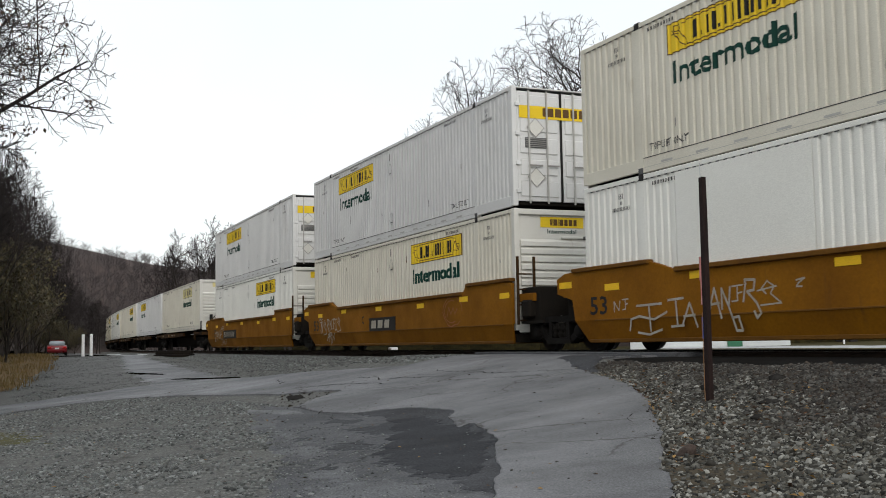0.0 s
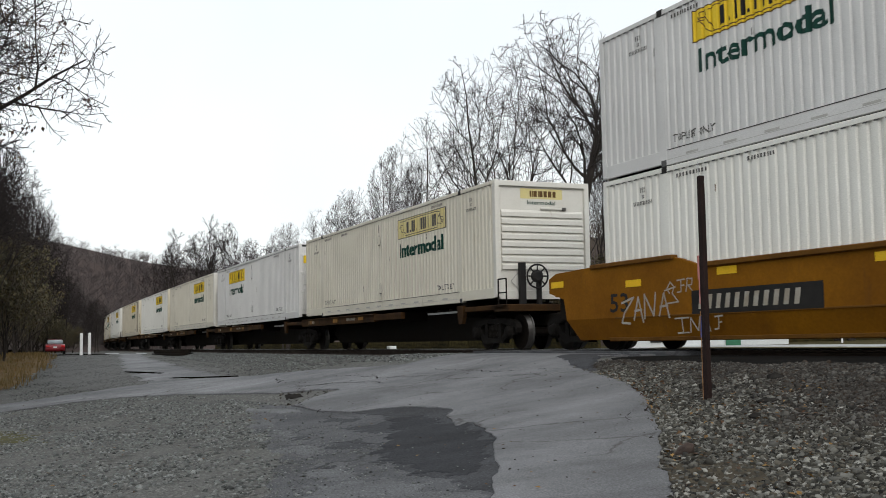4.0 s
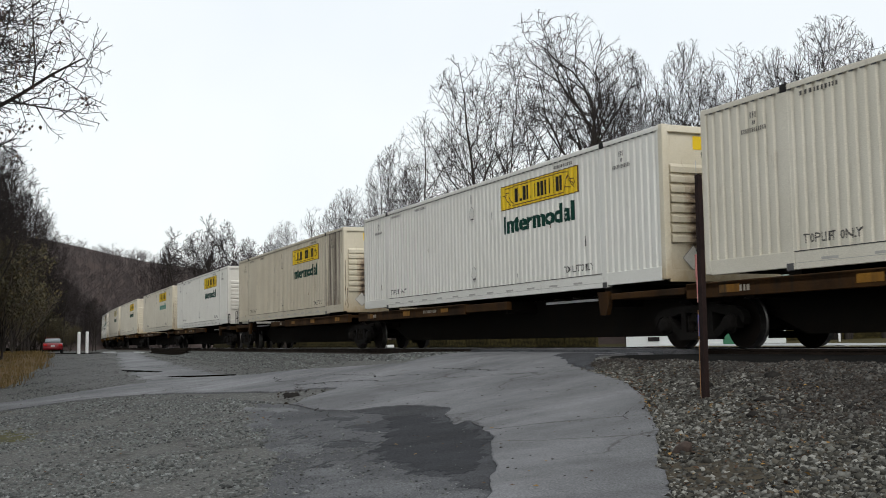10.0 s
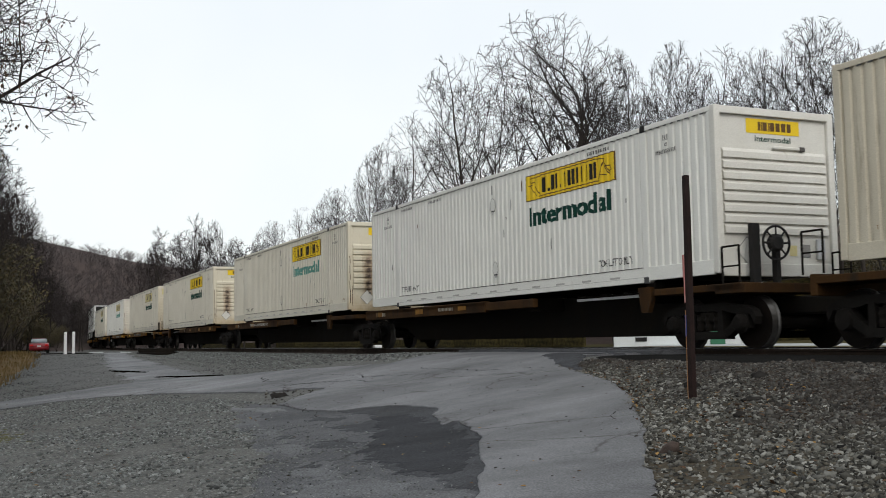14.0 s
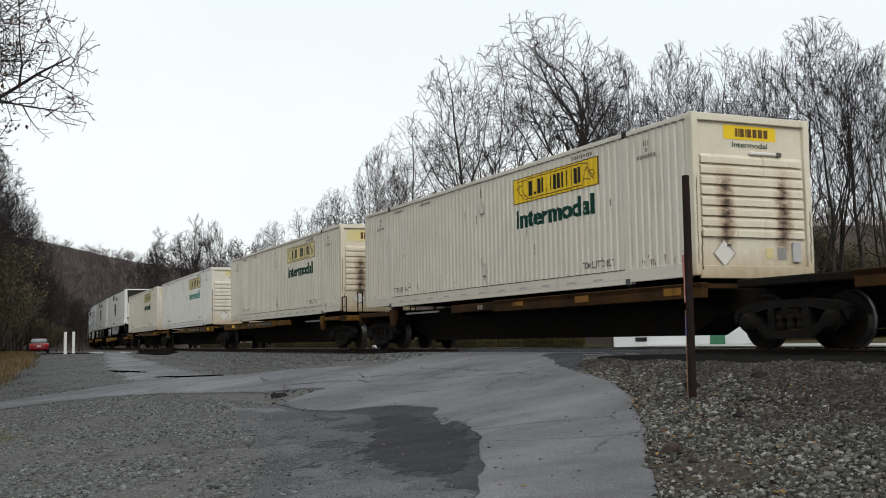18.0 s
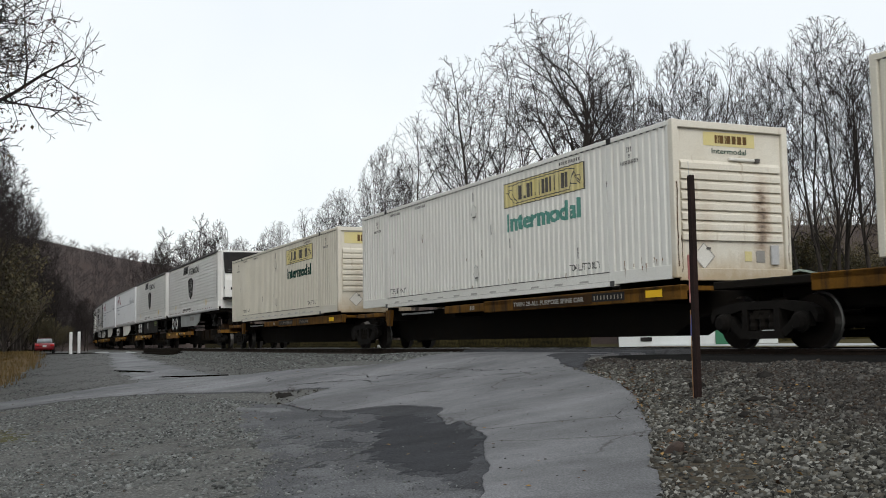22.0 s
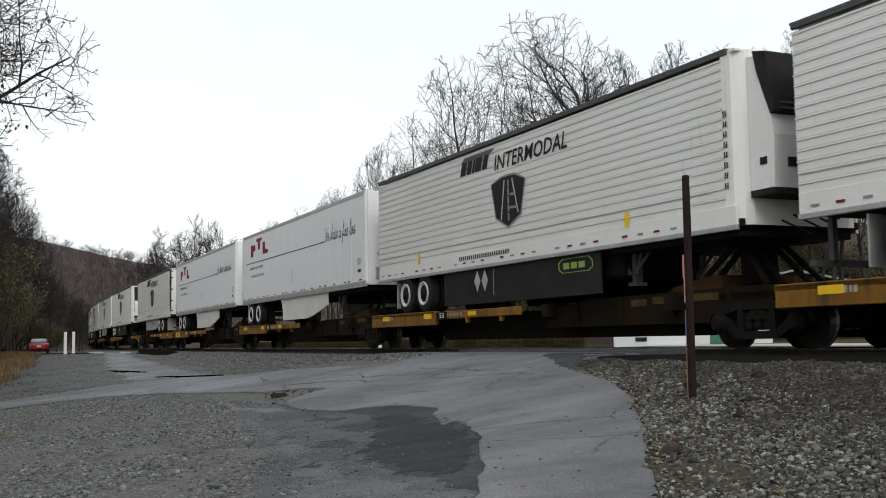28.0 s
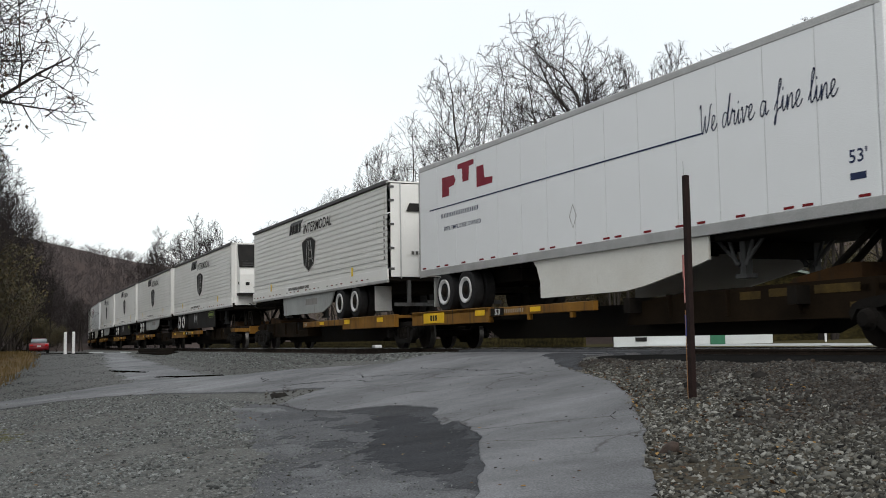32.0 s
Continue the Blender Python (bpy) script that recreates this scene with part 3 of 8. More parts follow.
def ground_z(x, y):
    """Height of the ground below the rail tops."""
    x, y = np.asarray(x, float), np.asarray(y, float)
    n, s = track_distance(x, y)
    right = np.interp(n, [-60, -9, -5, -2.2, 0, 3.0, 3.6, 5.6, 8, 13, 40], [-0.4, -0.5, -0.4, -0.13, -0.10, -0.09, -0.13, -0.45, -0.76, -1.13, -1.3])
    left = np.interp(n, [-60, -9, -5, -3.6, -2.0, 0, 1.6, 2.2, 3.9, 6, 9, 13, 40], [0.3, -0.4, -0.6, -0.6, -0.22, -0.19, -0.19, -0.26, -0.60, -0.62, -0.80, -1.13, -1.3])
    f = smooth01((-s - 24.5) / 4.0)
    z = right * (1 - f) + left * f
    g = smooth01((-s - 24) / 45.0) * smooth01((n - 2.2) / 2.0)
    z = z * (1 - g) + (-0.20 - 0.004 * np.clip(n - 8, 0, 40) - 0.12 * smooth01((-s - 66) / 30.0)) * g
    far = smooth01((np.hypot(x, y) - 120) / 200)
    z = z * (1 - far) + far * (-0.4)
    return z + 0.004 * ripple(x, y, 1.1, 3.0) * smooth01((n - 3) / 2) + 0.003 * ripple(x, y, 0.35, 8.0)


# ---------------------------------------------------------------- ground, road, track
def axis_steps(fine0, fine1, step, reach0, reach1):
    """Even steps in the middle that widen towards both ends."""
    mid = list(np.arange(fine0, fine1 + 1e-6, step))
    out, d, v = [], step, fine1
    while v < reach1:
        d *= 1.16
        v += d
        out.append(v)
    low, d, v = [], step, fine0
    while v > reach0:
        d *= 1.16
        v -= d
        low.append(v)
    return np.array(low[::-1] + mid + out)


def sheet(name, xs, ys, mat, height):
    X, Y = np.meshgrid(xs, ys, indexing="ij")
    Z = height(X, Y)
    nx, ny = X.shape
    idx = np.arange(nx * ny).reshape(nx, ny)
    f = np.stack([idx[:-1, :-1], idx[1:, :-1], idx[1:, 1:], idx[:-1, 1:]], -1).reshape(-1, 4)
    return mesh_of(name, np.stack([X, Y, Z], -1).reshape(-1, 3).tolist(), f.tolist(), mat, True)


tagged(new("ground", sheet("ground", axis_steps(-44, 2, 0.3, -2200, 900), axis_steps(-14, 3, 0.25, -1500, 2200), "gravel", ground_z)),
       "grey wet gravel and dirt beside the railway", "ground", kind="structure")


def signed_inside(px, py, poly):
    """Distance to a closed outline, positive inside."""
    d, inside = np.full(px.shape, 1e9), np.zeros(px.shape, bool)
    for (ax, ay), (bx, by) in zip(poly, poly[1:] + poly[:1]):
        t = np.clip(((px - ax) * (bx - ax) + (py - ay) * (by - ay)) / ((bx - ax) ** 2 + (by - ay) ** 2 + 1e-12), 0, 1)
        d = np.minimum(d, np.hypot(px - ax - t * (bx - ax), py - ay - t * (by - ay)))
        cross = ((ay > py) != (by > py)) & (px < (bx - ax) * (py - ay) / (by - ay + 1e-12) + ax)
        inside ^= cross
    return np.where(inside, d, -d)


def patch(name, poly, mat, lift, step, rag, seed, rim=0.05, edge=False):
    """A laid surface on the ground, with a ragged edge that sinks into the ground at its rim, or breaks off steeply there."""
    xs = np.arange(min(p[0] for p in poly) - 0.6, max(p[0] for p in poly) + 0.6, step)
    ys = np.arange(min(p[1] for p in poly) - 0.6, max(p[1] for p in poly) + 0.6, step)
    X, Y = np.meshgrid(xs, ys, indexing="ij")
    D = signed_inside(X, Y, poly) + rag * (0.6 * ripple(X, Y, 0.9, seed) + 0.4 * ripple(X, Y, 0.28, seed + 5) + 0.35 * ripple(X, Y, 0.11, seed + 2))
    Z = ground_z(X, Y) + (lift * np.clip(0.72 + D / 0.5, 0, 1) if edge else lift * np.clip(D / rim, -0.3, 1))
    verts, faces, at, foot = [], [], {}, {}

    def vert(i, j):
        if (i, j) not in at:
            at[i, j] = len(verts)
            verts.append((X[i, j], Y[i, j], Z[i, j]))
        return at[i, j]

    def cut(a, b):
        k = (a, b) if a < b else (b, a)
        if k not in at:
            t = D[a] / (D[a] - D[b])
            at[k] = len(verts)
            verts.append((X[a] + t * (X[b] - X[a]), Y[a] + t * (Y[b] - Y[a]), Z[a] + t * (Z[b] - Z[a])))
        return at[k]

    keep = D > 0
    any4 = keep[:-1, :-1] | keep[1:, :-1] | keep[1:, 1:] | keep[:-1, 1:]
    for i, j in np.argwhere(any4):
        q = [(i, j), (i + 1, j), (i + 1, j + 1), (i, j + 1)]
        ring = []
        for a, b in zip(q, q[1:] + q[:1]):
            if keep[a]:
                ring.append(vert(*a))
            if keep[a] != keep[b]:
                ring.append(cut(a, b))
        if len(ring) > 2:
            faces.append(ring)
        if edge:
            cuts = [cut(a, b) for a, b in zip(q, q[1:] + q[:1]) if keep[a] != keep[b]]
            if len(cuts) == 2:
                for c in cuts:
                    if c not in foot:
                        foot[c] = len(verts)
                        verts.append((verts[c][0], verts[c][1], verts[c][2] - lift - 0.02))
                faces.append((cuts[0], cuts[1], foot[cuts[1]], foot[cuts[0]]))
    me = mesh_of(name, verts, faces, mat, True)
    if edge:
        steep = {tuple(sorted((i, j))) for i, j in foot.items()}
        me.polygons.foreach_set("use_smooth", [not (len(p.vertices) == 4 and any(tuple(sorted((p.vertices[k], p.vertices[(k + 1) % 4]))) in steep for k in range(4))) for p in me.polygons])
    return me


ROAD = [(-5.8, -8.7), (-7.4, -7.6), (-7.9, -7.3), (-9.3, -6.35), (-10.6, -5.55), (-12.0, -4.95), (-13.0, -4.6), (-14.4, -4.15), (-15.3, -3.4), (-15.8, -2.0), (-15.8, 9.0), (-19.5, 9.0),
        (-22.0, 1.5), (-21.6, -2.0), (-21.0, -4.3), (-24.2, -5.15), (-28.0, -6.1), (-28.4, -8.3), (-27.3, -10.5), (-26.2, -12.2), (-25.5, -16), (-22, -17),
        (-22.6, -14.5), (-23.6, -12.0), (-24.3, -10.6), (-24.4, -9.5), (-23.0, -8.45), (-21.15, -7.75), (-19.6, -7.38), (-18.9, -6.85), (-18.1, -6.65), (-17.7, -7.1), (-17.35, -7.5),
        (-16.6, -7.95), (-15.4, -8.1), (-14.85, -8.0), (-14.26, -7.85), (-14.06, -7.5), (-13.7, -7.22), (-12.9, -7.10), (-12.4, -7.14), (-11.95, -7.5), (-10.95, -7.78), (-11.15, -7.53), (-10.75, -7.59),
        (-9.74, -7.96), (-8.84, -8.41), (-8.15, -8.71), (-7.71, -8.95), (-6.93, -9.43), (-6.67, -9.59), (-5.6, -10.6), (-3.0, -12.6), (2.0, -17.0), (7.0, -17.0), (0.0, -12.0)]
road = tagged(new("road", patch("road", ROAD, "asphalt", 0.04, 0.08, 0.07, 1.0, edge=True)), "worn grey asphalt road, damp, with cracked ragged edges", "road", kind="structure")
WORN = [(-17.8, -8.2), (-16.2, -7.7), (-14.65, -7.2), (-13.0, -6.5), (-11.3, -7.0), (-9.9, -7.3), (-8.3, -8.0), (-6.0, -9.3), (-2.6, -12.2),
        (-1, -15), (-5, -16), (-7.2, -11.6), (-8.3, -10.7), (-9.3, -10.4), (-11.2, -9.75), (-13.2, -9.45), (-15.2, -8.95), (-16.6, -8.6)]
tagged(new("road_patch", patch("road_patch", WORN, "asphalt_dark", 0.012, 0.08, 0.16, 4.0)), "grey worn-down asphalt patch in the road", "road", kind="structure")
WETTER = [(-12.62, -7.85), (-12.35, -7.50), (-11.38, -7.75), (-11.00, -7.61), (-9.75, -7.99), (-8.83, -8.43), (-8.07, -8.78), (-7.51, -9.14), (-7.89, -9.28), (-8.40, -9.35), (-9.17, -9.24), (-10.55, -8.87)]
STREAK = [(-15.49, -8.84), (-15.22, -8.75), (-10.97, -9.41), (-8.33, -9.88), (-8.48, -10.02), (-10.75, -9.72), (-13.31, -9.31)]
PALE = [(-8.55, -10.38), (-8.38, -9.86), (-7.99, -9.62), (-7.28, -9.56), (-6.98, -9.44), (-6.76, -9.54), (-7.68, -10.30), (-8.07, -10.61)]
WET = [(-14.9, -7.62), (-14.2, -6.95), (-13.0, -6.7), (-12.2, -7.2), (-11.3, -7.45), (-10.7, -7.3), (-9.1, -8.05), (-8.1, -8.45), (-7.2, -8.95), (-6.75, -9.35), (-7.2, -9.5),
       (-7.84, -9.42), (-8.24, -9.55), (-8.81, -9.47), (-9.83, -9.15), (-10.9, -8.72), (-11.9, -8.55), (-12.66, -7.95), (-13.6, -7.85)]
tagged(new("wet_patch", patch("wet_patch", WET, "asphalt_wet", 0.018, 0.05, 0.20, 11.0, 0.02)), "dark soaked stain on the worn asphalt", "stain", kind="structure")
tagged(new("wet_patch", patch("wet_patch", WETTER, "asphalt_soaked_dark", 0.022, 0.04, 0.26, 17.0, 0.02)), "darkest soaked part of the stain", "stain", kind="structure")
tagged(new("worn_streak", patch("worn_streak", STREAK, "asphalt_mid", 0.0135, 0.05, 0.30, 23.0, 0.02)), "paler scuffed streak across the worn asphalt", "stain", kind="structure")
tagged(new("pale_wear", patch("pale_wear", PALE, "asphalt_mid", 0.015, 0.04, 0.34, 27.0, 0.02)), "pale gritty wear on the near edge of the asphalt", "stain", kind="structure")
for blot, sd in (([(-12.9, -8.3), (-12.3, -8.15), (-11.8, -8.45), (-12.4, -8.6)], 1.0), ([(-13.9, -8.3), (-13.3, -8.05), (-12.9, -8.25), (-13.5, -8.5)], 2.0), ([(-11.0, -9.0), (-10.4, -8.95), (-10.2, -9.2), (-10.8, -9.3)], 4.0), ([(-9.6, -9.7), (-9.0, -9.6), (-8.7, -9.8), (-9.3, -9.9)], 6.0), ([(-12.2, -9.2), (-11.6, -9.05), (-11.3, -9.3), (-11.9, -9.45)], 7.0)):
    tagged(new("wet_patch", patch("wet_patch", blot, "asphalt_wet", 0.0165, 0.04, 0.30, sd, 0.02)), "small dark wet blot on the worn asphalt", "stain", kind="structure")
for hole, sd in (([(-20.2, -7.1), (-19.7, -6.88), (-19.3, -7.0), (-19.6, -7.15)], 8.0), ([(-18.9, -7.36), (-18.4, -7.3), (-18.05, -7.55), (-18.5, -7.5)], 3.0),
                 ([(-19.4, -6.72), (-18.9, -6.6), (-18.6, -6.7), (-19.0, -6.8)], 6.0)):
    tagged(new("broken_edge", patch("broken_edge", hole, "crack_dirt", 0.026, 0.03, 0.13, sd, 0.02)), "dark crumbled hole at the edge of the road", "pothole", "holes in the road edge")
tagged(new("dusty_strip", patch("dusty_strip", [(-17.2, -8.55), (-16.1, -8.15), (-15.2, -8.2), (-15.5, -8.45), (-16.6, -8.75)], "asphalt", 0.02, 0.04, 0.1, 15.0)), "pale dusty strip beside the broken road edge", "dust", kind="structure")
tagged(new("moss_patch", patch("moss_patch", [(-19.2, -12.5), (-18.2, -12.0), (-16.4, -11.75), (-15.8, -11.95), (-16.4, -12.4), (-17.5, -12.9)], "moss", 0.01, 0.05, 0.5, 12.0)), "patch of yellow-green moss and grass on the gravel", "moss", kind="structure")


def crack(points, width, seed):
    """A thin wandering break in the road surface."""
    cr, verts, faces = random.Random(seed), [], []
    pts = []
    for (ax, ay), (bx, by) in zip(points, points[1:]):
        k = max(2, int(math.hypot(bx - ax, by - ay) / 0.08))
        pts += [(ax + (bx - ax) * i / k, ay + (by - ay) * i / k) for i in range(k)]
    jx = jy = 0.0
    for i, (x, y) in enumerate(pts):
        jx, jy = 0.8 * jx + cr.uniform(-0.035, 0.035), 0.8 * jy + cr.uniform(-0.05, 0.05)
        w = 0.62 * width * cr.uniform(0.1, 1.3) * min(1, 0.1 + i / 6, 0.1 + (len(pts) - 1 - i) / 6)
        x, y = x + jx, y + jy
        z = float(ground_z(np.array(x), np.array(y))) + 0.044
        verts += [(x, y - w, z), (x, y + w, z)]
        if i:
            a = 2 * i
            faces.append((a - 2, a, a + 1, a - 1))
    part("crack", mesh_of("crack", verts, faces, "crack_dirt"), road)


crack([(-18.81, -4.64), (-16.71, -4.83), (-15.62, -4.65), (-14.53, -4.33), (-14.1, -4.3)], 0.03, 1)
crack([(-21.84, -6.08), (-21.26, -5.70), (-18.72, -5.60), (-18.29, -5.32), (-16.71, -4.94)], 0.028, 2)
crack([(-20.01, -6.94), (-19.52, -6.42), (-18.62, -6.08), (-17.4, -5.9)], 0.045, 3)
crack([(-23.5, -6.3), (-22.0, -6.6), (-20.4, -6.4)], 0.03, 6)
crack([(-19.9, -6.9), (-18.9, -7.2), (-18.0, -7.6), (-16.8, -7.85), (-15.6, -8.05)], 0.022, 11)
crack([(-20.6, -6.95), (-19.8, -6.6), (-18.9, -6.45)], 0.035, 13)
crack([(-15.3, -8.0), (-14.2, -8.2), (-13.1, -8.45)], 0.02, 14)
crack([(-9.6, -6.25), (-9.2, -6.7), (-8.6, -6.95)], 0.012, 7)
crack([(-10.2, -5.95), (-9.5, -6.15), (-9.0, -6.35)], 0.014, 8)
tagged(new("oil_stain", patch("oil_stain", [(-17.4, -2.3), (-16.4, -3.3), (-15.3, -3.75), (-14.3, -4.25), (-13.4, -4.4), (-14.6, -3.7), (-15.6, -2.9), (-15.75, -2.0)], "asphalt_wet", 0.046, 0.05, 0.13, 21.0, 0.02)), "dark oily stain on the road beside the crossing", "stain", kind="structure")
# Wet ground along the rail, with the train's shade painted into its colour.
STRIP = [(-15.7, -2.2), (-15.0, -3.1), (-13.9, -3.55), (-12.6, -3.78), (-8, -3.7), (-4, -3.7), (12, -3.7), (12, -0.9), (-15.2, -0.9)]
tagged(new("wet_strip", patch("wet_strip", STRIP, "mud", 0.012, 0.1, 0.14, 6.0, 0.3)), "wet strip of ground beside the rail, darkened for the shade of the train", "ground", kind="structure")
LANE = [(-27.5, -6.4), (-33.0, -4.9), (-45, -4.2), (-62, -4.2), (-100, -1.5), (-140, 4.0), (-140, 0.5), (-100, -4.8), (-64, -8.0), (-46, -9.2), (-33, -10.4), (-28, -9.6)]
FIELD = [(-130, 18), (-60, 7.5), (-24, 5.0), (70, 5.0), (70, 75), (-130, 75)]
tagged(new("far_verge", patch("far_verge", FIELD, "grass", 0.04, 1.5, 0.5, 9.0)), "dry olive-brown grass beyond the railway", "verge", kind="structure")
tagged(new("gravel_lane", patch("gravel_lane", LANE, "lane", 0.02, 0.3, 0.7, 7.0)), "grey gravel lane running along the track", "road", kind="structure")
TRODDEN = [(-68, -3.6), (-66, -2.8), (-54.2, -4.1), (-38.1, -5.4), (-27.8, -6.1), (-26.5, -8.6), (-34.0, -7.9), (-42.2, -7.1), (-55.6, -5.3)]
tagged(new("trodden_lane", patch("trodden_lane", TRODDEN, "asphalt", 0.036, 0.15, 0.35, 8.0, 0.3)), "pale smooth wheel-worn strip of the lane", "road", kind="structure")
# Two small pale flat patches on the lane.
for slab, sd in (([(-74.5, -3.4), (-74.0, -2.7), (-68.6, -3.5), (-69.0, -4.2)], 1.0), ([(-68.6, -2.4), (-68.2, -1.8), (-63.6, -2.6), (-64.0, -3.1)], 2.0)):
    tagged(new("pale_slab", patch("pale_slab", slab, "pale_ground", 0.06, 0.1, 0.1, sd)), "pale flat patch on the lane", "slab", "slabs in the lane")
for hole in ([(-37.4, -7.6), (-35.4, -7.5), (-33.6, -7.05), (-34.0, -6.8), (-36.4, -7.25)], [(-30.8, -7.55), (-29.2, -7.1), (-27.5, -6.1), (-28.3, -5.95), (-30.4, -7.1)]):
    tagged(new("pothole", patch("pothole", hole, "puddle", 0.05, 0.07, 0.10, 2.0)), "black water-filled rut in the gravel lane", "pothole", "ruts in the lane")
# Pale strip added beyond the track; its colour paints a bright line of wet sheen.
tagged(new("driveway", patch("driveway", [(-47, 18.6), (-40.3, 18.3), (-34.9, 18.3), (-24, 18.0), (-24, 21.3), (-30.9, 20.9), (-37.9, 21.3), (-41.5, 20.2), (-46.0, 19.5)], "pale_ground", 0.07, 0.4, 0.1, 3.0)), "pale strip added before the shed, standing in for a bright wet sheen", "driveway", kind="structure")
tagged(new("sandy_patch", patch("sandy_patch", [(-7.1, -7.85), (-6.4, -7.5), (-5.5, -7.9), (-5.7, -8.5), (-6.7, -8.5)], "sandy", 0.012, 0.04, 0.2, 31.0, 0.05)), "bare sandy dirt showing through the ballast", "dirt", kind="structure")
tagged(new("leaf_litter", patch("leaf_litter", [(-64, -7.6), (-70, -7.6), (-70, -4.4), (-63.5, -4.6)], "puddle", 0.04, 0.25, 0.2, 3.0)),
       "dark soil strip round the two white posts", "soil", kind="structure")
BANK = [(-32.4, -11.7), (-35, -11.1), (-40.7, -10.3), (-47.5, -9.3), (-57, -8.2), (-66, -7.9), (-88, -7.3), (-97, -6.8), (-105, -5.6), (-130, -3), (-170, 2), (-170, -40), (-30, -40)]
tagged(new("verge", patch("verge", BANK, "litter", 0.06, 0.6, 0.5, 5.0)), "verge of orange-brown dry grass and leaves", "verge", kind="structure")
gr = random.Random(77)
blades, blade_faces = [], []
for k in range(2600):
    cx, cy = -31 - 62 * gr.random() ** 1.3, gr.uniform(-22, -7)
    inside = float(signed_inside(np.array([cx]), np.array([cy]), BANK)[0])
    if inside < -0.25 or inside > 9:
        continue
    cz = float(ground_z(np.array(cx), np.array(cy)))
    for q in range(7):
        x, y, h = cx + gr.gauss(0, 0.16), cy + gr.gauss(0, 0.16), gr.uniform(0.09, 0.24)
        a, w = gr.uniform(0, 6.28), 0.013
        dx, dy = w * math.cos(a), w * math.sin(a)
        lx, ly = gr.gauss(0, 0.5) * h, gr.gauss(0, 0.5) * h
        i = len(blades)
        blades += [(x - dx, y - dy, cz - 0.02), (x + dx, y + dy, cz - 0.02), (x + dx * 0.7 + lx * 0.4, y + dy * 0.7 + ly * 0.4, cz + 0.06 + h * 0.6), (x - dx * 0.7 + lx * 0.4, y - dy * 0.7 + ly * 0.4, cz + 0.06 + h * 0.6), (x + lx, y + ly, cz + 0.06 + h)]
        blade_faces += [(i, i + 1, i + 2, i + 3), (i + 3, i + 2, i + 4)]
tagged(new("dry_grass", mesh_of("dry_grass", blades, blade_faces, "straw")), "short straw-coloured dry grass on the verge", "grass", kind="stuff")


def swept(name, mat, profile, s0, s1, step, off, z=0.0):
    """A profile of (across, up) along the track."""
    verts, faces, k = [], [], len(profile)
    ss = np.arange(s0, s1 + 0.01, step)
    for s in ss:
        for a, u in profile:
            x, y, _ = on_track(s, off + a)
            verts.append((x, y, z + u))
    for i in range(len(ss) - 1):
        for j in range(k):
            a, b = i * k + j, i * k + (j + 1) % k
            faces.append((a, b, b + k, a + k))
    faces += [list(range(k)), list(range((len(ss) - 1) * k, len(ss) * k))[::-1]]
    return mesh_of(name, verts, faces, mat)


track = thing("railway_track", "railway track of steel rails on dark timber ties", "railway track", kind="structure")
for off in (0.755, -0.755):
    r = part("rail", swept("rail", "rail", [(-0.07, -0.17), (0.07, -0.17), (0.065, -0.155), (0.015, -0.14), (0.015, -0.045), (0.036, -0.035), (0.036, -0.006), (-0.036, -0.006), (-0.036, -0.035), (-0.015, -0.045), (-0.015, -0.14), (-0.065, -0.155)], -300, 70, 2.0, off), track)
    part("railhead", swept("railhead", "railhead", [(-0.036, -0.006), (0.036, -0.006), (0.03, 0.0), (-0.03, 0.0)], -300, 70, 2.0, off), r, label="shiny worn rail head")
tie = boxes("tie", "tie", [(-0.115, 0.115, -1.3, 1.3, -0.33, -0.165)], 0.012)
for i in range(240):
    s = 12 - i * 0.53
    if -24.0 < s < -15.6:
        continue
    x, y, th = on_track(s)
    part("tie", tie, track, Matrix.Translation((x, y, 0)) @ Matrix.Rotation(th, 4, "Z"))
x, y, th = on_track(-19.4)
for a, b, nm in ((-0.62, 0.62, "panel"), (0.83, 1.7, "panel"), (-1.7, -0.83, "panel")):
    part("crossing_" + nm, boxes("crossing_panel", "asphalt_dark", [(-3.9, 3.9, a, b, -0.12, -0.012)], 0.006), track, Matrix.Translation((x, y, 0)) @ Matrix.Rotation(th, 4, "Z"))


# loose stones and leaves
ICO_V = np.array([(x, y, z) for x in (-1, 1) for y in (-1, 1) for z in (-1, 1)], float) * 0.62
ICO_F = np.array([(0, 1, 3), (0, 3, 2), (4, 6, 7), (4, 7, 5), (0, 4, 5), (0, 5, 1), (2, 3, 7), (2, 7, 6), (0, 2, 6), (0, 6, 4), (1, 5, 7), (1, 7, 3)])


def scatter(name, mat, px, py, pz, size, rng, flat=0.65):
    """Joined angular stones."""
    k = len(px)
    q = rng.normal(size=(k, 3, 3))
    q = np.linalg.qr(q)[0]
    sh = ICO_V[None] * (1 + rng.uniform(-0.42, 0.42, (k, len(ICO_V), 3))) * np.stack([np.ones(k), rng.uniform(0.55, 1, k), rng.uniform(0.4, 0.8, k)], -1)[:, None, :]
    sh = np.einsum("kij,kvj->kvi", q, sh) * size[:, None, None]
    sh[:, :, 2] *= flat
    sh += np.stack([px, py, pz], -1)[:, None, :]
    f = (ICO_F[None] + (np.arange(k) * len(ICO_V))[:, None, None]).reshape(-1, 3)
    v = sh.reshape(-1, 3)
    me = bpy.data.meshes.new(name)
    me.vertices.add(len(v))
    me.vertices.foreach_set("co", v.ravel())
    me.loops.add(f.size)
    me.loops.foreach_set("vertex_index", f.ravel().astype(np.int32))
    me.polygons.add(len(f))
    me.polygons.foreach_set("loop_start", (np.arange(len(f)) * 3).astype(np.int32))
    me.update()
    me.validate()
    me.materials.append(M[mat])
    return me


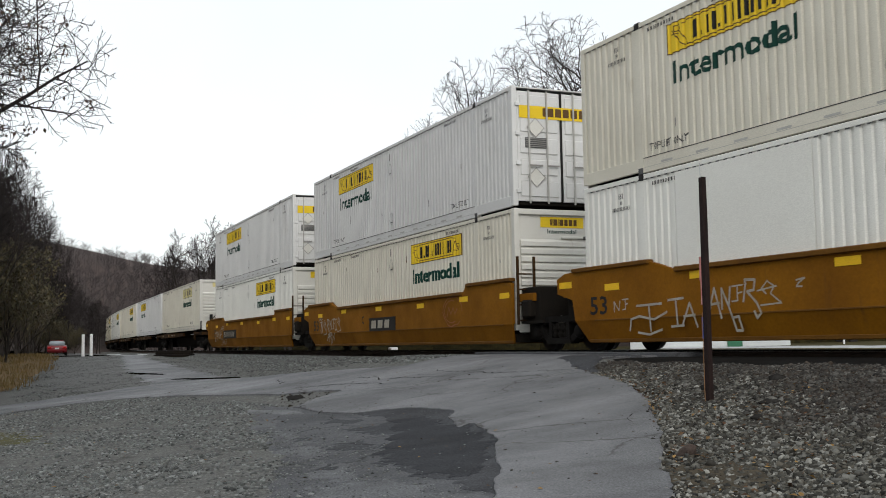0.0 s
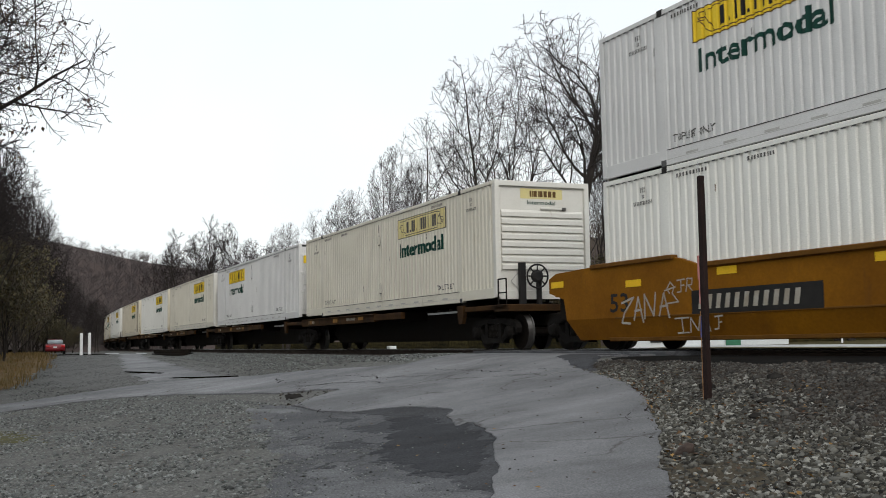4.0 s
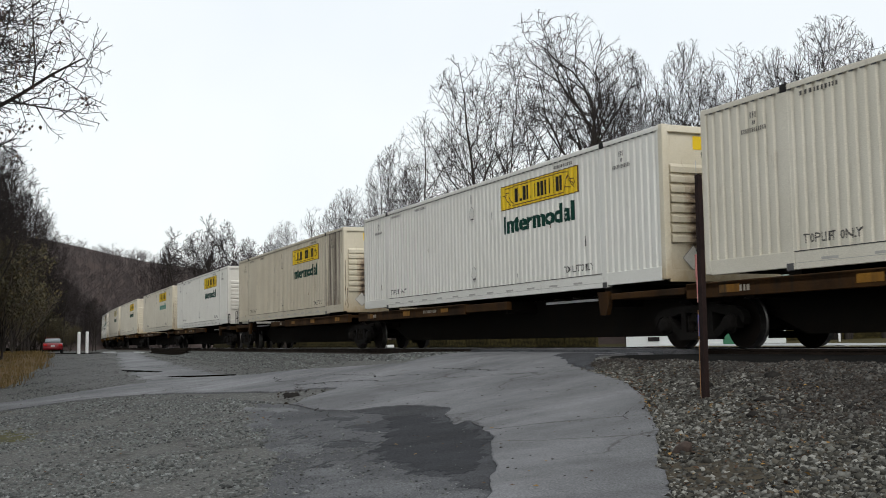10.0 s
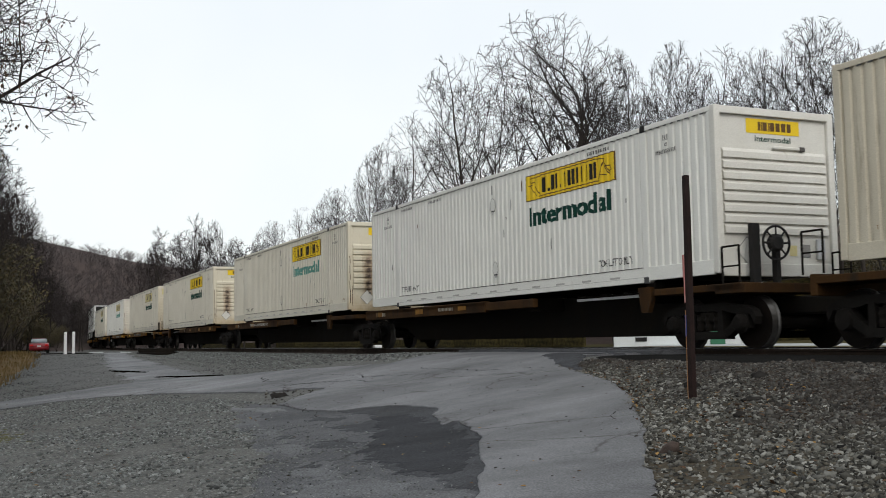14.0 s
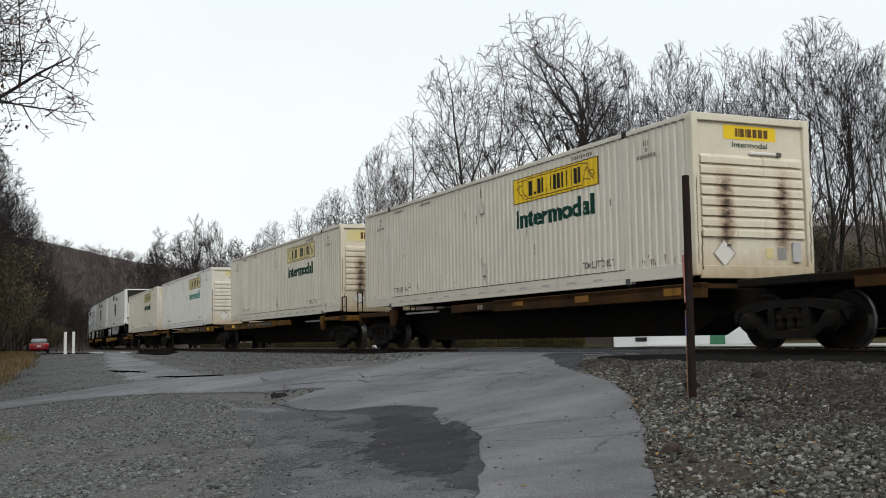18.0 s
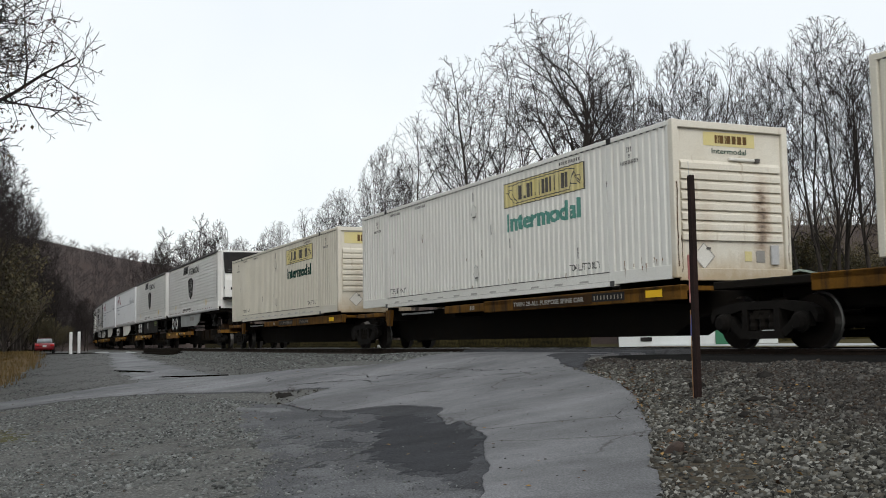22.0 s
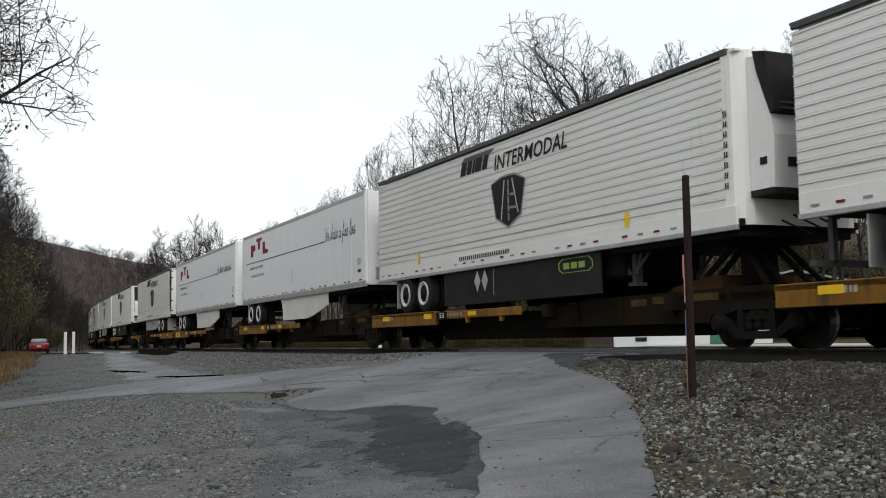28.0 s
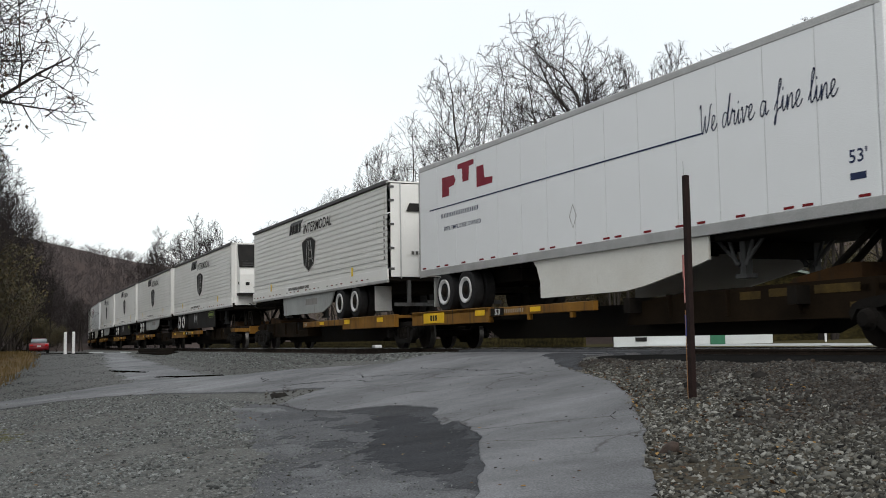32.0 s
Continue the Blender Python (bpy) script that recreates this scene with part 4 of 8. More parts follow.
def strewn(rng, count, x0, x1, y0, y1, ok):
    x, y = rng.uniform(x0, x1, count), rng.uniform(y0, y1, count)
    k = ok(x, y)
    return x[k], y[k]


rng = np.random.default_rng(5)
off_road = lambda x, y, m=0.0: (signed_inside(x, y, ROAD) < -m) & (signed_inside(x, y, WORN) < np.where(y > -8.7, -0.03, 0.22 + 0.4 * ripple(x, y, 0.7, 3) + 0.25 * ripple(x, y, 0.2, 5)))
SANDY = [(-6.9, -7.9), (-6.3, -7.6), (-5.6, -8.0), (-5.9, -8.5), (-6.6, -8.4)]
x, y = strewn(rng, 140000, -15.5, -3.0, -9.3, -3.0, lambda x, y: off_road(x, y, -0.05) & (y < -3.55 - 0.16 * ripple(x, y, 0.8, 2)) & (x > -14.6 + 0.3 * (y + 4)) & (y > -9.3 - 0.529 * (x + 5.8)) & (x < -0.93 * (y + 12.94) + 0.9) & ((signed_inside(x, y, SANDY) < 0) | (rng.random(len(x)) < 0.3)))
sz = rng.uniform(0.012, 0.037, len(x)) * (1 + 0.5 * (rng.random(len(x)) > 0.95))
# Dark stones reach further out to the right, painting in the train's shade there.
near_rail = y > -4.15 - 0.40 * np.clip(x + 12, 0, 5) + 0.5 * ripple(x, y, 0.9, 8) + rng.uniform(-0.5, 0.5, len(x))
for pick, nm, mt, lb in ((~near_rail, "ballast_shoulder", "stones", "loose grey ballast stones on the shoulder"), (near_rail, "oily_ballast", "stones_oily_shaded", "oily ballast stones, also darkened for the shade beside the train")):
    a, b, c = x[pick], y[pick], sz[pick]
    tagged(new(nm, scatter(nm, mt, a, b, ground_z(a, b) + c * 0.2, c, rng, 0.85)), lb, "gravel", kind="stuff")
x, y = strewn(rng, 70000, -26, -6, -13.2, -6.8, lambda x, y: off_road(x, y, -0.1) & (x < -1.3 * (y + 12.94) - 3.0) & (ripple(x, y, 1.6, 4) + 0.6 * ripple(x, y, 0.5, 1) > -0.25 + rng.uniform(-0.5, 0.5, len(x))) & (y < -7.2 + 0.1 * (x + 10)))
sz = rng.uniform(0.006, 0.030, len(x)) * (1 + 0.7 * (rng.random(len(x)) > 0.96))
tagged(new("gravel_foreground", scatter("gravel_foreground", "stones_dark", x, y, ground_z(x, y) + sz * 0.1, sz, rng)), "small grey gravel pressed into wet dirt", "gravel", kind="stuff")
x, y = strewn(rng, 9000, -13.5, -5.5, -11, -7.6, lambda x, y: (signed_inside(x, y, WORN) > 0) & (signed_inside(x, y, ROAD) < 0) & (y < -9.3 + 0.12 * (-8 - x) + 0.5 * ripple(x, y, 0.5, 3) + rng.uniform(-0.25, 0.25, len(x))))
sz = rng.uniform(0.004, 0.012, len(x))
tagged(new("road_grit", scatter("road_grit", "stones_dark", x, y, ground_z(x, y) + 0.014 + sz * 0.1, sz, rng)), "pale grit strewn over the worn asphalt", "grit", kind="stuff")
x, y = strewn(rng, 1500, -22, -5.5, -11, -4.2, lambda x, y: (signed_inside(x, y, ROAD) > 0.05) & (rng.random(len(x)) < 0.25))
sz = rng.uniform(0.008, 0.024, len(x))
tagged(new("road_chips", scatter("road_chips", "stones", x, y, ground_z(x, y) + 0.03 + sz * 0.1, sz, rng)), "loose stone chips lying on the road", "gravel", kind="stuff")
x, y = strewn(rng, 4200, -18, -5.5, -11, -6.8, lambda x, y: (signed_inside(x, y, WORN) > 0) & (signed_inside(x, y, ROAD) < -0.05) & (rng.random(len(x)) < 0.06 + 0.5 * np.exp(-1.8 * np.clip(signed_inside(x, y, WORN), 0, 3))))
sz = rng.uniform(0.006, 0.020, len(x))
tagged(new("worn_chips", scatter("worn_chips", "stones_dark", x, y, ground_z(x, y) + 0.016 + sz * 0.15, sz, rng)), "loose stone chips scattered over the worn asphalt", "gravel", kind="stuff")
x, y = strewn(rng, 1400, -20, -6.5, -9.8, -4.0, lambda x, y: (signed_inside(x, y, ROAD) > 0.02) & (rng.random(len(x)) < 0.5 * np.exp(-2.2 * np.clip(signed_inside(x, y, ROAD), 0, 2)) + 0.05))
sz = rng.uniform(0.006, 0.022, len(x))
tagged(new("road_crumbs", scatter("road_crumbs", "stones_oily_shaded", x, y, ground_z(x, y) + 0.036 + sz * 0.1, sz, rng)), "dark crumbs of dirt strewn along the road edge", "dirt", kind="stuff")
x, y = strewn(rng, 12000, -62, -24, -11.5, -4.0, lambda x, y: off_road(x, y, -0.05) & (ripple(x, y, 1.9, 6) > -0.2 + rng.uniform(-0.5, 0.5, len(x))))
sz = rng.uniform(0.012, 0.034, len(x))
tagged(new("lane_gravel", scatter("lane_gravel", "stones_dark", x, y, ground_z(x, y) + 0.02 + sz * 0.1, sz, rng)), "grey stones lying on the gravel lane", "gravel", kind="stuff")
s = rng.uniform(-75, -21.5, 17000)
n = rng.uniform(0.9, 4.2, 17000)
x = np.interp(-s, -_s, _x)
y = np.interp(-s, -_s, _y) - n
sz = rng.uniform(0.025, 0.05, len(x))
tagged(new("ballast_slope", scatter("ballast_slope", "stones_dark", x, y, ground_z(x, y) + sz * 0.15, sz, rng)), "dark ballast stones sloping down from the track", "gravel", kind="stuff")


RUBBLE = [(-20.3, -7.35), (-19.2, -6.85), (-18.2, -6.6), (-17.4, -7.2), (-16.6, -7.9), (-15.6, -8.15), (-16.8, -8.35), (-18.6, -7.75)]
x, y = strewn(rng, 420, -20.5, -15.4, -8.5, -6.5, lambda x, y: signed_inside(x, y, RUBBLE) > 0.3 * rng.random(len(x)) - 0.05)
sz = rng.uniform(0.010, 0.045, len(x)) * rng.uniform(0.25, 1, len(x))
tagged(new("broken_asphalt", scatter("broken_asphalt", "stones_oily_shaded", x, y, ground_z(x, y) + sz * 0.3, sz, rng, 0.7)), "dark crumbled lumps of asphalt at the road edge", "rubble", kind="stuff")


def leaf_quads(name, mat, px, py, pz, size, rng, tilt=0.35):
    k = len(px)
    a = rng.uniform(0, 2 * math.pi, k)
    nrm = np.stack([rng.normal(0, tilt, k), rng.normal(0, tilt, k), np.ones(k)], -1)
    nrm /= np.linalg.norm(nrm, axis=1)[:, None]
    u = np.cross(nrm, np.stack([np.cos(a), np.sin(a), np.zeros(k)], -1))
    u /= np.linalg.norm(u, axis=1)[:, None]
    w = np.cross(nrm, u)
    c = np.stack([px, py, pz], -1)
    quad = [c - u * size[:, None], c + w * size[:, None] * 0.6 + nrm * size[:, None] * 0.25, c + u * size[:, None], c - w * size[:, None] * 0.6 + nrm * size[:, None] * 0.25]
    v = np.stack(quad, 1).reshape(-1, 3)
    i = np.arange(k)[:, None] * 4
    f = np.concatenate([i + [[0, 1, 2]], i + [[0, 2, 3]]], 1).reshape(-1, 3)
    return mesh_of(name, v.tolist(), f.tolist(), mat)


x, y = strewn(rng, 2600, -15, 0, -9.2, -4.1, lambda x, y: off_road(x, y) & (ripple(x, y, 1.4, 9) > 0.0))
tagged(new("fallen_leaves", leaf_quads("fallen_leaves", "leaf", x, y, ground_z(x, y) + 0.03, rng.uniform(0.012, 0.032, len(x)), rng)), "brown fallen leaves among the ballast", "leaves", kind="stuff")
x, y = strewn(rng, 420, -26, -4, -13, -4.2, lambda x, y: (x < -14.6) | (y < -5.2))
tagged(new("fallen_leaves", leaf_quads("fallen_leaves", "leaf", x, y, ground_z(x, y) + 0.045, rng.uniform(0.010, 0.026, len(x)), rng, 0.15)), "scattered fallen leaves on the wet road", "leaves", kind="stuff")
x, y = strewn(rng, 2600, -13.0, -7.0, -8.6, -4.6, lambda x, y: (signed_inside(x, y, WORN) < -0.5) & (x > -14.0 + 0.3 * (y + 4)) & (signed_inside(x, y, ROAD) < 0.04) & (signed_inside(x, y, ROAD) > -0.55 * rng.random(len(x)) ** 1.5) & (ripple(x, y, 0.8, 3) > -0.1))
tagged(new("fallen_leaves", leaf_quads("fallen_leaves", "leaf", x, y, ground_z(x, y) + 0.045, rng.uniform(0.012, 0.034, len(x)), rng, 0.5)), "brown fallen leaves gathered along the road edge", "leaves", kind="stuff")


# ---------------------------------------------------------------- the train
LEN = 16.15
HALF = LEN / 2


def travelled(t):
    """Metres that the train has run t seconds after the start."""
    return 9.816 * t - 0.3955 * (t / 10) ** 2 - 0.0401 * (t / 10) ** 3


MOVING = []  # things of the train: (thing, place of the unit's rear end at the start, height)


SPINNING = []  # wheelsets: (wheelset, place on its truck, wagon's rear at the start, flipped, place of the truck)


def rolling(ob, rear, z, flip=False):
    MOVING.append((ob, rear, z, flip))
    return ob


def corrugated(u0, u1, z0, z1, y, out, proud=0.0):
    """A ribbed sheet in the xz plane at y; out is -1 or 1, the way it faces."""
    period, depth = 0.21, 0.036
    prof = ((0.0, 0), (0.102, 0), (0.124, 1), (0.188, 1))
    us = []
    k = math.floor(u0 / period)
    while k * period < u1 + period:
        us += [(k * period + a, d) for a, d in prof]
        k += 1

    def at(u):
        for (a, da), (b, db) in zip(us, us[1:]):
            if a <= u <= b:
                return da + (db - da) * (u - a) / (b - a)
        return 0

    pts = [(u0, at(u0))] + [p for p in us if u0 + 1e-4 < p[0] < u1 - 1e-4] + [(u1, at(u1))]
    verts, faces = [], []
    for u, d in pts:
        yy = y + out * (proud - depth * d)
        verts += [(u - HALF, yy, z0), (u - HALF, yy, z1)]
    for i in range(len(pts) - 1):
        faces.append((2 * i, 2 * i + 2, 2 * i + 3, 2 * i + 1) if out < 0 else (2 * i, 2 * i + 1, 2 * i + 3, 2 * i + 2))
    return verts, faces


@lru_cache(maxsize=None)
def ribbed(mat, u0, u1, z0, z1, y, out, proud=0.0):
    v, f = corrugated(u0, u1, z0, z1, y, out, proud)
    return mesh_of("ribbed", v, f, mat)


def onto_ribs(me):
    """Lay flat marks (in container space) into the ribs of the side, as paint."""
    me = me.copy()
    bm = bmesh.new()
    bm.from_mesh(me)
    xs = [v.co.x for v in bm.verts]
    period, depth = 0.21, 0.036
    breaks = (0.0, 0.102, 0.124, 0.188)
    k = math.floor((min(xs) + HALF) / period)
    while k * period - HALF < max(xs):
        for b in breaks:
            x = k * period + b - HALF
            if min(xs) < x < max(xs):
                bmesh.ops.bisect_plane(bm, geom=bm.verts[:] + bm.edges[:] + bm.faces[:], plane_co=(x, 0, 0), plane_no=(1, 0, 0))
        k += 1
    for v in bm.verts:
        v.co.y += depth * float(np.interp((v.co.x + HALF) % period, (0.0, 0.102, 0.124, 0.188, 0.21), (0, 0, 1, 1, 0)))
    bm.to_mesh(me)
    bm.free()
    me.update()
    return me


@lru_cache(maxsize=None)
def painted(body, height, width, mat, u, z, bold=0.012):
    """Letters painted on the ribbed side at u, z."""
    me = lettering(body, height, width, mat, 0.0, bold).copy()
    me.transform(Matrix.Translation((u - HALF, YS - 0.005, z)))
    return onto_ribs(me)


YS = -1.30


@lru_cache(maxsize=None)
def cached_boxes(name, mat, items, bevel=0.0):
    return boxes(name, mat, items, bevel)


def ring_mesh(name, mat, pts, width, y):
    """A flat closed line of the given width through (x, z) points."""
    verts, faces, k = [], [], len(pts)
    c = Vector((sum(p[0] for p in pts) / k, sum(p[1] for p in pts) / k))
    for p in pts:
        v = Vector(p) - c
        w = v.normalized() * width
        for q in (c + v, c + v - w):
            verts.append((q.x, y, q.y))
    for i in range(k):
        a, b = 2 * i, 2 * ((i + 1) % k)
        faces.append((a, b, b + 1, a + 1))
    return mesh_of(name, verts, faces, mat)


def strokes(name, mat, lines, width, y, seed=0):
    """Flat hand-drawn strokes in the xz plane."""
    verts, faces = [], []
    for line in lines:
        for (ax, az), (bx, bz) in zip(line, line[1:]):
            d = Vector((bx - ax, bz - az))
            if d.length < 1e-6:
                continue
            n = Vector((-d.y, d.x)).normalized() * width / 2
            i = len(verts)
            e = d.normalized() * width * 0.3
            verts += [(ax - e.x + n.x, y, az - e.y + n.y), (ax - e.x - n.x, y, az - e.y - n.y), (bx + e.x - n.x, y, bz + e.y - n.y), (bx + e.x + n.x, y, bz + e.y + n.y)]
            faces.append((i, i + 1, i + 2, i + 3))
    return mesh_of(name, verts, faces, mat)


def stuffed(ob):
    ob["kind"] = "stuff"
    return ob


def bars(name, mat, x0, z0, height, widths, y, gap=0.4, slant=0.0):
    """Unreadable writing: a row of plain bars."""
    verts, faces, x = [], [], x0
    for w in widths:
        i = len(verts)
        verts += [(x, y, z0), (x + w, y, z0), (x + w + slant, y, z0 + height), (x + slant, y, z0 + height)]
        faces.append((i, i + 1, i + 2, i + 3))
        x += w * (1 + gap)
    return mesh_of(name, verts, faces, mat)


@lru_cache(maxsize=None)
def logo_bars(mat, u0, z0, height=0.32, letter=0.26, stroke=0.078, y=YS - 0.008):
    """The name on a logo, as pairs of plain upright bars."""
    verts, faces, x = [], [], u0
    for k, wide in enumerate((0.6, 0.3, 1.0, 0.3, 1.0, 1.0, 1.0, 0.9)):
        w = letter * wide
        for a, b in ((x, x + stroke), (x + w - stroke, x + w)) if wide > 0.5 else ((x, x + stroke * 0.8),):
            i = len(verts)
            h = height if wide > 0.5 else height * 0.2
            verts += [(a, y, z0), (b, y, z0), (b, y, z0 + h), (a, y, z0 + h)]
            faces.append((i, i + 1, i + 2, i + 3))
        x += w + letter * 0.30
    return onto_ribs(mesh_of("logo_bar", verts, faces, mat))


@lru_cache(maxsize=None)
def nose_rib(mat, nx, z):
    """One pressed band of the end wall: sloping above, undercut below."""
    ex = nx * HALF
    q = [(ex - nx * 0.075, z + 0.175), (ex - nx * 0.016, z + 0.105), (ex - nx * 0.016, z + 0.004), (ex - nx * 0.075, z)]
    return prism_mesh("nose_rib", mat, q if nx > 0 else q[::-1], -1.12, 1.12)


@lru_cache(maxsize=None)
def scroll(lm, u0):
    """Border lines and scroll ornaments of a logo panel."""
    p = lambda *q: [(u0 - HALF + a, z) for a, z in q]
    return onto_ribs(strokes("logo_scroll", lm, [
        p((0, 2.03), (3.5, 2.03)), p((0, 2.58), (3.5, 2.58)), p((0.01, 2.03), (0.01, 2.58)), p((3.49, 2.03), (3.49, 2.58)),
        p((0.55, 2.09), (2.95, 2.09), (3.1, 2.50), (2.85, 2.53), (0.62, 2.53), (0.45, 2.50)),
        p((0.2, 2.5), (0.36, 2.52), (0.38, 2.42), (0.22, 2.40), (0.2, 2.5)), p((0.36, 2.4), (0.6, 2.1)), p((0.16, 2.44), (0.34, 2.20), (0.50, 2.10)), p((0.12, 2.36), (0.30, 2.36)),
        p((3.1, 2.50), (3.3, 2.22), (3.4, 2.24), (3.36, 2.34), (3.2, 2.34)), p((3.12, 2.40), (3.34, 2.12)), p((3.0, 2.2), (3.25, 2.16))], 0.02, YS - 0.006))


def container(rear, base, tint, nose_right, logo="yellow", nose="nose", patched=False, streaks=0, rng_seed=0, label="", ink="green", wide_logo=False):
    """A 53-foot ribbed box with rails, posts, castings, doors at one end and a ribbed nose at the other."""
    r = random.Random(rng_seed)
    tint_word = {"white": "white", "cream": "cream-white", "beige": "grimy beige", "grey": "light grey"}[tint]
    c = thing("shipping_container", label or f"{tint_word} ribbed steel freight container with a {'faded ' if logo == 'pale' else ''}yellow logo panel", "container", "containers on the train")
    rolling(c, rear, base)
    H = 2.88
    for out, nm in ((-1, "side_panel"), (1, "side_panel")):
        part(nm, ribbed(tint, 0.09, LEN - 0.09, 0.28, H - 0.09, 1.3 * out, out), c)
        part("bottom_rail", cached_boxes("bottom_rail", tint, ((-5.93, 5.93, min(out * 1.24, out * 1.304), max(out * 1.24, out * 1.304), 0.0, 0.27),), 0.008), c)
        for a, b in ((-HALF + 0.15, -6.1), (6.1, HALF - 0.15)):
            part("end_rail", cached_boxes("end_rail", tint, ((a, b, min(out * 1.24, out * 1.304), max(out * 1.24, out * 1.304), 0.035, 0.285),), 0.008), c)
        # thin dark strip that paints the shadow line above the bottom rail
        part("rail_shadow_lip", cached_boxes("rail_shadow_line", "mark", ((-5.93, 5.93, min(out * 1.25, out * 1.308), max(out * 1.25, out * 1.308), 0.272, 0.284),)), c)
        part("top_rail", cached_boxes("top_rail", tint, ((-HALF + 0.1, HALF - 0.1, min(out * 1.25, out * 1.306), max(out * 1.25, out * 1.306), H - 0.10, H - 0.012),), 0.006), c)
        for u in (2.05, LEN - 2.05):
            part("stacking_post", cached_boxes("stacking_post", tint, ((u - HALF - 0.09, u - HALF + 0.09, min(out * 1.2, out * 1.307), max(out * 1.2, out * 1.307), 0.0, H),), 0.008), c)
            part("casting", cached_boxes("casting_top", "black", ((u - HALF - 0.085, u - HALF + 0.085, min(out * 1.17, out * 1.312), max(out * 1.17, out * 1.312), H - 0.13, H + 0.01),), 0.01), c)
            part("casting", cached_boxes("casting_low", "dark_trim", ((u - HALF - 0.085, u - HALF + 0.085, min(out * 1.17, out * 1.31), max(out * 1.17, out * 1.31), -0.015, 0.11),), 0.01), c)
        for u in (0.07, LEN - 0.07):
            part("corner_post", cached_boxes("corner_post", tint if u < 1 or not nose_right else nose, ((u - HALF - 0.07, u - HALF + 0.07, min(out * 1.17, out * 1.303), max(out * 1.17, out * 1.303), 0.05, H),), 0.012), c)
    # slots along the bottom rail
    stuffed(part("rail_slot", cached_boxes("rail_slot", "slot", tuple((u - HALF, u - HALF + 0.34, YS - 0.0065, YS, 0.115, 0.155) for u in np.arange(2.7, 13.6, 1.02))), c))
    # rivets and drip line under the roof edge
    stuffed(part("roof_edge", cached_boxes("roof_edge", "dark_trim", tuple((u - HALF, u - HALF + 0.09, YS - 0.009, YS, H - 0.118, H - 0.10) for u in np.arange(0.25, 15.8, 0.21))), c))
    part("rail_line", cached_boxes("rail_line", "slot", ((-5.93, 5.93, YS - 0.0055, YS, 0.095, 0.103),)), c)
    part("roof", cached_boxes("roof", tint, ((-HALF + 0.02, HALF - 0.02, -1.27, 1.27, H - 0.04, H - 0.015),)), c)
    part("floor", cached_boxes("floor", "under", ((-HALF + 0.05, HALF - 0.05, -1.24, 1.24, 0.08, 0.22),)), c)
    for u in np.arange(-5.5, 5.6, 1.0):
        part("crossmember", cached_boxes("crossmember", "under", ((-0.03, 0.03, -1.2, 1.2, 0.0, 0.08),)), c, Matrix.Translation((u, 0, 0)))
    # ends
    nx = 1 if nose_right else -1
    ex = nx * HALF
    zs = np.linspace(0.72, 2.0, 8)
    part("nose_panel", cached_boxes("nose_panel", nose, ((min(ex - nx * 0.12, ex - nx * 0.07), max(ex - nx * 0.12, ex - nx * 0.07), -1.18, 1.18, 0.12, H - 0.05),)), c)
    for z in zs:
        part("rib", nose_rib(nose, nx, float(z)), c)
    part("header", cached_boxes("header", nose, ((min(ex - nx * 0.06, ex), max(ex - nx * 0.06, ex), -1.2, 1.2, H - 0.14, H - 0.01),), 0.01), c)
    part("footer", cached_boxes("footer", nose, ((min(ex - nx * 0.06, ex), max(ex - nx * 0.06, ex), -1.2, 1.2, 0.0, 0.22),), 0.01), c)
    if nose_right:
        nw, nh = (1.05, 0.40) if wide_logo else (0.58, 0.27)
        turn = Matrix.Translation((HALF - 0.064, 0, 0)) @ Matrix.Rotation(radians(90), 4, "Z")
        p = part("nose_logo", mesh_of("nose_logo", [(-nw, 0, 2.72 - nh), (nw, 0, 2.72 - nh), (nw, 0, 2.70), (-nw, 0, 2.70)], [(0, 1, 2, 3)], logo), c, turn)
        stuffed(part("logo_bar", bars("logo_bar", "brown_line", -nw * 0.56, 2.71 - nh * 0.78, nh * 0.55, tuple(nw * q for q in (0.09, 0.05, 0.16, 0.05, 0.16, 0.16, 0.17, 0.15)), -0.004, 0.3), p))
        if not wide_logo:
            part("lettering", lettering("Intermodal", 0.10, 0.78, "green"), c, turn @ Matrix.Translation((-0.40, -0.002, 2.31)))
        stuffed(part("number_bar", bars("number_bar", "mark", -0.02, 2.06, 0.09, (0.05,) * 10, -0.005, 0.5), c, turn))
        p = part("placard", mesh_of("placard", [(-0.66, -0.012, 0.20), (-0.42, -0.012, 0.44), (-0.66, -0.012, 0.68), (-0.90, -0.012, 0.44)], [(0, 1, 2, 3)], "nosewhite"), c, turn)
        part("placard_rim", ring_mesh("placard_rim", "outline", [(-0.66, 0.20), (-0.42, 0.44), (-0.66, 0.68), (-0.90, 0.44)], 0.02, -0.015), p)
        part("clip", cached_boxes("nose_clip", "mark", ((-0.60, -0.52, -0.03, -0.012, 0.56, 0.60),)), p)
        part("sticker", cached_boxes("sticker_yellow", "pale", ((0.26, 0.42, -0.004, 0.0, 0.36, 0.54),)), c, turn, "small yellow sticker")
        part("sticker", cached_boxes("sticker_grey", "outline", ((0.52, 0.72, -0.004, 0.0, 0.34, 0.56),)), c, turn)
        part("document_box", cached_boxes("document_box", "silver", ((0.84, 1.02, -0.05, 0, 0.30, 0.66),), 0.01), c, turn)
        part("tube", cached_boxes("document_tube", "nosewhite", ((-0.05, 0.55, -0.05, 0.0, 2.185, 2.245),), 0.015), c, turn)
        part("tube_cap", cached_boxes("tube_cap", "mark", ((0.552, 0.66, -0.055, 0.0, 2.175, 2.255),), 0.01), c, turn)
        if streaks:
            for x0, z0, z1 in ((-1.245, 0.25, 1.75), (1.235, 0.3, 1.2), (-1.17, 0.15, 0.8)):
                line = [(x0 + r.uniform(-0.012, 0.012), z0 + (z1 - z0) * q / 9) for q in range(10)]
